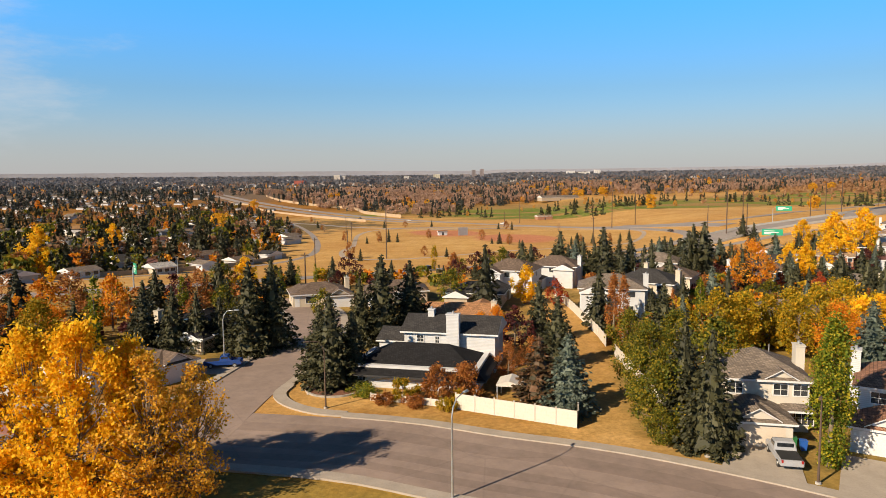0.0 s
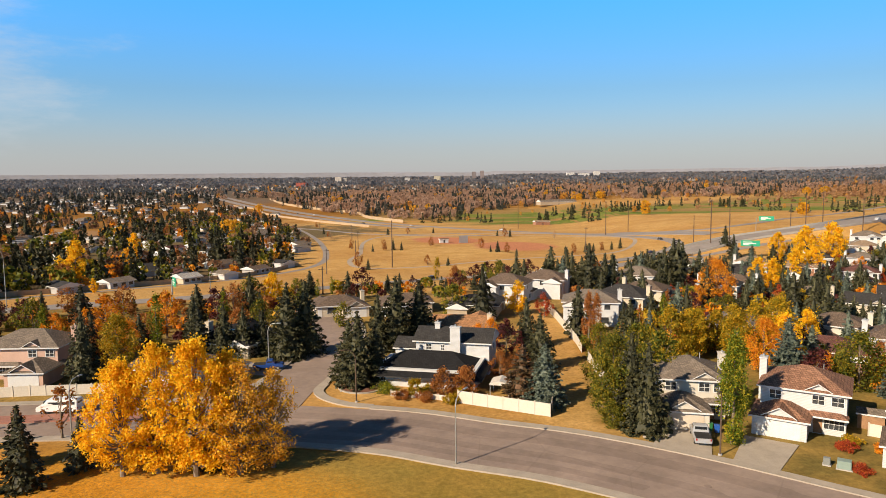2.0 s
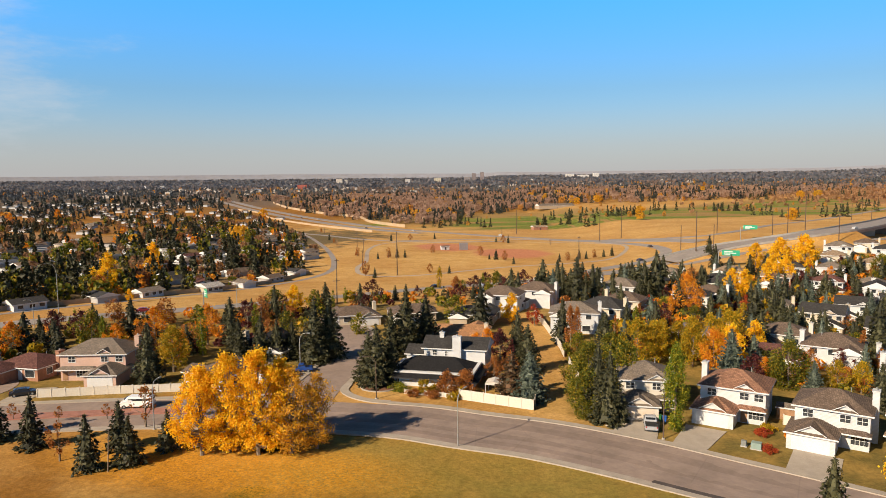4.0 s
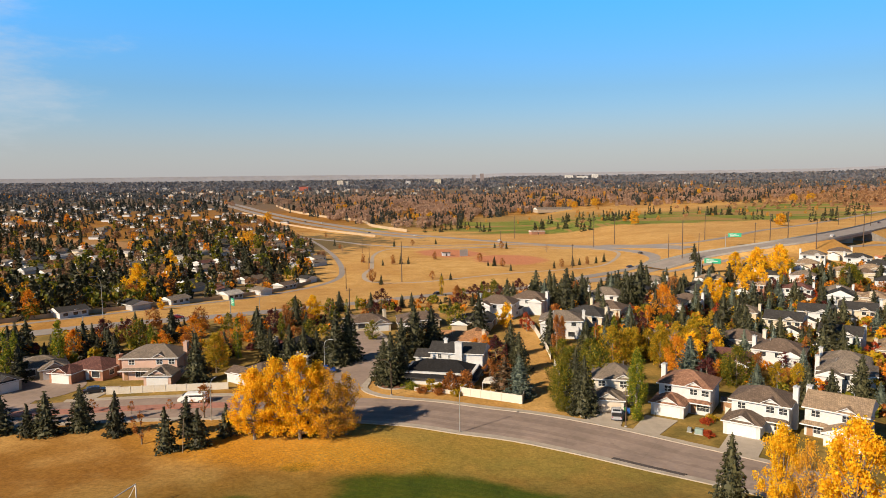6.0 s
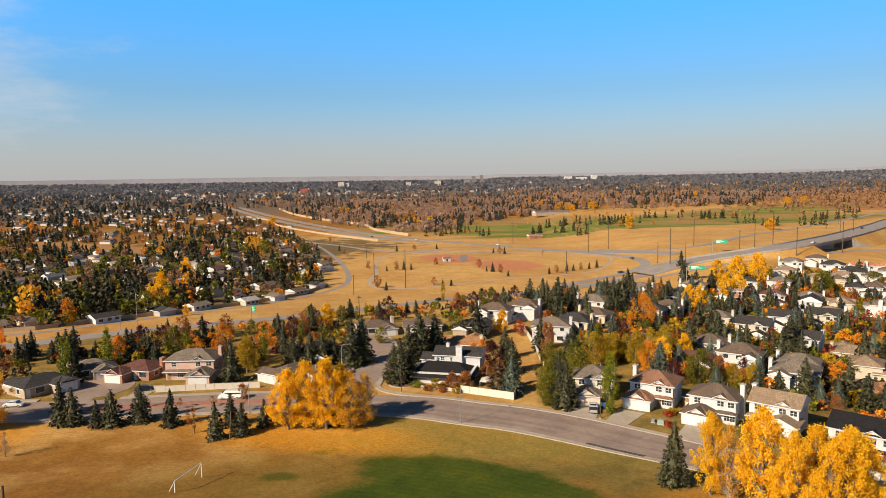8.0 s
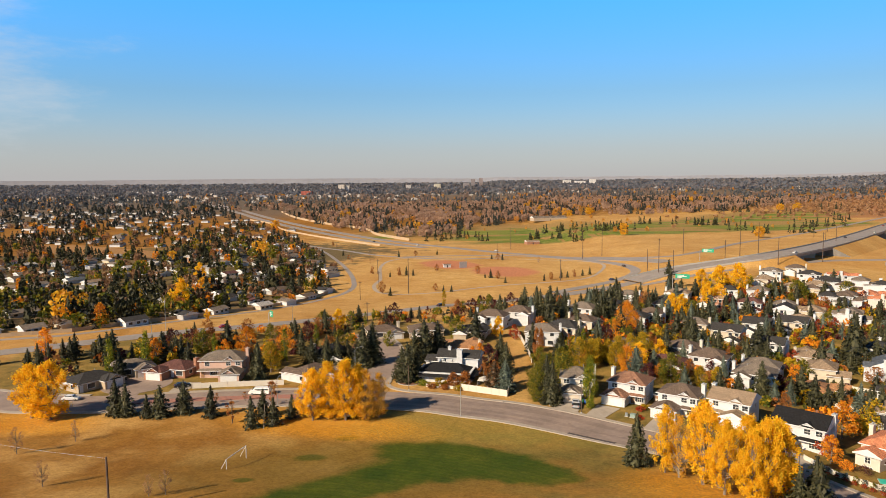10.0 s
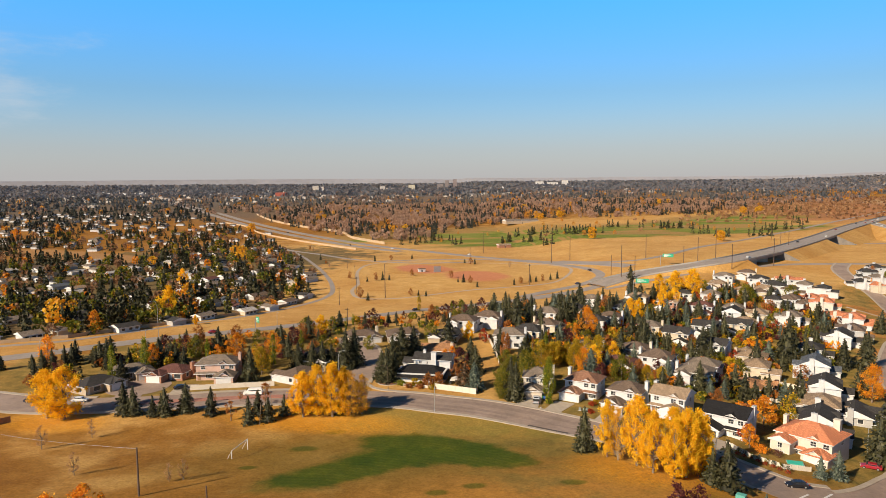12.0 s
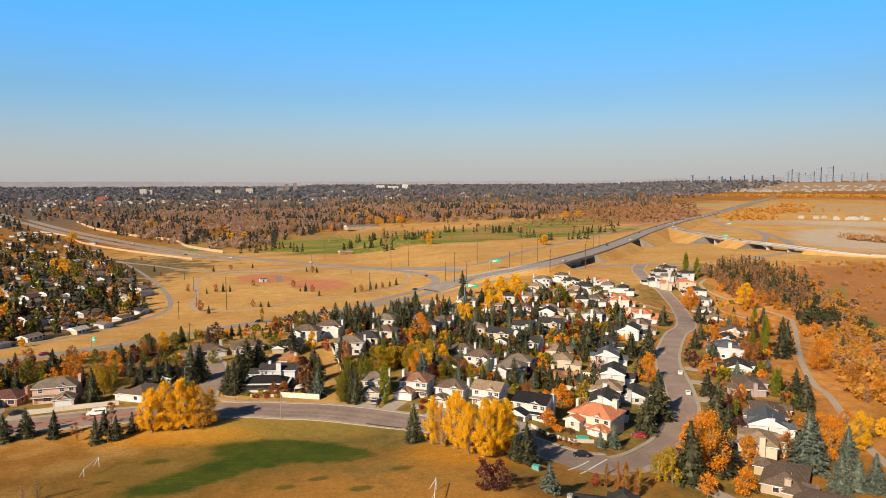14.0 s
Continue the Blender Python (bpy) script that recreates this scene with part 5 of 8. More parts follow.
# kind: builder arguments, label, height built, how many shapes
KINDS = {
    "spruce": (lambda s: conifer("spruce_tree", 11, 3.6, L_SPRUCE, s, 640, 1.0, 36), 11, 4, "tall dark green spruce with drooping boughs", "spruce"),
    "nearspruce": (lambda s: conifer("spruce_tree", 11, 3.7, L_SPRUCE, s, 3100, 0.54, 44), 11, 3, "tall dark green spruce with drooping boughs", "spruce"),
    "bluespruce": (lambda s: conifer("blue_spruce", 9, 3.0, L_BLUE, s, 950, 0.75, 34), 9, 2, "silvery blue spruce, dense to the ground", "spruce"),
    "rustspruce": (lambda s: conifer("spruce_tree", 9, 2.3, L_RUSTY, s, 3000, 0.45), 9, 1, "rust-brown spruce heavy with cones", "spruce"),
    "yellow": (lambda s: broadleaf("poplar_tree", 13, 3.9, L_YELLOW, M_PALEBARK, s, 70, 2800, 0.54, 0.10), 13, 3, "golden yellow autumn poplar with pale trunk", "tree"),
    "hero": (lambda s: broadleaf("poplar_tree", 13, 4.1, L_YELLOW, M_PALEBARK, s, 120, 11500, 0.27, 0.10, "round", 70), 13, 3, "golden yellow autumn poplar with forking pale limbs", "tree"),
    "thin": (lambda s: broadleaf("poplar_tree", 13, 4.2, L_THIN, M_PALEBARK, s, 120, 5600, 0.24, 0.10, "round", 120), 13, 2, "half-bare autumn poplar with pale twigs and thin tan-gold leaves", "tree"),
    "orange": (lambda s: broadleaf("maple_tree", 9, 3.3, L_ORANGE, M_BARK, s, 60, 1350, 0.46, 0.14), 9, 2, "bright orange autumn tree", "tree"),
    "rust": (lambda s: broadleaf("ash_tree", 7, 3.0, L_RUST, M_BARK, s, 50, 1050, 0.38, 0.12), 7, 2, "rust-brown autumn tree with thinning leaves", "tree"),
    "rustsmall": (lambda s: broadleaf("young_tree", 5, 1.6, L_RUST, M_BARK, s, 20, 420, 0.26, 0.25), 5, 2, "small reddish street tree, half bare", "tree"),
    "olive": (lambda s: broadleaf("elm_tree", 7, 3.3, L_OLIVE, M_BARK, s, 60, 1200, 0.44, 0.08), 7, 2, "olive green tree turning yellow", "tree"),
    "yellowgreen": (lambda s: broadleaf("ash_tree", 9, 3.3, L_GOLDGREEN, M_BARK, s, 60, 1200, 0.46, 0.12), 9, 2, "yellow-green ash tree in early autumn colour", "tree"),
    "redsmall": (lambda s: broadleaf("cherry_tree", 5, 2.2, L_RED, M_BARK, s, 26, 900, 0.30, 0.12), 5, 1, "deep red ornamental tree", "tree"),
    "maroon": (lambda s: broadleaf("plum_tree", 6, 2.8, L_MAROON, M_BARK, s, 30, 1200, 0.32, 0.1), 6, 1, "dark maroon plum tree", "tree"),
    "columnar": (lambda s: broadleaf("columnar_aspen", 12, 1.55, L_GREEN, M_PALEBARK, s, 70, 1300, 0.42, 0.05, "column"), 12, 2, "narrow upright aspen, green with yellow tips", "tree"),
    "columnar_orange": (lambda s: broadleaf("columnar_aspen", 9, 1.0, L_RUST, M_PALEBARK, s, 34, 1100, 0.32, 0.05, "column"), 9, 1, "narrow upright aspen turned rust orange", "tree"),
    "columnar_yellow": (lambda s: broadleaf("columnar_aspen", 9, 1.1, L_GOLDGREEN, M_PALEBARK, s, 34, 1100, 0.32, 0.05, "column"), 9, 1, "narrow upright aspen turned yellow green", "tree"),
    "near_bluespruce": (lambda s: conifer("blue_spruce", 9, 3.0, L_BLUE, s, 4400, 0.40, 46), 9, 1, "silvery blue spruce, dense to the ground", "spruce"),
    "near_olive": (lambda s: broadleaf("elm_tree", 7, 3.3, L_OLIVE, M_BARK, s, 80, 4200, 0.28, 0.04), 7, 2, "olive green tree turning yellow", "tree"),
    "near_yellowgreen": (lambda s: broadleaf("ash_tree", 9, 3.3, L_GOLDGREEN, M_BARK, s, 80, 4200, 0.31, 0.12), 9, 2, "yellow-green ash tree in early autumn colour", "tree"),
    "near_columnar": (lambda s: broadleaf("columnar_aspen", 12, 1.75, L_GREEN, M_BARK, s, 90, 8500, 0.22, 0.03, "column", 20), 12, 1, "narrow upright aspen, green with yellow tips", "tree"),
    "near_orange": (lambda s: broadleaf("maple_tree", 9, 3.3, L_ORANGE, M_BARK, s, 70, 5200, 0.23, 0.12), 9, 2, "bright orange autumn tree", "tree"),
    "near_rust": (lambda s: broadleaf("ash_tree", 7, 3.0, L_RUST, M_BARK, s, 60, 3600, 0.2, 0.08), 7, 1, "rust-brown autumn tree with thinning leaves", "tree"),
    "near_columnar_orange": (lambda s: broadleaf("columnar_aspen", 9, 1.1, L_RUST, M_PALEBARK, s, 60, 3200, 0.19, 0.04, "column"), 9, 1, "narrow upright aspen turned rust orange", "tree"),
    "bare": (lambda s: broadleaf("bare_tree", 8, 2.6, L_BARE, M_BARK, s, 40, 900, 0.22, 0.2, "round", 30), 8, 2, "leafless tree with fine brown twigs", "tree"),
}
MADE = {}


def tree(kind, x, y, h, wide=1.0):
    build, h0, shapes, label, cat = KINDS[kind]
    if kind == "spruce" and math.hypot(x, y + 40) < 106 and y > 0:
        kind = "nearspruce"
    if kind == "yellow" and h > 11 and y < 60:
        kind = "hero"
    if "near_" + kind in KINDS and (math.hypot(x, y + 40) < 110 and y > 0 or h > 10 and x > 60):
        kind = "near_" + kind
    made = MADE.setdefault(kind, [])
    s = h / h0
    build, h0, shapes, label, cat = KINDS[kind]
    s = h / h0
    if "spruce" in kind:
        wide *= random.uniform(0.8, 1.12)
    m = pose(x, y, gz(x, y) - 0.05, 0, 0, random.uniform(0, 360)) @ Matrix.Diagonal((s * wide, s * wide, s, 1))
    if len(made) < shapes:
        ob = tagged(build(len(MADE) * 10 + len(made)), label, cat, label.split(",")[0].split(" with")[0] + "s")
        ob.matrix_basis = m
        made.append(ob)
        return ob
    src = random.choice(made)
    keep = src.matrix_basis.copy()
    src.matrix_basis = Matrix()
    ob = copy_thing(src, m)
    src.matrix_basis = keep
    return ob


# the poplar clump beside the road
for x, y, h, wd in ((-37.0, -3.4, 13.0, 1.0), (-33.4, -2.4, 14.6, 1.0), (-28.8, -3.2, 15.2, 0.9), (-26.0, -0.6, 13.4, 0.85)):
    tree("hero", x, y, h, wd)
tree("thin", -24.0, -2.6, 12.8, 1.1)
tree("thin", -20.8, -0.8, 11.4, 1.0)
tree("nearspruce", -27.5, -0.6, 5.5, 1.2)
for x, y, h in ((-16, 52.7, 10.1), (-12.8, 55, 13), (-8.5, 58.5, 11.7), (4.5, 82, 12.3), (12.5, 54.8, 9.0), (13.6, 40.0, 9.0), (15.7, 132.7, 10.2), (17.7, 127.7, 9.5), (27.5, 143.5, 12.5), (34.4, 157.1, 11.8), (24.3, 10.5, 10.6), (24.1, 66, 10), (38.6, 136.8, 13.4), (43.6, 126.4, 10.9), (46.9, 117.9, 9.6), (76.7, 178.2, 14.6), (74.8, 161.2, 13.5), (70, 132.6, 8.6), (131.5, 275.8, 11.1), (107.2, 165.9, 7.4), (-85.9, -1, 8), (-89, -0.3, 9.1), (-80, -2, 5.7), (-76.8, -1.5, 7.7), (-71.8, 1.4, 7.9)):
    tree("spruce", x, y, h * 1.15)
for x, y, h in ((-63.6, -1.4, 7.7), (-50.7, -9.1, 7.4), (-50.2, -1.3, 6.8), (-45.9, -6.9, 6.5), (-42.7, -1.8, 5.7), (57.4, -55.9, 7.1), (61.3, -53.6, 8.9), (-105.5, 33.3, 8.2), (-137.7, 56.8, 6.5), (-135.4, 60, 7.7), (-146.1, 50.7, 4.7), (-142.5, 52.5, 3.8), (-61.9, 32, 11), (-44.2, 47.9, 9.5), (-40.9, 49.0, 8.6), (-38.0, 51.0, 7.5), (-49.5, 49.0, 8.5), (-32.3, 48.1, 12.8), (-29.6, 50.9, 13), (-101.6, 53.8, 9.4), (-86.1, 73.3, 9.3), (-64.1, 84.2, 7.9), (-60.6, 92.1, 6.3), (-57.5, 94.5, 6.2), (-55.1, 96.2, 9.1), (-156.1, 47.8, 6.2), (-128.9, 60, 4.8), (111.5, -25.1, 11.4)):
    tree("spruce", x, y, h * 1.15)
for x, y, h in ((122.3, -13.3, 15.5), (102.9, -62, 15.4), (116.3, -57, 12.5), (137.7, -23.6, 13.6), (59.8, -58, 8.8), (176.6, -17.5, 11.5), (237.3, 135.1, 10.8), (208.5, 125.5, 10.4), (119.1, 58.8, 12.9), (138.7, 74.1, 16.8), (154.3, 63.4, 11), (162.1, 61.5, 14), (80.7, 71.6, 8.8), (92.8, 84.7, 6.1), (122.7, 241.6, 10.8), (232.1, 57.3, 14.6), (282.1, 120, 10.2), (23.4, 15.7, 10.8), (108.9, 136.7, 11.9), (89.3, 98.5, 8.8), (88.8, 54.7, 4.7), (106.6, 78.5, 12), (90, 86.1, 5.5)):
    tree("spruce", x, y, h * 1.15)
for x, y, h in ((122.6, 211.3, 7.6), (39.6, 68.7, 5.7), (88.8, -39.5, 5.7), (93.3, -38.8, 7.6), (57.4, -78.7, 7.2), (140.8, -59.8, 17.5), (138.6, -73.2, 10.7), (142.9, -74.2, 9.5), (147.2, -75.3, 10.7), (189.1, 54.7, 8), (147.9, 177.8, 5.4), (86.3, 18.9, 6.5), (91.2, 20.2, 6.6)):
    tree("bluespruce", x, y, h)
tree("nearspruce", 35.6, -35.0, 11.5, 1.0)
tree("rustspruce", 9.3, 23.1, 8.8, 1.5)
tree("bluespruce", 12.4, 21.4, 9.4, 1.45)
tree("spruce", -16.2, 30.4, 12.6, 1.1)
tree("spruce", -18.2, 33.2, 10.5, 1.0)
tree("spruce", -13.6, 32.0, 10.0, 1.0)
for x, y, h in ((-11.2, 181.9, 9.6),):
    tree("columnar_yellow", x, y, h)
for x, y, h in ((3.2, 54.5, 5.0), (5.8, 56.5, 5.6), (64.3, 99.2, 12.2), (43.2, 53.6, 7.3), (111.9, -56.5, 17.2), (109.5, -51.9, 12.7), (102.4, -70.3, 6.2), (112.9, -70.5, 7.4), (91.7, -5.4, 8.9), (79.1, -24.7, 6), (140.6, 24.1, 12.2), (253.3, 57.3, 8.5), (300, 116.5, 7.7), (315.7, 190.7, 12.2), (268.6, 191.9, 14.9)):
    tree("orange", x, y, h)
for x, y, h in ((6.5, 35.1, 4.6), (9.8, 38.5, 4.6), (-68, 42.4, 8.9), (-100.3, 79.1, 5.5), (-132.5, 26.8, 4.2), (-65.3, 60, 6.4), (108.6, 96.7, 5.8), (105.1, 101.8, 5.9), (69.4, 38.1, 5.4)):
    tree("rust", x, y, h)
for x, y, h in ((13.1, 89.3, 8.4), (125.1, 184.6, 14.3), (131.7, 186.5, 12.7), (63.8, 51.4, 8.1), (-50.4, 100.7, 9.3), (140.8, 212.7, 16.7), (135.3, 224.8, 12.9), (150, 208.4, 18), (99, 157, 11.8), (166, -51.5, 11.7), (326.6, 209.7, 12.7)):
    tree("yellow", x, y, h)
for x, y, h in ((-2.7, 89.6, 7.4), (-27.1, 75.7, 5.5), (21.9, 15.9, 7.2), (21.4, 25.6, 6.2), (25.4, 36.8, 6.7), (24.8, 45.4, 6.8), (31.5, 45.4, 6.8), (20.2, 12.3, 3.6), (68.1, 45.8, 4.5), (60.9, 41.1, 4.4), (96.7, 63.6, 3.1)):
    tree("olive", x, y, h)
for x, y, h in ((19.2, 85.4, 5.8), (40.8, 52.5, 4.4), (74.1, -66.7, 3.4), (80.1, -20.6, 4.8), (79.2, 25.9, 3.3)):
    tree("redsmall", x, y, h)
for x, y, h in ((24.6, 55.9, 10.5), (25.9, 54.8, 10.4), (43.1, 68.7, 8.9), (36.4, 81.4, 4.6), (76.9, -66.9, 5.9), (78.6, -69.2, 7.4), (80.3, -70.3, 7.9), (82.3, -71.9, 7)):
    tree("columnar_orange", x, y, h)
for x, y, h in ((33.7, 7, 13), (41.6, 65.9, 8.7), (-107.9, 31.8, 12.1), (-101.4, 42.3, 11.9), (-59.7, 53.8, 10.9), (285.1, 148.6, 12.3), (226.2, 65, 14.9), (181.5, 5, 8.4), (184.7, 4.2, 8.4), (317.5, 273.6, 17.8), (322, 265.3, 15.8)):
    tree("columnar", x, y, h)
for x, y, h in ((43.9, 51.4, 8.2), (47.4, 51.4, 7.9), (50.4, 51.4, 8.9), (54.4, 51.3, 9.4), (58.4, 51.3, 10.2), (94.4, -61.4, 7.3), (97.6, -62.4, 7.9), (101.7, -0.9, 9.9), (73.8, 28, 5.8)):
    tree("yellowgreen", x, y, h)
for x, y, h in ((-56.6, -5.9, 5.6), (-59.1, 11.4, 2.8), (-50.5, 7.3, 6.8), (-66.6, 10, 2.8), (-74.9, 10.8, 3)):
    tree("rustsmall", x, y, h)
for x, y, h in ((8.4, 50.5, 6.4), (42.4, -79.7, 6.5), (45.1, -80.5, 6.3), (143, 139.9, 6.2), (175, 50.2, 5.9), (136.3, 181.3, 8.2)):
    tree("maroon", x, y, h)
for x, y, h, wd in ((39.9, -39.6, 13.0, 0.72), (44.6, -47.0, 15.4, 0.85), (49.6, -56.0, 12.5, 0.8), (52.8, -54.0, 14.4, 0.8), (56.2, -51.8, 13.6, 0.8), (59.0, -44.0, 13.0, 0.85), (52.5, -46.5, 13.2, 0.75), (-104.0, -4.0, 15.0, 1.15), (-109.5, -3.0, 14.0, 1.1)):
    tree("hero", x, y, h, wd)
tree("hero", 46.2, -53.0, 13.2, 0.7)
tree("thin", 41.6, -42.6, 12.0, 0.7)

# more trees
for x, y, h in ((160.6, 73.3, 9.4), (139.7, 29.6, 11.7), (175.8, 85.3, 9.1), (139.0, 78.7, 13.7), (243.1, 144.7, 11.0), (206.7, 87.7, 9.3), (192.5, 71.4, 10.3), (187.1, 49.4, 9.6), (154.2, 5.6, 10.3), (147.4, -11.9, 10.7), (138.9, -27.8, 9.4), (121.2, -50.4, 10.5), (271.3, 123.1, 15.9), (220.4, 47.2, 13.9), (356.1, 219.3, 15.9), (355.0, 194.8, 11.9), (318.0, 117.5, 9.0), (284.7, 79.1, 9.6), (185.9, -7.8, 9.0), (149.8, -50.7, 14.4), (184.8, -3.8, 11.4), (229.9, 21.9, 6.5), (-125.7, 258.4, 15.9), (-103.8, 229.8, 13.8), (-102.4, 243.3, 11.2), (-103.6, 86.0, 7.1), (-93.7, 70.7, 8.0), (-85.5, 80.4, 5.9), (-56.8, 101.4, 8.3), (-123.6, 51.8, 7.4), (-107.6, 68.6, 7.1), (-110.9, 66.4, 6.7), (-175.5, 123.1, 12.8), (-194.9, 173.8, 8.5), (-214.3, 249.2, 12.5), (-222.0, 249.6, 13.6), (-373.1, 481.8, 16.6), (-351.0, 478.8, 13.2), (-272.3, 468.0, 14.5), (-259.7, 489.0, 16.7), (85.1, 85.7, 10.9), (86.2, 76.7, 9.3), (96.3, 87.7, 7.8), (109.9, 84.7, 11.4), (147.5, 162.7, 9.7), (137.9, 163.2, 9.0), (79.6, 111.1, 7.9), (93.5, 121.6, 7.8), (41.5, 75.2, 8.5), (42.8, 110.4, 9.2), (35.4, 119.0, 14.6), (59.9, 130.4, 14.4), (64.0, 130.3, 16.8), (188.5, 194.6, 9.3), (208.3, 222.4, 10.2), (143.8, 114.5, 9.0),):
    tree("spruce", x, y, min(h, 17))
for x, y, h in ((99.8, -57.3, 7.8), (-97.3, 268.6, 10.2), (-93.6, 271.4, 8.7), (-300.6, 573.6, 12.5), (-288.3, 571.7, 10.9), (-193.2, 223.5, 5.9), (-235.2, 204.8, 6.4), (-60.4, 40.0, 9.5), (68.9, 27.1, 5.9), (36.9, 44.2, 9.8), (41.1, 46.0, 9.2), (48.3, 44.1, 8.8),):
    tree("yellowgreen", x, y, min(h, 17))
for x, y, h in ((130.5, -25.8, 5.9), (115.7, -49.3, 9.6), (265.3, 186.4, 14.3), (169.5, 31.2, 5.7), (292.4, 115.5, 7.1), (221.6, 26.1, 13.0), (265.7, 68.7, 7.7), (273.9, 53.2, 8.1), (150.3, -57.5, 13.1), (169.8, -32.6, 5.0), (177.4, -34.5, 6.0), (214.3, -11.1, 6.8), (-153.4, 109.5, 10.2), (-118.5, 311.8, 9.3), (-223.1, 233.6, 6.4), (-71.2, 49.2, 7.2), (-623.1, 800.2, 22.6), (-610.4, 887.0, 21.9), (65.8, 110.0, 8.8), (58.7, 96.2, 5.8), (50.2, 37.2, 9.4), (189.9, 211.5, 7.6),):
    tree("orange", x, y, min(h, 17))
for x, y, h in ((172.0, 40.2, 7.2), (194.8, 147.3, 5.4), (196.4, 139.6, 5.7), (170.6, 217.2, 5.5), (162.6, 158.1, 6.2),):
    tree("maroon", x, y, min(h, 17))
for x, y, h in ((312.6, 193.9, 18.0), (179.7, -45.9, 6.7), (-145.4, 170.6, 16.3), (-184.5, 293.2, 13.4), (-117.0, 132.5, 4.8), (102.5, 154.0, 12.2), (54.3, 38.9, 9.9), (131.4, 96.3, 3.9),):
    tree("yellow", x, y, min(h, 17))
for x, y, h in ((211.2, 54.6, 10.6), (219.4, 55.9, 10.0), (177.8, -2.1, 10.2), (-103.4, 45.9, 11.7), (-115.2, 46.0, 9.2),):
    tree("columnar", x, y, min(h, 17))
for x, y, h in ((139.9, -52.8, 8.0), (219.4, 7.9, 7.3), (-229.2, 434.1, 10.4), (-134.1, 231.5, 9.9), (-127.5, 244.6, 7.2), (-134.1, 177.6, 8.5), (-136.7, 148.8, 8.6), (-100.5, 91.5, 6.9), (-59.4, 70.1, 3.4), (92.6, 183.0, 9.3),):
    tree("rust", x, y, min(h, 17))
for x, y, h in ((151.5, -62.0, 12.8), (100.7, 193.8, 5.1), (171.5, 147.9, 8.0),):
    tree("bluespruce", x, y, min(h, 17))
for x, y, h in ((80.7, -59.4, 3.2), (36.3, 63.9, 7.0), (83.5, 45.1, 9.2), (83.3, 38.4, 7.0),):
    tree("columnar_orange", x, y, min(h, 17))
for x, y, h in ((83.7, -63.7, 5.8), (85.1, -67.9, 6.1),):
    tree("columnar_yellow", x, y, min(h, 17))
for x, y, h in ((303.9, 112.4, 8.8), (204.2, -15.9, 6.6), (-59.2, 65.5, 5.0),):
    tree("bare", x, y, min(h, 17))
for x, y, h in ((-174.9, 292.6, 9.2), (-178.8, 172.7, 5.9), (61.1, 29.3, 8.7), (105.4, 67.6, 4.0), (175.7, 195.5, 10.7), (202.5, 198.5, 9.2), (29.9, 25.1, 9.7),):
    tree("olive", x, y, min(h, 17))

# fill between the houses
HOUSES = [(o.matrix_basis.translation.x, o.matrix_basis.translation.y) for o in bpy.data.objects if o.name.split(".")[0] in ("house", "bungalow")]
# courts and drives that stay clear of trees
HOUSES += [(115, 45), (121, 66), (124, 90), (98, 41)]
TAKEN = [(o.matrix_basis.translation.x, o.matrix_basis.translation.y) for made in bpy.data.objects if "tree" in made.name or "spruce" in made.name or "aspen" in made.name for o in (made,)]
ROADS = []
for o in bpy.data.objects:
    if o.name.startswith(("road_", "overpass", "driveway")) and o.data:
        ROADS += [(v.co.x, v.co.y) for v in o.data.vertices][::3]
ROAD_CELLS = {(int(x // 6), int(y // 6)) for x, y in ROADS}


def free(x, y, house_gap=7.0, tree_gap=2.6):
    if any((int(x // 6) + i, int(y // 6) + j) in ROAD_CELLS for i in (0, 1, -1) for j in (0, 1, -1)):
        return False
    return all(math.hypot(x - a, y - b) > house_gap for a, b in HOUSES) and all(math.hypot(x - a, y - b) > tree_gap for a, b in TAKEN)


def inside(x, y, poly):
    odd = False
    for (ax, ay), (bx, by) in zip(poly, poly[1:] + poly[:1]):
        if (ay > y) != (by > y) and x < (bx - ax) * (y - ay) / (by - ay) + ax:
            odd = not odd
    return odd


def fill(poly, count, kinds, lo, hi, house_gap=7.0, tree_gap=3.0):
    px, py = [p[0] for p in poly], [p[1] for p in poly]
    for _ in range(count * 25):
        if count <= 0:
            break
        x, y = random.uniform(min(px), max(px)), random.uniform(min(py), max(py))
        if inside(x, y, poly) and free(x, y, house_gap, tree_gap):
            tree(random.choice(kinds), x, y, random.uniform(lo, hi), random.uniform(0.85, 1.15))
            TAKEN.append((x, y))
            count -= 1


for x, y, h in ((-59, -78, 6.5), (-62, -84, 7), (-55, -84, 6)):
    tree("orange", x, y, h, 1.1)
for x, y, h in ((-75, -52, 5), (-53, -57, 4), (-50.5, -56, 4.6), (-88, -20, 5), (-95, -30, 6)):
    tree("bare", x, y, h, 0.8)
fill([(30, 55), (60, 20), (100, -5), (118, 20), (170, 95), (205, 150), (215, 225), (150, 230), (90, 190), (30, 120)], 160, ["spruce", "spruce", "spruce", "bluespruce"], 6.5, 11.5, 6.0, 2.6)
fill([(30, 55), (60, 20), (100, -5), (118, 20), (170, 95), (205, 150), (215, 225), (150, 230), (90, 190), (30, 120)], 110, ["rust", "maroon", "maroon", "redsmall", "columnar_orange", "olive", "orange", "rust", "yellowgreen"], 3.5, 6.8, 6.4, 2.4)
fill([(128, -60), (165, -20), (200, 30), (260, 110), (315, 200), (320, 280), (285, 280), (275, 190), (215, 100), (165, 20), (118, -40)], 60, ["spruce", "bluespruce", "orange", "columnar", "rust", "maroon", "spruce", "spruce"], 4, 9, 7.0, 2.8)
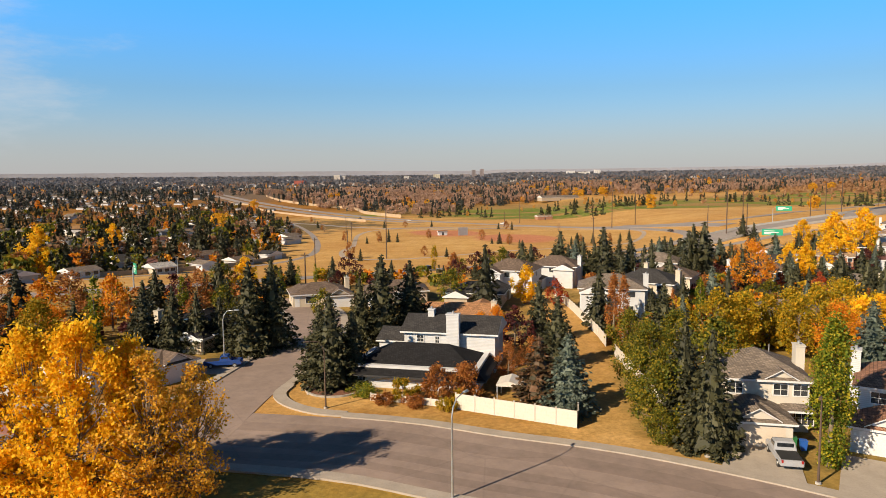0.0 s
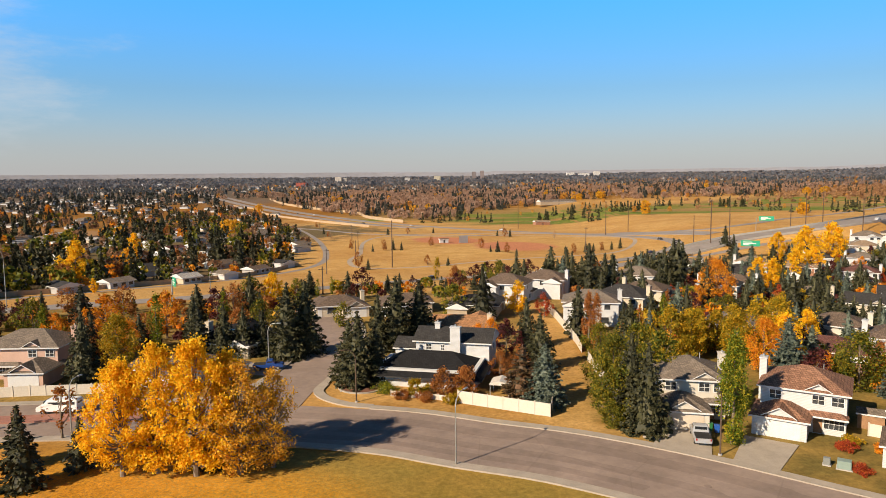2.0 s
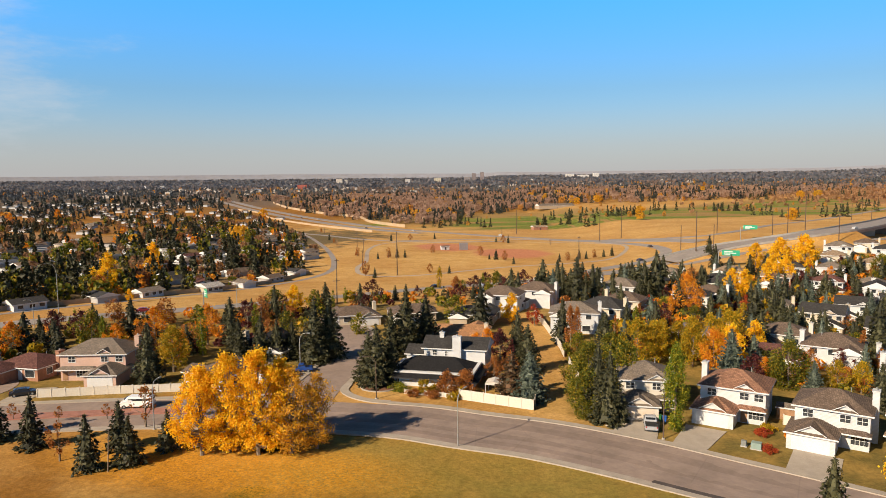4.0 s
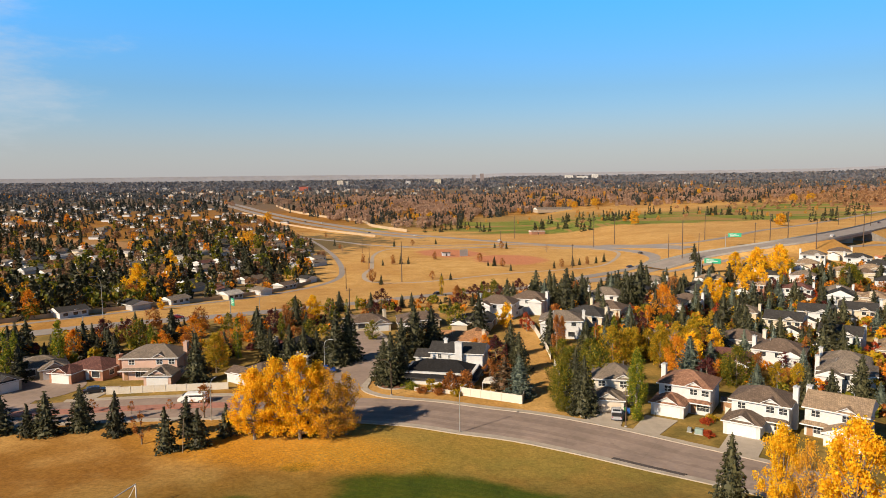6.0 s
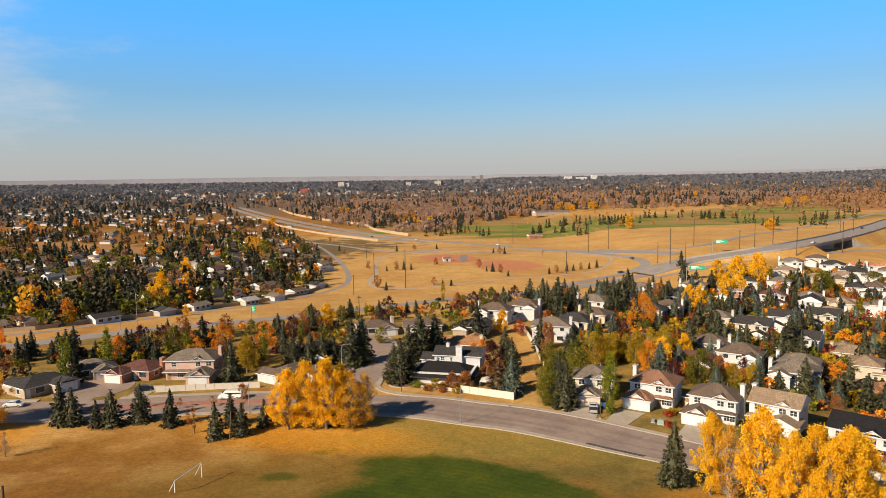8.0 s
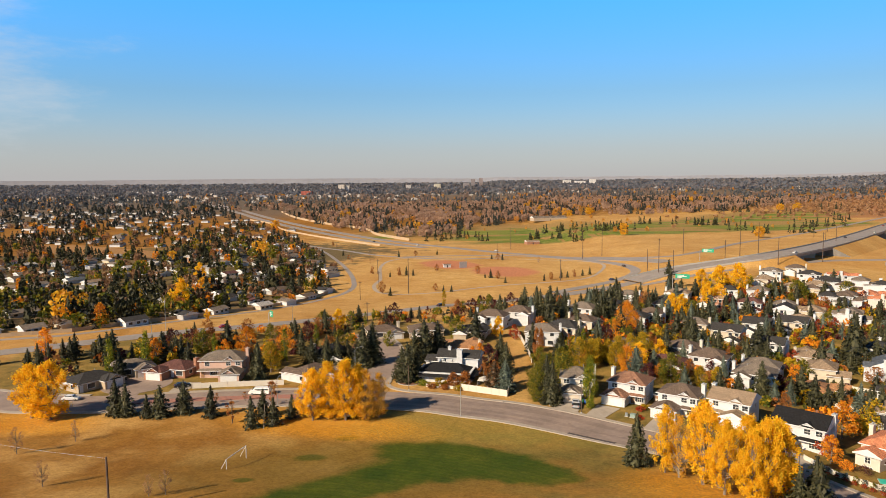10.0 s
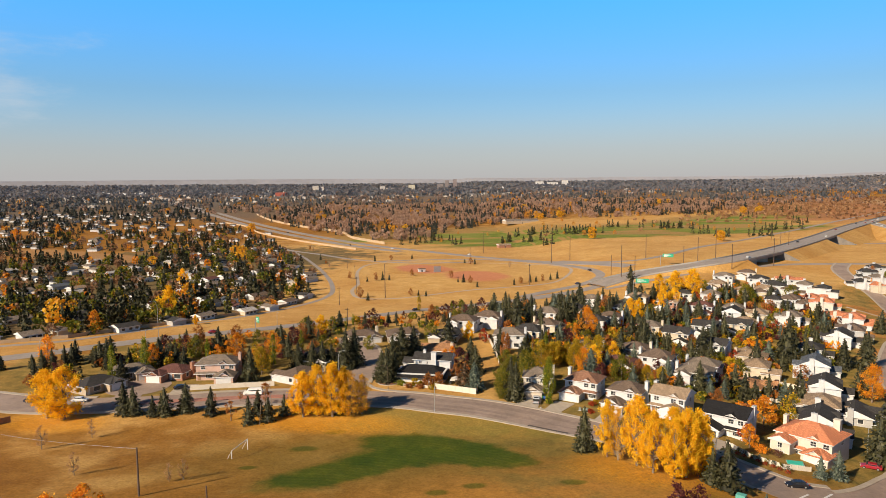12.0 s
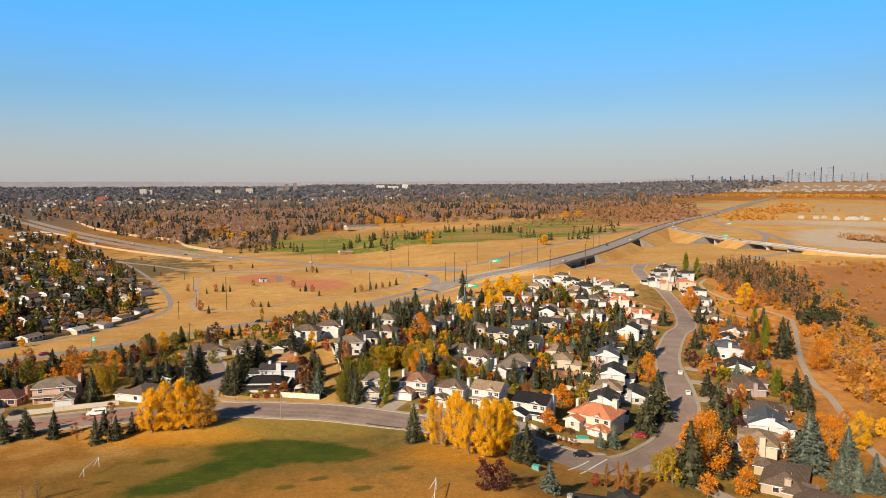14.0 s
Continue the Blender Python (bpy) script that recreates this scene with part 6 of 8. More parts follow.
fill([(-130, 20), (-85, 48), (-40, 65), (-20, 110), (30, 150), (60, 170), (25, 185), (-20, 150), (-80, 100), (-150, 62)], 74, ["spruce", "spruce", "spruce", "maroon", "olive", "rust", "columnar"], 3.5, 8.5, 6.8, 3.0)
fill([(175, -45), (200, -20), (250, 60), (330, 140), (345, 230), (320, 270), (300, 190), (240, 70), (185, -10)], 45, ["orange", "yellow", "orange", "spruce", "bare"], 4, 9)


fill([(-150, 40), (-112, 44), (-60, 46), (-50, 66), (-100, 66), (-150, 62)], 16, ["spruce", "spruce", "spruce", "orange"], 7, 10.5, 6.5, 2.8)
fill([(15, 128), (40, 118), (80, 150), (125, 195), (160, 225), (130, 232), (85, 205), (40, 168)], 45, ["spruce", "spruce", "bluespruce"], 8, 12.5, 5.5, 2.2)


def soft_trees(name, pts, material, kind, label, cards_each, seed, category="trees"):
    """Many far trees in one mesh; pts holds x, y, height and width."""
    rng = np.random.default_rng(seed)
    out = []
    base = []
    for v in range(5):
        if kind == "cone":
            t = rng.uniform(0, 1, cards_each) ** 1.3
            a = rng.uniform(0, math.tau, cards_each)
            r = (1 - t) * rng.uniform(0.35, 1, cards_each) + 0.02
        else:
            t = rng.uniform(0.12, 0.95, cards_each)
            a = rng.uniform(0, math.tau, cards_each)
            r = np.sqrt(np.clip(1 - (2 * t - 1) ** 2, 0.05, 1)) * np.sqrt(rng.uniform(0.15, 1, cards_each))
        base.append(np.stack([r * np.cos(a), r * np.sin(a), t], 1))
    for x, y, h, w in pts:
        b = base[rng.integers(0, 5)]
        c = b * np.array([w, w, h]) + np.array([x, y, gz(x, y)])
        out.append(cards(c, (w * 1.3 if kind == "cone" else w * 1.15) * (14 / cards_each) ** 0.5, rng, 0.5))
    ob = new(name, quad_mesh(name, np.concatenate(out), material))
    return tagged(ob, label, category, kind="stuff")


def spots(poly, count, h, w, gap=0.0, rng=np.random.default_rng(5), clear_roads=True):
    px, py = [p[0] for p in poly], [p[1] for p in poly]
    out = []
    for x, y, u, v in zip(rng.uniform(min(px), max(px), count * 3), rng.uniform(min(py), max(py), count * 3), rng.uniform(0.7, 1.25, count * 3), rng.uniform(0.8, 1.2, count * 3)):
        if len(out) >= count:
            break
        if inside(x, y, poly) and not (clear_roads and (int(x // 6), int(y // 6)) in ROAD_CELLS) and (int(x // 6), int(y // 6)) not in HOUSE_CELLS:
            out.append((x, y, h * u, w * u * v))
    return out


HOUSE_CELLS = set()


def clumped(pts, size, keep, shift=0.0):
    """Thins the places to clumps of about that size; keep: -1 sparse to 1 all."""
    return [q for q in pts if noise.noise(Vector((q[0] / size + shift, q[1] / size, shift))) < keep]


def crowd():
    for o in bpy.data.objects:
        if o.name.split(".")[0] == "bungalow":
            x, y = o.matrix_basis.translation.xy
            HOUSE_CELLS.update((int((x + i) // 6), int((y + j) // 6)) for i in (0,) for j in (0,))


WEST = [(-79, 262), (-100, 190), (-150, 108), (-200, 92), (-420, 180), (-620, 420), (-700, 700), (-600, 900), (-380, 1000), (-300, 880), (-192, 631), (-157, 530), (-126, 431), (-106, 365), (-88, 300)]
# rows of bungalows on their streets
for row in range(11):
    for k in range(26):
        u, v = 40 + k * 19 + random.uniform(-3, 3), 30 + row * 34 + (12 if row % 2 else 0)
        x, y = -150 - v * 0.86 + u * 0.50 + 20, 130 + v * 0.5 + u * 0.86 - 60
        if inside(x, y, WEST) and free(x, y, 16.0, 0.0) and y < 640 and random.random() < 0.72:
            bungalow(x, y, 59 + random.choice((0, 0, 90)) + random.uniform(-4, 4), "small bungalow in the tree-lined rows", random.uniform(10, 13.5), 8.0, random.choice(("grey", "white", "brown", "grey", "dark", "bluegrey", "tan")), random.choice(("white", "white", "cream", "grey")), True)
            HOUSES.append((x, y))
far_walls, far_roofs = bmesh.new(), bmesh.new()
for _ in range(420):
    x, y = random.uniform(-1000, -180), random.uniform(600, 1350)
    if inside(x, y, [(-330, 600), (-200, 660), (-300, 960), (-600, 1350), (-1000, 1350), (-900, 800), (-600, 700)]) and free(x, y, 17.0, 0.0):
        w_, d_, z_ = random.uniform(5, 7.5), random.uniform(3.6, 4.6), gz(x, y)
        if random.random() < 0.5:
            w_, d_ = d_, w_
        box(far_walls, x - w_, x + w_, y - d_, y + d_, z_ - 0.5, z_ + 2.8)
        e = [far_roofs.verts.new((x + a * (w_ + 0.5), y + b * (d_ + 0.5), z_ + 2.75)) for a, b in ((-1, -1), (1, -1), (1, 1), (-1, 1))]
        t = [far_roofs.verts.new((x + a * w_ * 0.6, y, z_ + 4.6)) for a in (-1, 1)]
        for q in ((e[0], e[1], t[1], t[0]), (e[2], e[3], t[0], t[1]), (e[1], e[2], t[1]), (e[3], e[0], t[0])):
            far_roofs.faces.new(q)
        HOUSES.append((x, y))
tagged(new("far_bungalow_walls", put_mesh("far_bungalow_walls", far_walls, WALLS["white"])), "white bungalow walls in the far tree-lined streets", "houses", kind="stuff")
tagged(new("far_bungalow_roofs", put_mesh("far_bungalow_roofs", far_roofs, ROOFS["grey"])), "grey bungalow roofs in the far tree-lined streets", "houses", kind="stuff")
crowd()
STRIP = [(-92, 200), (-126, 140), (-150, 108), (-188, 92), (-330, 100), (-330, 190), (-180, 160), (-125, 205)]
OPEN_FIELD = [(-560, 670), (-400, 505), (-290, 468), (-330, 600), (-440, 650)]
WEST_NEAR = [(-82, 262), (-104, 190), (-152, 112), (-200, 98), (-330, 140), (-440, 300), (-420, 520), (-300, 700), (-220, 680), (-192, 631), (-157, 530), (-126, 431), (-106, 365), (-90, 300)]
WEST_LOW = [(-112, 168), (-150, 112), (-200, 100), (-340, 130), (-320, 250), (-150, 220)]


def off_field(pts):
    return [q for q in pts if not inside(q[0], q[1], OPEN_FIELD)]


soft_trees("west_conifers", off_field(clumped(spots(WEST_NEAR, 400, 10.5, 2.9), 45, 0.06, 1.1) + clumped(spots(WEST, 1300, 10.5, 3.2), 60, 0.03, 3.3) + spots(WEST_LOW, 95, 10, 2.7) + spots(STRIP, 70, 9, 2.7)), L_SPRUCE, "cone", "dark spruces among the bungalows", 76, 1)
soft_trees("west_orange_trees", off_field(spots(WEST_NEAR, 30, 7, 3.0) + spots(STRIP, 14, 6, 3.0) + spots(WEST, 40, 7.5, 3.4)), L_ORANGE, "ball", "orange autumn trees among the bungalows", 80, 2)
soft_trees("west_brown_trees", off_field(spots(WEST_NEAR, 120, 6.5, 2.9) + spots(WEST, 260, 7.5, 3.4)), L_TWIGGY, "ball", "brown thinning trees among the bungalows", 70, 3)
soft_trees("west_green_trees", off_field(spots(WEST_LOW, 60, 7, 3.2) + spots(STRIP, 46, 6, 3.0) + spots(WEST_NEAR, 90, 7, 3.2) + spots(WEST, 110, 7, 3.4)), L_OLIVE, "ball", "olive trees among the bungalows", 70, 4)
FAR = [(-330, 1120), (-150, 860), (-60, 800), (60, 1010), (300, 1080), (560, 1180), (1000, 1500), (1750, 2250), (2700, 3000), (3000, 3600), (2600, 4500), (-2900, 4700), (-2400, 1900), (-1300, 900), (-700, 700), (-600, 900), (-560, 1250), (-460, 1390)]


def in_ring(pts, lo, hi):
    return [q for q in pts if lo < math.hypot(q[0], q[1]) < hi]


def west_of(q):
    return q[0] < -310 - max(0.0, q[1] - 955) * 0.556


conifers = [q for q in clumped(spots(FAR, 15000, 11, 3.6, clear_roads=False), 150, 0.10, 0.7) if not west_of(q)] + [q for q in clumped(spots([(-600, 900), (-430, 1120), (-560, 1390), (-1000, 2150), (-1600, 3000), (-2500, 3000), (-1500, 1000), (-700, 700)], 4200, 11, 3.8), 70, 0.22, 2.7)]
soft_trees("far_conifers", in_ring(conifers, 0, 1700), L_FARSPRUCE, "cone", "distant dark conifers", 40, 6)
# past 1700 m the trees carry haze in their colour
soft_trees("farther_conifers", in_ring(conifers, 1700, 2500), L_MISTSPRUCE, "cone", "dark conifers on the far plain, haze in their colour", 16, 19)
soft_trees("farthest_conifers", in_ring(conifers, 2500, 3400), L_HAZEWOOD, "cone", "conifers on the far plain, greyed with painted haze", 12, 22)
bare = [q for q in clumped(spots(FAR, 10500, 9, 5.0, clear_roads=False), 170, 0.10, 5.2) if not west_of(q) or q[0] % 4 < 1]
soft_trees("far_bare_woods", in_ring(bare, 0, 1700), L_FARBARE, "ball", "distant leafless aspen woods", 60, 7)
soft_trees("farther_bare_woods", in_ring(bare, 1700, 2900), L_MISTBARE, "ball", "leafless woods on the far plain, paled with painted haze", 20, 20)
soft_trees("far_orange_trees", in_ring(clumped(spots(FAR, 2400, 9, 4.2, clear_roads=False), 90, -0.06, 9.1), 0, 2600), L_DULLGOLD, "ball", "distant orange and golden trees", 22, 8)
soft_trees("distant_woods", in_ring(spots(FAR, 13000, 8, 7.0, clear_roads=False), 2500, 9000), L_HAZEWOOD, "ball", "grey-brown woods towards the horizon with haze in the colour", 6, 18)
NEARWOOD = [(-330, 1110), (-150, 830), (-70, 735), (-20, 800), (20, 920), (120, 1060), (300, 1040), (480, 1120), (800, 1400), (500, 1700), (-300, 1600)]
soft_trees("wood_edge_bare", clumped(spots(NEARWOOD, 1700, 11, 4.6), 110, 0.16, 2.2), L_FARBARE, "ball", "leafless aspens along the golf course", 52, 9)
soft_trees("wood_edge_conifers", clumped(spots(NEARWOOD, 1500, 12, 3.2), 90, 0.0, 4.4), L_FARSPRUCE, "cone", "dark spruces along the golf course", 60, 10)
soft_trees("wood_edge_orange", spots(NEARWOOD, 90, 10, 4.0), L_DULLGOLD, "ball", "orange trees along the golf course", 60, 11)
rng = np.random.default_rng(77)
GOLF_CLUMPS = [(-38, 697, 3), (-23, 724, 4), (-1, 751, 6), (20, 696, 3), (74, 675, 2), (90, 726, 4), (121, 706, 6), (122, 637, 3), (135, 800, 9), (164, 762, 5), (177, 736, 4), (202, 776, 4), (213, 752, 6), (272, 856, 5), (305, 848, 4), (327, 832, 7), (343, 828, 6), (364, 823, 6), (349, 726, 4), (371, 676, 4), (406, 677, 6), (476, 782, 7), (502, 798, 6), (495, 1100, 9), (695, 1146, 6), (581, 914, 5), (548, 1029, 3)]
soft_trees("golf_conifers", [(x + rng.normal(0, 5 + n), y + rng.normal(0, 4), rng.uniform(8, 13), rng.uniform(2.4, 3.4)) for x, y, n in GOLF_CLUMPS for _ in range(n)], L_SPRUCE, "cone", "spruces standing in clumps on the golf course", 60, 12)
GOLF = [(-60, 740), (30, 680), (200, 640), (380, 740), (560, 900), (620, 1080), (300, 1040), (60, 950)]
soft_trees("golf_orange", spots(GOLF, 34, 6, 2.4), L_DULLGOLD, "ball", "orange trees on the golf course", 60, 13)
soft_trees("golden_giants", [(x + rng.normal(0, 6), y + rng.normal(0, 6), rng.uniform(11, 16), rng.uniform(4.5, 7)) for x, y in [(120, 1323), (139, 1173), (176, 1050), (217, 1076), (177, 1253), (548, 1494), (191, 641), (324, 598), (580, 1126), (612, 1134), (-320, 954), (-218, 558), (-236, 1139), (-79, 902), (-62, 898)] for _ in range(2)], L_GOLD_FAR, "ball", "large golden cottonwoods standing out of the woods", 150, 21)
# low garden planting between the houses
GARDENS = ([(34, 62), (62, 28), (100, 0), (120, 20), (172, 95), (207, 150), (217, 228), (150, 232), (90, 192), (30, 124)], [(150, -58), (172, -20), (205, 30), (262, 110), (318, 200), (322, 280), (288, 280), (278, 190), (218, 100), (168, 20), (130, -36)], [(-135, 30), (-88, 48), (-36, 62), (-12, 110), (30, 140), (40, 168), (-20, 150), (-80, 104), (-150, 70)])
for nm, mt, k, hh, ww, lb in (("garden_maroon_shrubs", L_MAROON, 150, 2.6, 1.6, "dark maroon garden shrubs"), ("garden_rust_shrubs", L_RUST, 190, 2.8, 1.7, "rust-brown garden shrubs"), ("garden_orange_shrubs", L_ORANGE, 170, 3.0, 1.7, "orange garden shrubs"), ("garden_green_shrubs", L_OLIVE, 240, 2.6, 1.8, "olive garden hedges and shrubs"), ("garden_junipers", L_SPRUCE, 260, 3.4, 1.2, "dark upright junipers and cedars"), ("garden_yellow_shrubs", L_GOLDGREEN, 130, 3.4, 1.7, "yellowing garden shrubs")):
    soft_trees(nm, [q for g, f in zip(GARDENS, (0.9, 0.5, 0.10)) for q in spots(g, int(k * f), hh, ww)], mt, "cone" if "juniper" in nm else "ball", lb, 60, len(nm), "shrubs")
VALLEY = [(172, -80), (205, -30), (262, 62), (335, 140), (330, 260), (410, 300), (400, 190), (318, 92), (262, 0), (225, -60), (215, -130)]
MARSH = [(318, 92), (400, 190), (430, 310), (620, 300), (560, 60), (400, -120), (230, -140), (262, 0)]
soft_trees("valley_orange_brush", spots(VALLEY, 560, 4.6, 2.5) + spots(MARSH, 160, 3.0, 2.0), L_VALLEY, "ball", "orange willow brush in the valley", 110, 14, "brush")
BANK = [(188, -48), (206, -8), (236, 38), (268, 78), (312, 128), (345, 112), (300, 50), (255, -20), (222, -70)]
soft_trees("bank_golden_brush", spots(BANK, 250, 3.6, 2.3), L_VALLEY, "ball", "golden brush beside the gravel track", 80, 42, "brush")
soft_trees("valley_bare_brush", spots(VALLEY, 480, 4.4, 2.2) + spots(MARSH, 200, 2.6, 2.0), L_BARE, "ball", "leafless grey-brown brush in the valley", 90, 15, "brush")
soft_trees("valley_grove", spots([(318, 215), (338, 170), (365, 190), (405, 240), (395, 300), (335, 285)], 170, 10, 2.0), L_TWIGGY, "ball", "tall leafless aspen grove", 70, 16)
soft_trees("valley_spruces", spots([(330, 240), (345, 170), (372, 190), (400, 240), (395, 290), (335, 285)], 130, 11, 1.9), L_SPRUCE, "cone", "spruces in the valley grove", 70, 17)
soft_trees("valley_dark_brush", spots(VALLEY, 90, 6, 2.2) + spots([(330, 110), (350, 150), (330, 180), (310, 150)], 24, 9, 3.0), L_SPRUCE, "ball", "dark thickets between the valley brush", 90, 23, "brush")


# ---- fences ----
def panel_fence(pts, height, label, material=None, step=2.4, name="fence", group=""):
    """Solid panels between capped posts along the points."""
    ob = tagged(new(name), label, "fence", group)
    mat = material or M_FENCE
    line = [Vector((*p, 0)) for p in pts]
    at = []
    for a, b in zip(line, line[1:]):
        k = max(1, round((b - a).length / step))
        at += [a.lerp(b, i / k) for i in range(k)]
    at.append(line[-1])
    post = bmesh.new()
    box(post, -0.07, 0.07, -0.07, 0.07, -0.3, height + 0.08)
    box(post, -0.09, 0.09, -0.09, 0.09, height + 0.08, height + 0.13)
    pm = put_mesh("post", post, mat)
    for p in at:
        part("post", pm, None, ob).location = (p.x, p.y, gz(p.x, p.y))
    for a, b in zip(at, at[1:]):
        d = b - a
        bm = bmesh.new()
        n = d.length
        box(bm, 0.06, n - 0.06, -0.02, 0.02, 0.05, height - 0.05)
        box(bm, 0.05, n - 0.05, -0.04, 0.04, height - 0.12, height)
        box(bm, 0.05, n - 0.05, -0.04, 0.04, 0.02, 0.14)
        ob2 = part("panel", bm, mat, ob)
        za, zb = gz(a.x, a.y), gz(b.x, b.y)
        ob2.matrix_basis = pose(a.x, a.y, za, 0, 0, math.degrees(math.atan2(d.y, d.x))) @ Matrix.Rotation(-math.atan2(zb - za, n), 4, "Y")
    return ob


panel_fence([(-10.4, 25.3), (-4.6, 24.0), (-0.2, 22.2)], 0.85, "low white vinyl fence round the corner garden", step=1.9)
panel_fence([(-0.2, 22.2), (12.7, 16.3)], 1.85, "tall white vinyl fence along the pavement")
panel_fence([(12.7, 16.3), (13.6, 21.5)], 1.85, "tall white vinyl fence beside the alley")
panel_fence([(22.6, 52), (22.7, 59.2), (21.7, 84.2), (20.6, 100)], 1.8, "long white fence along the grass alley")
panel_fence([(23.2, 14), (23.0, 30), (22.8, 46)], 1.7, "white fence half hidden by shrubs")
panel_fence([(-78.5, 22.6), (-66.3, 24.8), (-52.7, 26.6)], 1.6, "cream fence in front of the pink house")
panel_fence([(73.5, -24.5), (76.2, -32.0), (82, -36.5), (88.5, -36.0)], 1.1, "low white garden wall with posts at the corner", step=1.8)
panel_fence([(-186, 88), (-160, 99), (-131, 132), (-108, 168), (-91, 208), (-82, 250)], 1.6, "pale fence behind the bungalows", M_CREAMWALL, step=8)
panel_fence([(56, 12), (62, 20)], 1.7, "brown board fence between gardens", M_WOODFENCE)
panel_fence([(51.5, 9.8), (55, 7.2)], 1.6, "white fence beside the brown-roofed house")
panel_fence([(128, 34), (122, 40), (112, 47)], 1.7, "white fence between back gardens")
panel_fence([(120, 14), (112, 20), (104, 22)], 1.7, "white fence between back gardens")
panel_fence([(-160, -30), (-128, -18), (-118, -6)], 1.7, "brown board fence beside the field", M_WOODFENCE)
# sound walls on both sides of the far highway
for side, pts, tall in (("north", [(-411, 1310), (-331, 1135), (-225, 975), (-165, 905), (-131, 800), (-76, 705)], 3.6), ("south", [(-420, 1110), (-343, 1010), (-293, 897), (-198, 755), (-104, 629)], 2.4)):
    bm = bmesh.new()
    wall_line = curve_points(pts, 14)
    for a, b in zip(wall_line, wall_line[1:]):
        d = (b - a).normalized() * 0.2
        nrm = Vector((-d.y, d.x, 0))
        q = [a - nrm, b - nrm, b + nrm, a + nrm]
        v0 = [bm.verts.new((p.x, p.y, gz(p.x, p.y) - 1)) for p in q]
        v1 = [bm.verts.new((p.x, p.y, gz(p.x, p.y) + tall)) for p in q]
        bm.faces.new(v1)
        for i in range(4):
            bm.faces.new((v0[i], v0[(i + 1) % 4], v1[(i + 1) % 4], v1[i]))
    structure("wall_sound_" + side, bm, M_CREAMWALL, "long tan concrete sound wall beside the highway", "wall")


# ---- driveways, beds ----
pad("driveway_grey_house", [(23.8, 6.2), (29.8, 2.9), (32.6, 11.2), (27.0, 12.6)], M_WALKWAY, "pale concrete driveway", "driveway", 0.10)
pad("driveway_tile_house", [(31.2, 0.8), (35.4, -1.6), (41.4, 6.4), (36.2, 9.6)], M_WALKWAY, "pale concrete driveway", "driveway", 0.10)
pad("driveway_tan_house", [(44.2, -7.2), (49.2, -11.0), (53.5, -4.0), (48.4, -0.4)], M_WALKWAY, "pale concrete driveway", "driveway", 0.10)
pad("driveway_black_house", [(66.0, -30.0), (71, -35.0), (75.8, -23.5), (70.5, -18.8)], M_WALKWAY, "pale concrete driveway", "driveway", 0.10)
pad("driveway_pink_house", [(-84, 19.6), (-79.5, 19.9), (-78.5, 29), (-84.5, 28)], M_WALKWAY, "pinkish concrete driveway", "driveway", 0.10)
pad("driveway_side_street", [(-31.5, 36), (-31.2, 44), (-39, 44), (-39.5, 37)], M_WALKWAY, "concrete driveway on the side street", "driveway", 0.10)
for i, (x, y, t) in enumerate(((146, 4, 58), (156, 24, 60), (166, 42, 62), (139, -20, 52), (128, -33, 48), (200, 118, 52), (240, 140, 58), (176, 66, 58), (118, -38, 45))):
    c, s = math.cos(radians(t)), math.sin(radians(t))
    e = 1 if i not in (5, 7) else -1
    x, y = x + s * e * 2.0, y - c * e * 2.0
    pad("driveway_crescent", [(x - c * 2.7, y - s * 2.7), (x + c * 2.7, y + s * 2.7), (x + c * 2.7 + s * e * 9, y + s * 2.7 - c * e * 9), (x - c * 2.7 + s * e * 9, y - s * 2.7 - c * e * 9)], M_WALKWAY, "pale concrete driveway on the crescent", "driveway", 0.12)
disc("garden_bed_corner", -15.5, 30.0, 3.6, M_MULCH, "round bed of red mulch under the corner spruces", "flower bed", 0.16)
disc("bed_edge_corner", -15.5, 30.0, 3.85, M_STONE, "ring of edging stones round the mulch bed", "edging", 0.20, 3.55)
pad("road_patch", [(25, -12.2), (34.5, -19.6), (35.2, -18.9), (25.6, -11.5)], plain("old_tar", (0.07, 0.055, 0.05), 0.9, 0.3, 1, 5), "dark worn strip along the kerb", "kerb", 0.215)


# ---- shrubs ----
def shrub(x, y, h, w, material, label, seed, leaves=3000):
    rng = np.random.default_rng(seed)
    ob = tagged(new("shrub"), label, "shrub")
    c, p = crown_points(rng, h, w, h * 0.12, 34, leaves, "round")
    part("stem", limbs(h, 0, c, 0.05, rng, 9), M_BARK, ob)
    part("foliage", quad_mesh("foliage", cards(p, 0.13 if h < 2 else 0.22, rng), material), None, ob)
    ob.location = (x, y, gz(x, y))


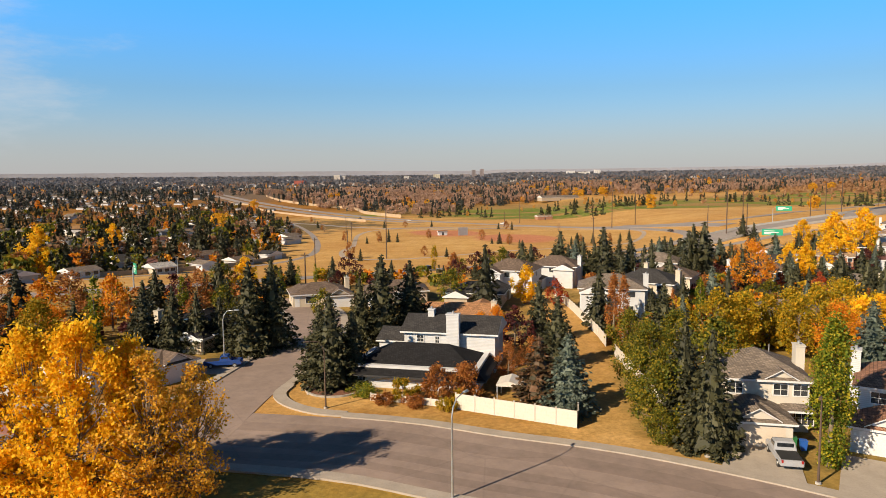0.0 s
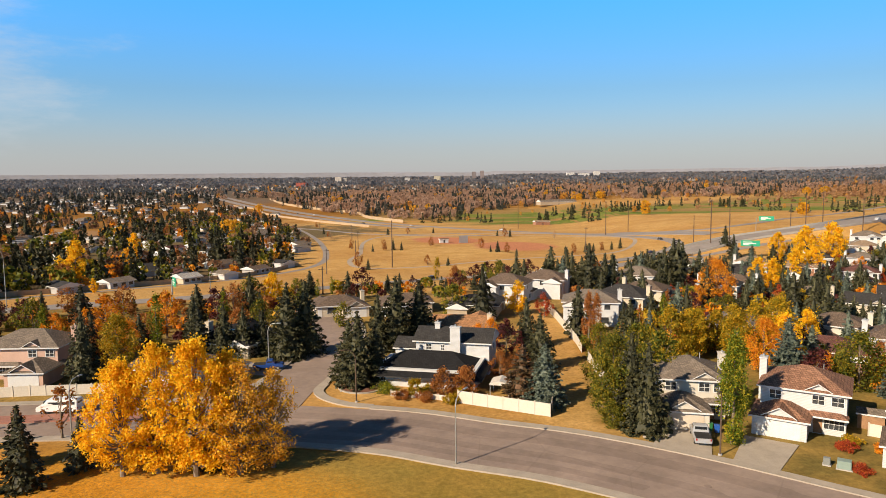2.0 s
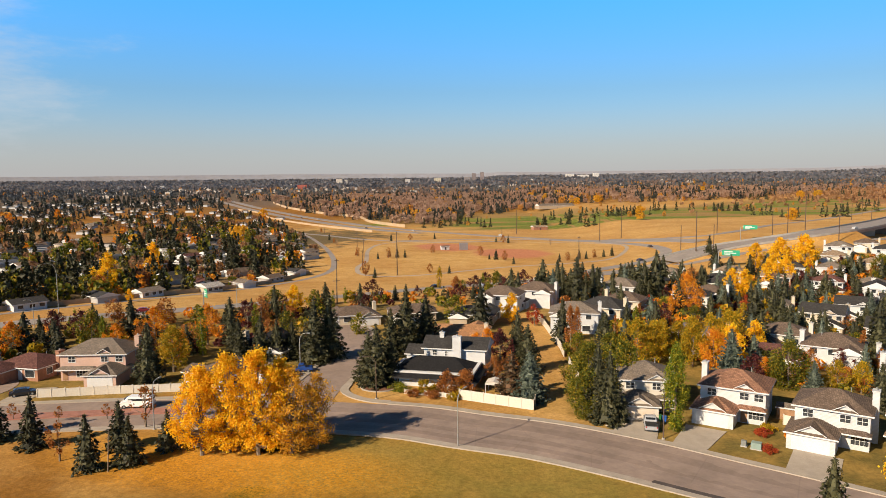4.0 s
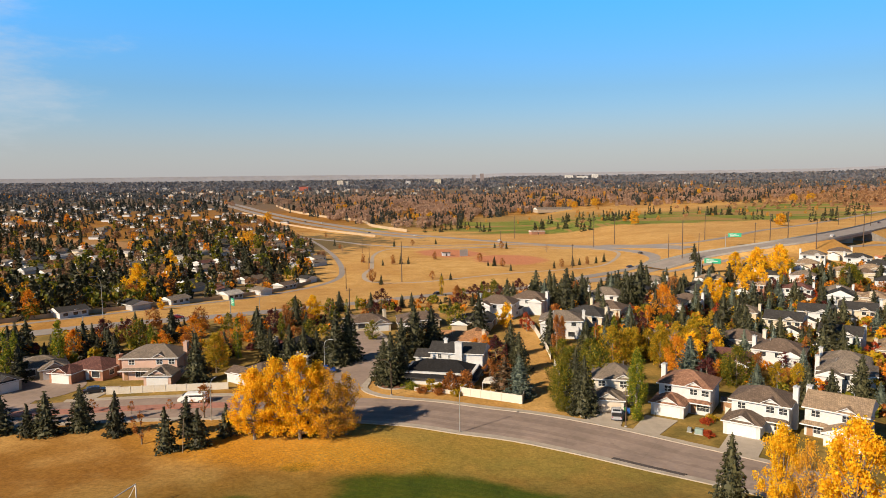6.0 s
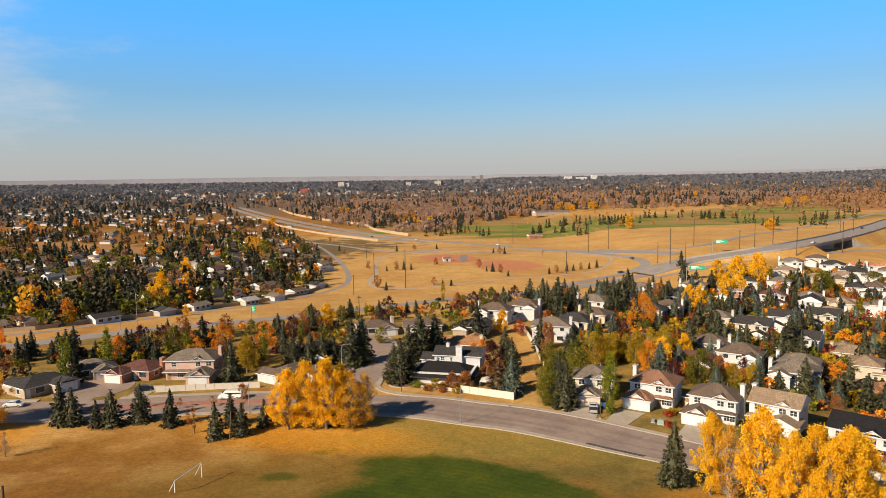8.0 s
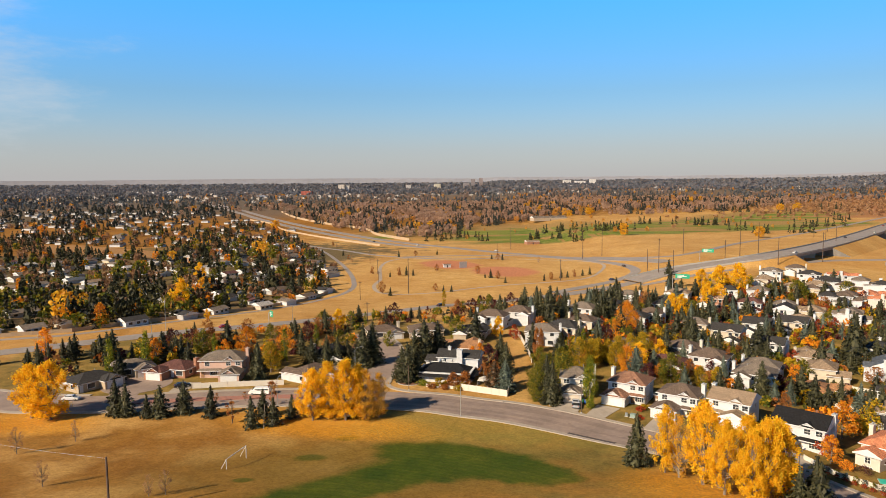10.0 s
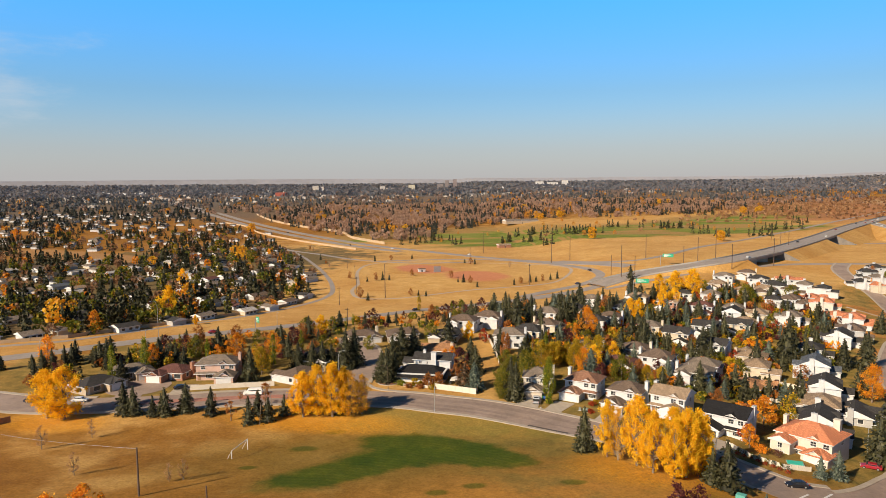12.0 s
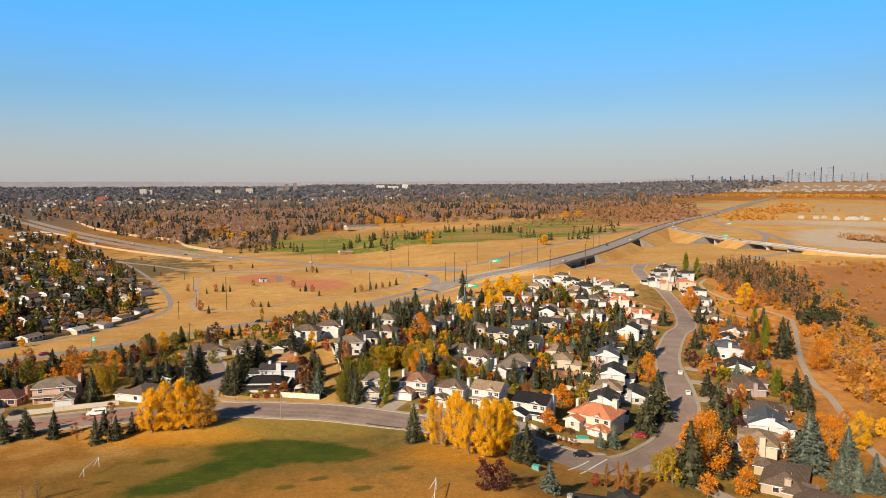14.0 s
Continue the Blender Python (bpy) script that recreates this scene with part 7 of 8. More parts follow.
for i, (x, y, h, w, mt, lb) in enumerate(((-8.6, 24.0, 1.3, 1.3, L_RUST, "clipped brown shrub in front of the low fence"), (-5.0, 23.2, 1.3, 1.5, L_RUST, "clipped brown shrub in front of the low fence"), (-1.2, 21.8, 1.3, 1.3, L_GOLDGREEN, "yellowing shrub in front of the low fence"), (-6.6, 25.6, 2.4, 1.7, L_GOLDGREEN, "golden yellow shrub by the white wall"), (-2.4, 25.2, 4.2, 2.6, L_RUST, "rust-red shrub tree beside the white wall"), (1.0, 25.8, 4.2, 2.5, L_RUST, "rust-red shrub tree beside the white wall"), (0.3, 24.0, 1.7, 1.3, L_GOLDGREEN, "green and yellow shrub at the gate"), (-11.5, 27.5, 1.2, 2.2, L_GREEN, "low green juniper under the spruces"), (46.2, 5.0, 1.1, 1.2, L_RED, "red shrub on the lawn"), (50.0, 4.6, 1.0, 1.0, L_ORANGE, "orange shrub beside the house"), (47.8, 6.8, 1.1, 1.2, L_GOLDGREEN, "garden shrub beside the house"), (44.2, -1.5, 1.1, 1.3, L_RED, "red shrub beside the boulders"))):
    shrub(x, y, h, w, mt, lb, 70 + i)


# ---- lamps, poles, signs, goals ----
def street_lamp(x, y, turn, h=8.4, arm=2.2, label="tall galvanised street lamp with a curved arm", material=None):
    ob = tagged(new("street_lamp"), label, "street lamp", "street lamps")
    ob.matrix_basis = pose(x, y, gz(x, y), 0, 0, turn)
    mat = material or M_STEEL
    part("base", tube(bmesh.new(), [(0, 0, -0.1), (0, 0, 0.18)], [0.26, 0.24], 10), M_CONC, ob)
    pts = [(0, 0, 0.1), (0, 0, h * 0.5), (0, 0, h * 0.82), (arm * 0.10, 0, h * 0.91), (arm * 0.35, 0, h * 0.98), (arm * 0.75, 0, h), (arm, 0, h)]
    part("pole", tube(bmesh.new(), pts, [0.11, 0.09, 0.07, 0.06, 0.05, 0.05, 0.05], 8), mat, ob)
    head = bmesh.new()
    box(head, arm - 0.15, arm + 0.55, -0.14, 0.14, h - 0.09, h + 0.08)
    bmesh.ops.bevel(head, geom=head.edges[:], offset=0.05, segments=1, affect="EDGES")
    part("lamp_head", head, mat, ob)
    return ob


def utility_pole(x, y, h, label, cross=True, lean=0.0, turn=0.0, slim=1.0, material=None):
    ob = tagged(new("utility_pole"), label, "pole", "poles along the highway")
    ob.matrix_basis = pose(x, y, gz(x, y), 0, lean, turn)
    part("post", tube(bmesh.new(), [(0, 0, -0.5), (0, 0, h)], [(0.17 + h * 0.006) * slim, (0.13 + h * 0.003) * slim], 8), material or M_POLE, ob)
    if cross:
        part("crossarm", block(-1.2, 1.2, -0.07, 0.07, h - 0.9, h - 0.74), M_POLE, ob)
        for q in (-1.05, 0.0, 1.05):
            part("insulator", tube(bmesh.new(), [(q, 0, h - 0.76), (q, 0, h - 0.5)], [0.06, 0.04], 6), M_CONC, ob)


street_lamp(0, 0, 62)
for x, y, t in ((-15.2, 22.4, 205), (30.9, 3.4, 240), (-33.8, 41, 0), (-48.8, 6.6, 80), (113, -18, -40), (140, 12, -30), (62, -46, 40), (-120, 85, 240), (-150, 62, 60), (-74, 118, -60)):
    street_lamp(x, y, t, 8.0, 1.8, "slim street lamp beside the road", M_POLE if x in (-15.2, 30.9) else None)
for k, (x, y, h) in enumerate(((47, 574, 24), (101, 428, 25), (120, 440, 23), (126, 308, 16.2), (128, 287, 25.3), (174, 384, 20.2), (137, 285, 16.4), (181, 313, 16.3), (199, 333, 20.6), (228, 371, 25), (206, 287, 19.6), (386, 604, 17), (344, 497, 16), (250, 317, 20.9), (311, 416, 19.8), (29, 494, 12), (64, 294, 14.7), (-60, 212, 11), (-56, 262, 11), (-66, 330, 11), (-82, 400, 11), (-35, 240, 22), (-43, 127, 8.5), (450, 700, 18), (520, 790, 18))):
    utility_pole(x, y, h, "tall brown timber pole beside the highway", k % 3 == 1 or h == 11, 0, 30)
street_lamp(-119, 95, 240, 17, 3.0, "very tall street lamp beside the highway")
utility_pole(-55, -66, 9.5, "timber pole on the playing field", False)
utility_pole(-47.6, -9.6, 6.0, "thin pale leaning timber pole by the spruces", False, 4, 0.0, 0.4, M_PALEBARK)
utility_pole(-40, -72, 4.0, "timber pole on the playing field", False)


def gantry_sign(x, y, turn, w=7.0, h=7.5):
    ob = tagged(new("highway_sign"), "green overhead highway sign on a steel post", "road sign", "highway signs")
    ob.matrix_basis = pose(x, y, gz(x, y), 0, 0, turn)
    part("post", tube(bmesh.new(), [(-w / 2 - 1.5, 0, -0.4), (-w / 2 - 1.5, 0, h), (-w / 2 + 1, 0, h + 0.7), (w / 2, 0, h + 0.7)], [0.2, 0.17, 0.14, 0.1], 8), M_STEEL, ob)
    board = part("board", block(-w / 2, w / 2, -0.2, -0.1, h - 1.3, h + 1.3, 0.03), M_SIGN, ob)
    for i, (a, b, z) in enumerate(((-0.38, 0.1, 0.55), (-0.38, 0.3, -0.1), (-0.38, -0.05, -0.7))):
        part("lettering_bar", block(w * a, w * b, -0.215, -0.198, h + z - 0.17, h + z + 0.17), M_WHITE, board)


gantry_sign(-80, 108, -52, 3.4, 6.0)
gantry_sign(128, 236, -25, 8)
gantry_sign(175, 330, -25, 8)
gantry_sign(560, 560, -25, 9, 9)
gantry_sign(740, 800, -25, 9, 9)


def goal(x, y, turn):
    ob = tagged(new("goal"), "white steel goal frame on the playing field", "goal", "goals on the field")
    ob.matrix_basis = pose(x, y, gz(x, y), 0, 0, turn)
    for nm, pts in (("post", [(-3.7, 0, -0.2), (-3.7, 0, 2.44)]), ("post", [(3.7, 0, -0.2), (3.7, 0, 2.44)]), ("crossbar", [(-3.75, 0, 2.44), (3.75, 0, 2.44)])):
        part(nm, tube(bmesh.new(), pts, [0.08] * 2, 8), M_WHITE, ob)
    for q in (-3.7, 3.7):
        part("brace", tube(bmesh.new(), [(q, 0, 2.4), (q, 1.4, 0)], [0.04, 0.04], 6), M_WHITE, ob)


goal(-45.0, -36.0, 78)
goal(31.5, -80.5, 75)


# ---- vehicles ----
def car(x, y, turn, paint, label, kind="car", l=4.6, w=1.85, h=1.45, z=0.06):
    ob = tagged(new(kind), label, {"pickup_truck": "pickup truck", "delivery_van": "van", "box_truck": "truck"}.get(kind, "car"), "parked vehicles")
    ob.matrix_basis = pose(x, y, gz(x, y) + z, 0, 0, turn)
    m = plain("paint_" + label.split()[0], paint, 0.25, 0.04)
    b = bmesh.new()
    # side profile, front at +x, drawn out across the width
    if kind == "delivery_van":
        prof = [(-l / 2, 0.35), (-l / 2, h * 0.93), (-l / 2 + 0.25, h), (l * 0.22, h), (l * 0.33, h * 0.62), (l * 0.47, h * 0.52), (l / 2, h * 0.4), (l / 2, 0.35)]
    elif kind == "pickup_truck":
        prof = [(-l / 2, 0.42), (-l / 2, 1.0), (-l * 0.08, 1.02), (-l * 0.05, h), (l * 0.14, h), (l * 0.24, 1.08), (l * 0.47, 1.0), (l / 2, 0.75), (l / 2, 0.42)]
    elif kind == "box_truck":
        prof = [(-l / 2, 0.5), (-l / 2, h), (l * 0.24, h), (l * 0.24, h * 0.8), (l * 0.38, h * 0.78), (l * 0.46, h * 0.5), (l / 2, h * 0.42), (l / 2, 0.5)]
    else:
        prof = [(-l / 2, 0.3), (-l / 2, 0.8), (-l * 0.38, 0.92), (-l * 0.25, h), (l * 0.10, h), (l * 0.26, 0.93), (l * 0.46, 0.8), (l / 2, 0.62), (l / 2, 0.3)]
    sides = [[b.verts.new((px, s * w / 2 * (0.86 if pz > h * 0.8 and kind != "box_truck" else 1), pz)) for px, pz in prof] for s in (-1, 1)]
    b.faces.new(sides[0])
    b.faces.new(sides[1][::-1])
    for i in range(len(prof)):
        j = (i + 1) % len(prof)
        b.faces.new((sides[0][i], sides[1][i], sides[1][j], sides[0][j]))
    bmesh.ops.recalc_face_normals(b, faces=b.faces[:])
    bmesh.ops.bevel(b, geom=b.edges[:], offset=0.06, segments=2, affect="EDGES")
    body = part("body", b, m, ob)
    zc = {"delivery_van": h * 0.74, "pickup_truck": h * 0.82, "box_truck": h * 0.62}.get(kind, h * 0.8)
    x0, x1 = {"delivery_van": (-l * 0.44, l * 0.2), "pickup_truck": (-l * 0.03, l * 0.15), "box_truck": (l * 0.28, l * 0.38)}.get(kind, (-l * 0.27, l * 0.14))
    for s in (-1, 1):
        part("side_window", block(x0, x1, s * w * 0.455 - 0.03, s * w * 0.455 + 0.05, zc - 0.2, zc + 0.18, 0.02), M_GLASS, ob)
    xw = {"delivery_van": (l * 0.245, l * 0.31, 0.80), "pickup_truck": (l * 0.16, l * 0.21, 0.84), "box_truck": (l * 0.385, l * 0.43, 0.66)}.get(kind, (l * 0.13, l * 0.21, 0.82))
    part("windscreen", block(xw[0], xw[1] + 0.06, -w * 0.4, w * 0.4, h * xw[2] - 0.2, h * xw[2] + 0.15, 0.03), M_GLASS, ob)
    part("rear_window", block(-l / 2 - 0.01, -l / 2 + 0.06, -w * 0.36, w * 0.36, zc - 0.15, zc + 0.15) if kind == "delivery_van" else block(-l * 0.07 if kind == "pickup_truck" else -l * 0.34, -l * 0.03 if kind == "pickup_truck" else -l * 0.27, -w * 0.36, w * 0.36, h * 0.74, h * 0.93), M_GLASS, ob)
    if kind == "pickup_truck":
        part("load_bed", block(-l * 0.47, -l * 0.09, -w * 0.45, w * 0.45, 0.9, 1.06), M_RUBBER, ob)
    for px in (-l * 0.31, l * 0.32):
        for s in (-1, 1):
            wh = part("wheel", tube(bmesh.new(), [(px, s * (w / 2 - 0.2), 0.34), (px, s * (w / 2 + 0.02), 0.34)], [0.34, 0.34], 16), M_RUBBER, ob)
            part("rim", tube(bmesh.new(), [(px, s * (w / 2 + 0.0), 0.34), (px, s * (w / 2 + 0.035), 0.34)], [0.2, 0.18], 12), M_STEEL, wh)
    for s in (-1, 1):
        part("headlight", block(l / 2 - 0.1, l / 2 + 0.02, s * w * 0.36 - 0.15, s * w * 0.36 + 0.15, 0.62, 0.78, 0.02), M_WHITE, ob)
        part("tail_light", block(-l / 2 - 0.02, -l / 2 + 0.08, s * w * 0.42 - 0.08, s * w * 0.42 + 0.08, 0.75, 1.0), plain("lens_red", (0.35, 0.02, 0.015), 0.3), ob)
    return ob


car(-57.0, 17.4, 184, (0.78, 0.78, 0.77), "white passenger van on the street", "delivery_van", 5.8, 2.0, 2.1)
car(30.2, 8.2, 80, (0.34, 0.35, 0.37), "silver pickup truck parked on the driveway", "pickup_truck", 5.4, 1.95, 1.8, 0.12)
car(-33.5, 39.8, 10, (0.02, 0.06, 0.24), "blue pickup truck on the side street", "pickup_truck", 5.2, 1.9, 1.7, 0.12)
car(79.6, -46.8, 175, (0.015, 0.015, 0.018), "black estate car waiting at the crossing")
car(-82.0, 24.0, 30, (0.02, 0.02, 0.022), "black car on the drive by the pink house")
car(107.4, -28.4, 150, (0.28, 0.02, 0.03), "red car parked beside the kerb")
car(148.5, 9, 60, (0.6, 0.6, 0.6), "white car parked on the crescent")
car(161, 34, 60, (0.62, 0.62, 0.62), "pale car parked on the crescent")
car(121, 68, 60, (0.65, 0.65, 0.66), "white camper parked in the close", "delivery_van", 5.8, 2.0, 2.3)
car(128, 66, 100, (0.10, 0.10, 0.11), "dark car parked in the close")
car(-122, 11.5, 10, (0.05, 0.06, 0.08), "dark pickup truck on the street", "pickup_truck", 5.3)
car(-108, 11.6, 5, (0.6, 0.6, 0.6), "white car on the street")
for i, (fx, col, lb) in enumerate(((0.06, (0.5, 0.5, 0.5), "silver"), (0.13, (0.03, 0.03, 0.04), "black"), (0.17, (0.6, 0.6, 0.6), "white"), (0.22, (0.25, 0.03, 0.03), "red"), (0.34, (0.6, 0.6, 0.6), "white"), (0.40, (0.04, 0.05, 0.1), "navy"), (0.46, (0.5, 0.5, 0.5), "silver"), (0.55, (0.6, 0.6, 0.6), "white"), (0.62, (0.05, 0.05, 0.05), "black"), (0.7, (0.6, 0.6, 0.6), "white"))):
    p, q = OVER[int(fx * len(OVER))], OVER[int(fx * len(OVER)) + 1]
    ob = car(p.x + 3 * (-1) ** i, p.y - 3 * (-1) ** i, math.degrees(math.atan2(q.y - p.y, q.x - p.x)), col, lb + " car on the overpass")
    ob.location.z = p.z + 0.03
for x, y, t, col, lb in ((-100, 108, 35, (0.3, 0.03, 0.03), "red"), (-13, 183, 48, (0.03, 0.03, 0.04), "black"), (33, 217, 40, (0.6, 0.6, 0.6), "white"), (98, 290, 30, (0.05, 0.06, 0.1), "navy"), (119, 350, 100, (0.05, 0.05, 0.05), "black"), (-120, 690, 130, (0.05, 0.05, 0.06), "dark"), (-218, 874, 128, (0.6, 0.6, 0.6), "white"), (-250, 905, 125, (0.05, 0.05, 0.05), "black"), (-60, 634, 140, (0.5, 0.5, 0.5), "silver"), (30, 545, 135, (0.6, 0.6, 0.6), "white"), (-280, 955, 125, (0.25, 0.2, 0.15), "brown")):
    car(x, y, t, col, lb + " car on the highway", z=0.16)


def far_car(p, q, side, paint, label):
    """A small distant car: rounded body and a dark glass cabin."""
    ob = tagged(new("car"), label, "car", "traffic on the highway")
    d = (q - p).normalized()
    at = p + Vector((d.y, -d.x, 0)) * side
    ob.matrix_basis = pose(at.x, at.y, p.z + 0.05, 0, 0, math.degrees(math.atan2(d.y, d.x)))
    part("body", block(-2.3, 2.3, -0.92, 0.92, 0.25, 0.9, 0.15), paint, ob)
    part("cabin", block(-1.4, 0.8, -0.8, 0.8, 0.85, 1.45, 0.2), M_GLASS, ob)
    part("roof", block(-1.1, 0.5, -0.7, 0.7, 1.44, 1.5, 0.02), paint, ob)


CAR_PAINTS = [plain("far_paint_" + n_, c_, 0.3, 0.05) for n_, c_ in (("white", (0.65, 0.65, 0.65)), ("black", (0.03, 0.03, 0.035)), ("silver", (0.45, 0.45, 0.47)), ("red", (0.3, 0.04, 0.03)))]
for line, f0, f1, k in ((OVER, 0.28, 0.62, 20), (OVER2, 0.05, 0.92, 12)):
    for i in range(k):
        j = int((f0 + (f1 - f0) * (i + random.uniform(0.1, 0.9)) / k) * (len(line) - 2))
        c = random.randrange(4)
        far_car(line[j], line[j + 1], random.choice((-4.5, -1.8, 1.8, 4.5)) if line is OVER else random.choice((-2, 2)), CAR_PAINTS[c], ("white", "black", "silver", "red")[c] + " car in distant highway traffic")


# ---- park buildings, skyline ----
def hut(x, y, w, d, h, wall, roof, label):
    ob = tagged(new("park_building"), label, "building")
    ob.matrix_basis = pose(x, y, gz(x, y), 0, 0, 15)
    part("wall", block(-w / 2, w / 2, -d / 2, d / 2, -0.5, h), wall, ob)
    roof_part(ob, roof, M_WHITE, -w / 2, w / 2, -d / 2, d / 2, h, 0.3, 0.4, "gable", "x")
    part("door", block(-0.6, 0.6, -d / 2 - 0.05, -d / 2 + 0.02, 0, 2.1), M_DARK, ob)


hut(-16, 372, 5.5, 3.5, 2.4, WALLS["white"], ROOFS["brown"], "small white shed beside the ball diamond")
hut(77, 650, 16, 9, 3.6, WALLS["brick"], ROOFS["tan"], "low brick washroom building by the golf course")
hut(137, 1003, 60, 20, 5, WALLS["tan"], ROOFS["grey"], "long low clubhouse at the golf course")
stop = tagged(new("backstop"), "pale ball-field backstop screen", "backstop")
stop.matrix_basis = pose(-3, 368, gz(-3, 368), 0, 0, 20)
for q in (-3, -1, 1, 3):
    part("post", tube(bmesh.new(), [(q, 0, -0.3), (q, 0, 5)], [0.08, 0.08], 6), M_STEEL, stop)
part("screen", block(-3, 3, -0.03, 0.03, 0.1, 4.9), M_STEEL, stop)
for k, (x, y) in enumerate(((-51, 240), (-45, 231), (-55, 315), (-49, 320), (-44, 323), (-39, 322), (-19, 249), (-9, 246), (-14, 247), (-23, 346), (13, 309), (17, 308), (22, 302), (26, 284), (22, 442), (27, 431), (31, 430), (53, 294), (58, 297), (66, 306), (71, 310), (76, 312), (83, 319), (89, 324))):
    tree("spruce" if k % 3 else "rust", x, y, random.uniform(4, 8), 0.75)
for x, y in ((-161, 635), (-151, 606), (-122, 492), (-108, 444), (-100, 415), (-65, 470), (-50, 480), (-30, 500), (8, 330), (-70, 330), (60, 400)):
    tree(random.choice(("spruce", "rust", "bare")), x, y, random.uniform(4, 7), 0.8)


def tower(x, y, w, d, h, floors, col, label, turn=0.0, sunk=8.0):
    """A far tower: a core with rows of proud floor bands and window strips between piers."""
    ob = tagged(new("tower_block"), label, "tower", "towers on the skyline")
    ob.matrix_basis = pose(x, y, gz(x, y) - sunk, 0, 0, turn)
    m = plain("tower_" + label.split()[0], col, 0.8, 0.08, 0.05, 0.4)
    # glazing at 0.75 of the wall tint: distance haze put into its colour
    part("core", block(-w / 2, w / 2, -d / 2, d / 2, 0, h), plain("tower_glazing_" + label.split()[0], tuple(v * 0.75 for v in col), 0.3, 0.08, 0.05, 0.4), ob)
    fh = h / floors
    vs = [z for i in range(floors + 1) for z in (max(0, fh * i - fh * 0.22), fh * i + fh * 0.22)]
    for span, dist, face in ((w, d, 0), (d, w, 1), (w, d, 2), (d, w, 3)):
        us = [q for i in range(4) for q in (-span / 2 + span * i / 3 - span * 0.05, -span / 2 + span * i / 3 + span * 0.05)]
        part("facade", lattice(us, vs, lambda i, j: i % 2 == 0 or j % 2 == 0, -dist / 2 - 0.6, -dist / 2 + 0.1), m, ob).matrix_basis = pose(0, 0, 0, 0, 0, face * 90)
    part("roof_slab", block(-w / 2, w / 2, -d / 2, d / 2, h, h + 1.2), m, ob)


for x, y, w, h, fl, col, lb in ((-600, 3020, 42, 55, 12, (0.5, 0.45, 0.40), "pale apartment tower on the skyline"), (-575, 3030, 30, 48, 11, (0.5, 0.46, 0.42), "pale apartment tower on the skyline"), (-299, 3170, 34, 44, 12, (0.48, 0.46, 0.44), "grey apartment tower on the skyline"), (-262, 3180, 60, 28, 8, (0.50, 0.44, 0.38), "tan office block on the skyline"), (-160, 3260, 46, 50, 13, (0.50, 0.46, 0.36), "yellowish apartment tower on the skyline"), (20, 3480, 30, 80, 20, (0.22, 0.19, 0.19), "dark apartment tower on the skyline"), (62, 3480, 30, 88, 22, (0.24, 0.20, 0.20), "dark apartment tower on the skyline"), (-16, 3380, 44, 50, 12, (0.26, 0.23, 0.23), "dark office block on the skyline"), (520, 3500, 60, 46, 12, (0.6, 0.58, 0.56), "white apartment tower on the skyline"), (590, 3500, 80, 38, 10, (0.6, 0.58, 0.56), "white apartment block on the skyline"), (660, 3520, 46, 52, 13, (0.6, 0.58, 0.56), "white apartment tower on the skyline"), (-640, 2500, 60, 34, 8, (0.36, 0.10, 0.07), "red brick tower block"), (-750, 2250, 70, 22, 5, (0.22, 0.25, 0.30), "blue-grey office block on the skyline")):
    tower(x, y, w * 0.62, w * 0.36, h * 0.62, fl, col, lb)
rng = np.random.default_rng(21)
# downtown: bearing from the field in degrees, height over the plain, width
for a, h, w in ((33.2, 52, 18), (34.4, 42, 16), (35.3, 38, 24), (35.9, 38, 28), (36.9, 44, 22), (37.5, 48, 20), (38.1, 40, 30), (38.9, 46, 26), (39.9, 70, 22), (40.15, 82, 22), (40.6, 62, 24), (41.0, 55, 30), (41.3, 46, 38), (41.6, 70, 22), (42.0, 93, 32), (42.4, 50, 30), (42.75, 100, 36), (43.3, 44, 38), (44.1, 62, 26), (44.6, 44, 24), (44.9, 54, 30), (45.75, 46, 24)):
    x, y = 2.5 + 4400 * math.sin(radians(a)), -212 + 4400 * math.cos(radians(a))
    # blue-grey wall colour carries the haze over the city
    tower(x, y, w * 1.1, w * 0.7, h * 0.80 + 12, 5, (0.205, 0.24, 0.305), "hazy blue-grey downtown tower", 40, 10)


def warehouses(name, count, spots_, size, col, label, seed):
    """Low flat-roofed sheds with parapets, spread round the given places."""
    rg = np.random.default_rng(seed)
    bm = bmesh.new()
    for i in range(count):
        cx, cy, rx, ry, t = spots_[i % len(spots_)]
        u, v = rg.normal(0, 0.5, 2)
        c, s = math.cos(radians(t)), math.sin(radians(t))
        x, y = cx + u * rx * c - v * ry * s, cy + u * rx * s + v * ry * c
        w, d, h, z = size * rg.uniform(0.4, 1.3), size * rg.uniform(0.3, 0.7), rg.uniform(3, 6.5), gz(x, y)
        box(bm, x - w, x + w, y - d, y + d, z - 3, z + h)
        box(bm, x - w * 0.3, x + w * 0.2, y - d * 0.4, y + d * 0.4, z + h, z + h + 1.6)
    tagged(new(name, put_mesh(name, bm, plain("walls_" + name, col, 0.8, 0.25, 0.01, 0.1))), label, "buildings", kind="stuff")


warehouses("far_warehouses", 260, ((1859, 2388, 420, 70, -50), (2250, 2250, 520, 110, -48), (2600, 2500, 700, 160, -45), (1805, 2797, 360, 80, -40), (2900, 2100, 420, 160, -45)), 7, (0.32, 0.31, 0.30), "low pale warehouses on the plain", 31)
warehouses("far_mall_sheds", 46, ((-900, 2600, 330, 40, 8), (-1250, 2650, 300, 60, 0), (-300, 3000, 700, 60, 0), (600, 3100, 500, 60, 0)), 13, (0.62, 0.62, 0.62), "large pale flat-roofed halls on the plain", 37)
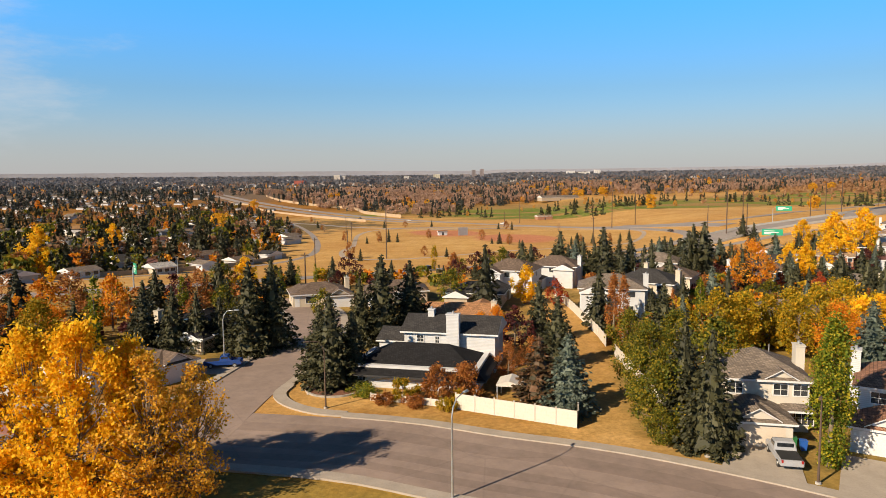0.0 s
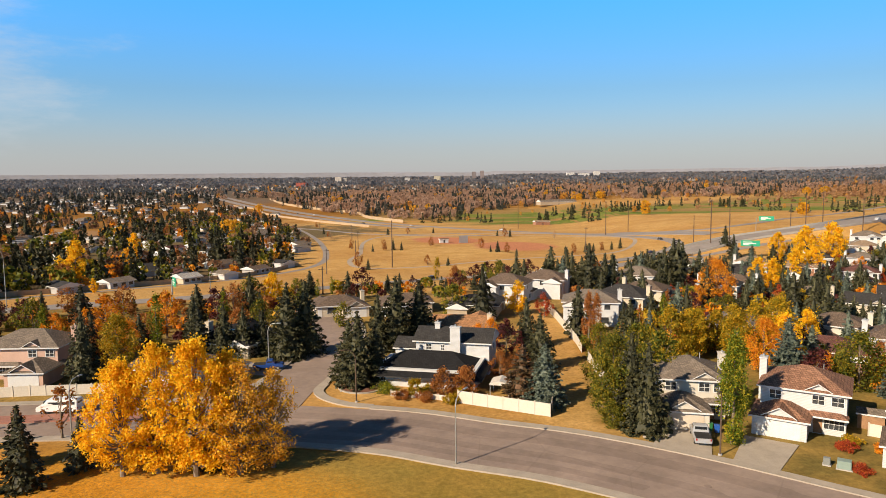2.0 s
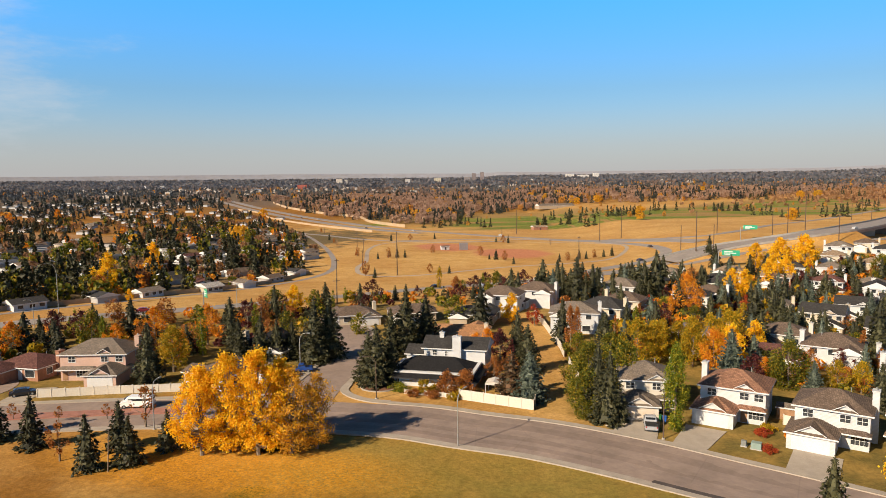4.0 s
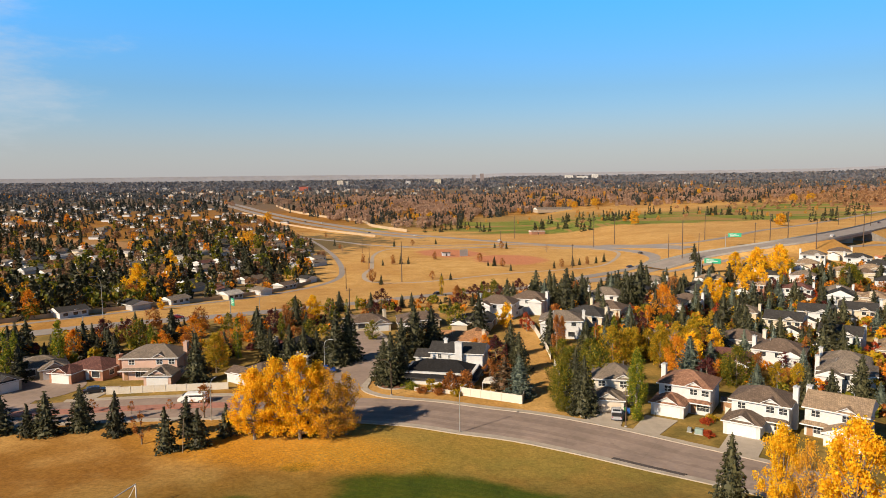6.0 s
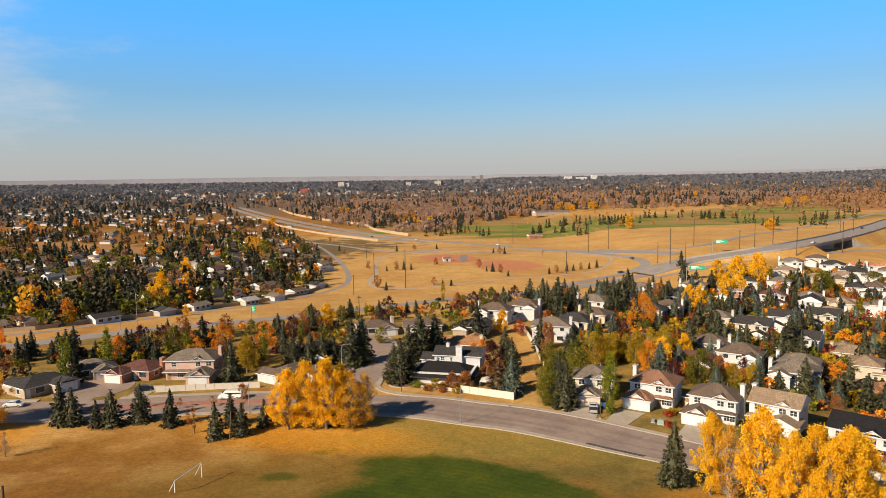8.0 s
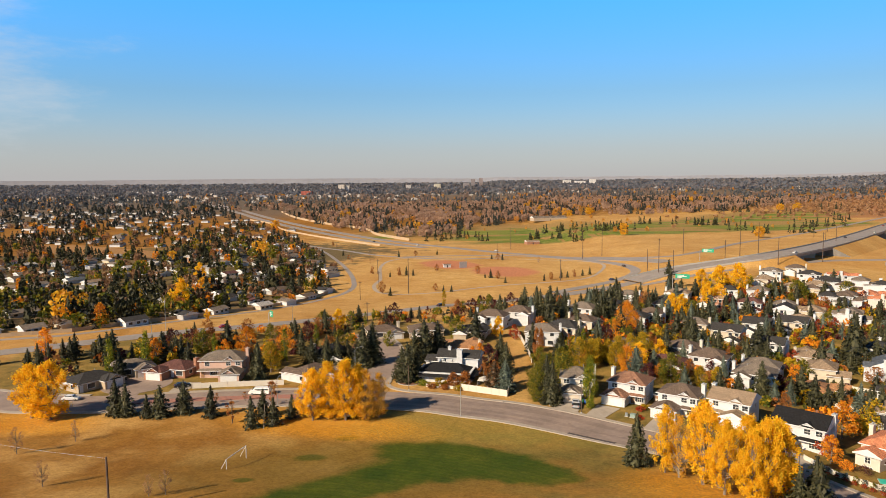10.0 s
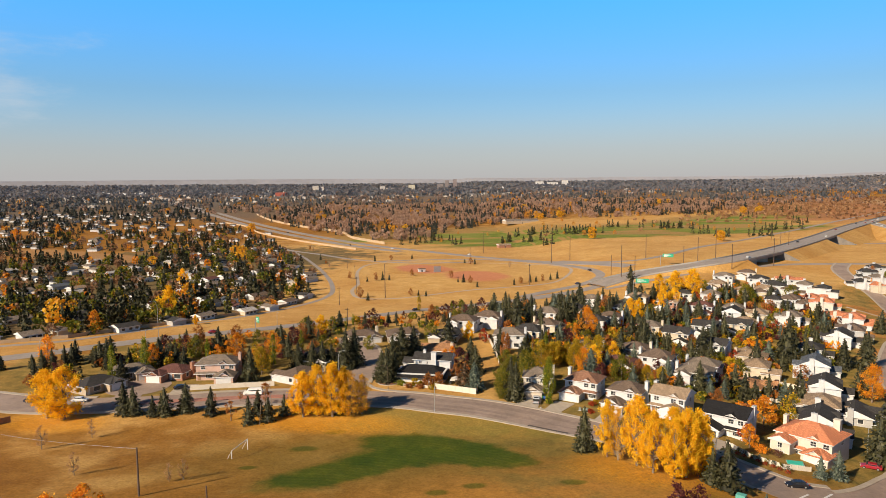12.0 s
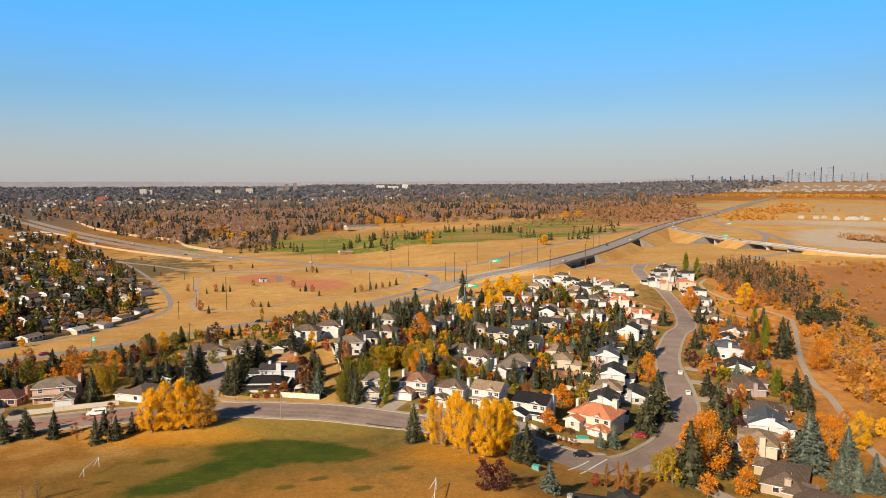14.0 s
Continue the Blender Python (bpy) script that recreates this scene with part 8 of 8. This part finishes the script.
warehouses("works_buildings", 22, ((1060, 950, 120, 14, -40), (1138, 905, 90, 14, -40)), 4.5, (0.44, 0.42, 0.39), "low white works buildings beside the gravel lot", 32)
warehouses("far_houses", 260, ((-900, 2100, 900, 350, 20), (-300, 2400, 900, 500, 0), (500, 2500, 700, 600, 0), (-1500, 2300, 800, 500, 30)), 7, (0.44, 0.40, 0.36), "pale houses among distant trees", 33)
soft_trees("works_hedge", [(743 + -15 * u + rng.uniform(-6, 6), 561 + -82 * u + rng.uniform(-9, 9), rng.uniform(6, 10), 2.6) for u in np.linspace(0, 1.6, 90)], L_BARE, "ball", "bare tree row beside the gravel lot", 24, 34)
soft_trees("plain_scrub", [(1760 + u * 380 * 0.67 + v * 85 * 0.74, 1800 - u * 380 * 0.74 + v * 85 * 0.67, rng.uniform(4, 7), 4.5) for u, v in rng.normal(0, 0.5, (700, 2))], L_VALLEY, "ball", "orange scrub on the plain", 10, 35)
soft_trees("slope_scrub", [(700 + u * 260, 1200 + v * 150 + u * 190, rng.uniform(2.5, 6), 3.2) for u, v in rng.normal(0, 0.5, (420, 2)) if 700 + u * 260 < 0.75 * (1200 + v * 150 + u * 190) - 60], L_BARE, "ball", "reddish scrub on the slope beside the highway", 12, 36)
soft_trees("interchange_groves", [(x + rng.normal(0, 26), y + rng.normal(0, 22), rng.uniform(5, 10), rng.uniform(3, 5)) for x, y in [(1085, 1165), (1116, 1137), (1184, 1153), (908, 997), (949, 1016), (1280, 1295)] for _ in range(26)], L_DULLGOLD, "ball", "orange thickets beside the interchange", 24, 38)
soft_trees("scrub_hillside", [(900 + 430 * u * 0.53 - 120 * v * 0.85, 1350 + 430 * u * 0.85 + 120 * v * 0.53, rng.uniform(2, 5), rng.uniform(2, 4)) for u, v in rng.uniform(-1, 1, (420, 2))], L_TWIGGY, "ball", "reddish scrub on the hillside", 10, 39)
soft_trees("west_large_trees", off_field(spots(WEST_NEAR, 13, 11, 4.8)), L_GOLD_FAR, "ball", "large golden trees among the bungalows", 170, 40)
soft_trees("west_large_green_trees", off_field(spots(WEST_NEAR, 22, 10, 4.8)), L_OLIVE, "ball", "large olive trees among the bungalows", 170, 41)


# ---- small things in the gardens ----
def wheelie_bin(x, y, turn, paint, label):
    ob = tagged(new("wheelie_bin"), label, "bin", "bins beside the garage")
    ob.matrix_basis = pose(x, y, gz(x, y) + 0.08, 0, 0, turn)
    m = plain("bin_" + label.split()[0], paint, 0.4, 0.05)
    bm = bmesh.new()
    vs_ = [[bm.verts.new((sx * a, sy * a, z)) for sx, sy in ((-1, -1), (1, -1), (1, 1), (-1, 1))] for a, z in ((0.24, 0.08), (0.31, 1.0))]
    bm.faces.new(vs_[0][::-1])
    bm.faces.new(vs_[1])
    for i in range(4):
        bm.faces.new((vs_[0][i], vs_[0][(i + 1) % 4], vs_[1][(i + 1) % 4], vs_[1][i]))
    part("body", bm, m, ob)
    part("lid", block(-0.34, 0.34, -0.36, 0.34, 1.0, 1.07, 0.02), m, ob)
    for q in (-0.22, 0.22):
        part("wheel", tube(bmesh.new(), [(q - 0.03, 0.26, 0.1), (q + 0.03, 0.26, 0.1)], [0.1, 0.1], 10), M_RUBBER, ob)


wheelie_bin(33.0, 10.4, -10, (0.02, 0.10, 0.40), "blue recycling bin beside the garage")
wheelie_bin(32.4, 11.2, -10, (0.03, 0.16, 0.05), "green waste bin beside the garage")


def utility_box(x, y, turn, w, d, h, paint, label):
    ob = tagged(new("utility_box"), label, "utility box")
    ob.matrix_basis = pose(x, y, gz(x, y), 0, 0, turn)
    m = plain("box_" + label.split()[0], paint, 0.5, 0.08)
    part("plinth", block(-w / 2 - 0.1, w / 2 + 0.1, -d / 2 - 0.1, d / 2 + 0.1, -0.1, 0.12), M_CONC, ob)
    part("cabinet", block(-w / 2, w / 2, -d / 2, d / 2, 0.1, h, 0.04), m, ob)
    part("hatch", block(-w * 0.4, w * 0.4, -d / 2 - 0.02, -d / 2 + 0.02, 0.2, h - 0.12), m, ob)


utility_box(43.2, -0.2, -30, 1.4, 1.1, 1.0, (0.22, 0.29, 0.26), "pale grey-green transformer box on the lawn")
utility_box(41.8, 0.8, -30, 0.7, 0.6, 0.9, (0.20, 0.21, 0.20), "grey telephone box on the lawn")
utility_box(60.5, -62.4, -40, 1.8, 1.4, 1.2, (0.10, 0.34, 0.30), "green transformer box in the brush")


def shed(x, y, turn, w, d, h, wall, roof, label):
    ob = tagged(new("garden_shed"), label, "shed")
    ob.matrix_basis = pose(x, y, gz(x, y), 0, 0, turn)
    part("wall", block(-w / 2, w / 2, -d / 2, d / 2, -0.2, h), wall, ob)
    roof_part(ob, roof, M_WHITE, -w / 2, w / 2, -d / 2, d / 2, h, 0.35, 0.2, "gable", "x")
    part("door", block(-0.5, 0.5, -d / 2 - 0.04, -d / 2 + 0.02, 0, 1.8), M_WOODFENCE, ob)


shed(53.6, 13.0, -30, 3.0, 2.4, 2.1, M_WOODFENCE, ROOFS["grey"], "small grey-roofed garden shed")
shed(112, 44, 60, 3.0, 2.4, 2.1, WALLS["white"], ROOFS["dark"], "small white garden shed")
# canopy, deck and steps beside the corner house
canopy = tagged(new("canopy"), "white fabric canopy beside the corner house", "canopy")
canopy.matrix_basis = pose(6.3, 26.3, 0, 0, 0, -11)
for qx in (-1.4, 1.4):
    for qy in (-1.6, 1.6):
        part("post", tube(bmesh.new(), [(qx, qy, 0), (qx, qy, 2.1)], [0.05, 0.05], 6), M_WHITE, canopy)
cm, _ = roof_mesh(-1.4, 1.4, -1.6, 1.6, 2.1, 0.3, 0.1, "gable", "y")
part("top", cm, M_FENCE, canopy)
deck = tagged(new("garden_deck"), "red-brown timber deck with a rail", "deck")
deck.matrix_basis = pose(8.6, 30.0, 0, 0, 0, -11)
for i in range(12):
    part("board", block(-1.6, 1.6, -2.4 + i * 0.4, -2.03 + i * 0.4, 0.35, 0.42), M_WOODFENCE, deck)
for i in range(6):
    part("rail_post", block(1.5, 1.6, -2.4 + i * 0.92, -2.3 + i * 0.92, 0.0, 1.35), M_WOODFENCE, deck)
part("rail", block(1.48, 1.62, -2.4, 2.35, 1.3, 1.38), M_WOODFENCE, deck)
# creek and pond in the marsh
for nm, pts in (("pond", [(372, 196), (392, 190), (396, 199), (377, 207)]), ("creek", [(300, 52), (306, 48), (338, 102), (331, 105)])):
    pad("water_" + nm, pts, M_WATER, "still blue-grey water in the marsh", "water", 0.25)
# clipped shrubs on trunks along the garden wall, and a covered pool behind it
for i in range(8):
    u = i / 7
    shrub(74.2 + 7.8 * u, -29.6 - 8.6 * u, 1.5, 0.75, L_BLUE if i % 2 else L_OLIVE, "round clipped shrub along the white garden wall", 120 + i, 500)
    shrub(73.6 + 7.8 * u, -30.4 - 8.6 * u, 0.7, 0.7, L_RED, "low red shrub at the foot of the garden wall", 140 + i, 300)
shrub(80.6, -27.6, 2.2, 1.6, L_ORANGE, "orange shrub inside the garden wall", 160, 900)
shrub(84.4, -28.2, 1.6, 2.0, L_MAROON, "dark red shrub beside the covered pool", 161, 900)
pool = tagged(new("pool_cover"), "turquoise cover over a small garden pool", "pool cover")
pool.matrix_basis = pose(86.8, -32.1, gz(86.8, -32.1), 0, 0, -20)
part("rim", block(-1.9, 1.9, -1.4, 1.4, -0.3, 0.30, 0.05), M_CONC, pool)
part("cover", block(-1.75, 1.75, -1.25, 1.25, 0.28, 0.38, 0.04), plain("turquoise_cover", (0.03, 0.42, 0.33), 0.5, 0.1), pool)
# boulders at the mulch bed and beside the fence end
for i, (x, y, r) in enumerate(((24.3, 8.4, 0.5), (23.6, 9.0, 0.35), (-12.2, 28.3, 0.35), (-18.4, 27.6, 0.3), (44.6, -0.6, 0.45))):
    bm = bmesh.new()
    bmesh.ops.create_icosphere(bm, subdivisions=2, radius=r)
    for v in bm.verts:
        v.co *= 0.75 + 0.5 * noise.noise(v.co * 2.2 + Vector((i * 3.1, 0, 0)))
        v.co.z *= 0.7
    rock = new("boulder", put_mesh("boulder", bm, M_STONE))
    rock.location = (x, y, gz(x, y) + r * 0.25)
    tagged(rock, "rounded grey garden boulder on the grass", "boulder")
# overhead wire to the field pole
wa, wb = Vector((-140, -20, gz(-140, -20) + 9)), Vector((-55, -66, gz(-55, -66) + 9.3))
wire = new("overhead_wire", put_mesh("overhead_wire", tube(bmesh.new(), [wa.lerp(wb, i / 12) - Vector((0, 0, 2.2 * math.sin(math.pi * i / 12))) for i in range(13)], [0.02] * 13, 5), M_STEEL))
tagged(wire, "thin sagging overhead wire across the field", "wire")
# hills on the horizon, aerial haze put into their blue-grey colour
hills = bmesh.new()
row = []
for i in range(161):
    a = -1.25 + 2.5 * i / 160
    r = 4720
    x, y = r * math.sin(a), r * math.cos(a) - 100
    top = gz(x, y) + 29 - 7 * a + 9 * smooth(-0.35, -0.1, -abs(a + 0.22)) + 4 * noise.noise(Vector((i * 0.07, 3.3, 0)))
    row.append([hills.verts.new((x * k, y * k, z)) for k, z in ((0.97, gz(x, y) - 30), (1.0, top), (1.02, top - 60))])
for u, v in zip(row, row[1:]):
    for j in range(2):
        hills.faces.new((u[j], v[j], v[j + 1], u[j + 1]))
structure("backdrop_hills", hills, plain("hills_haze_tint", (0.235, 0.24, 0.275), 1.0, 0.12, 0.004, 0.03), "low hills along the horizon, blue-grey with painted haze", "hills")
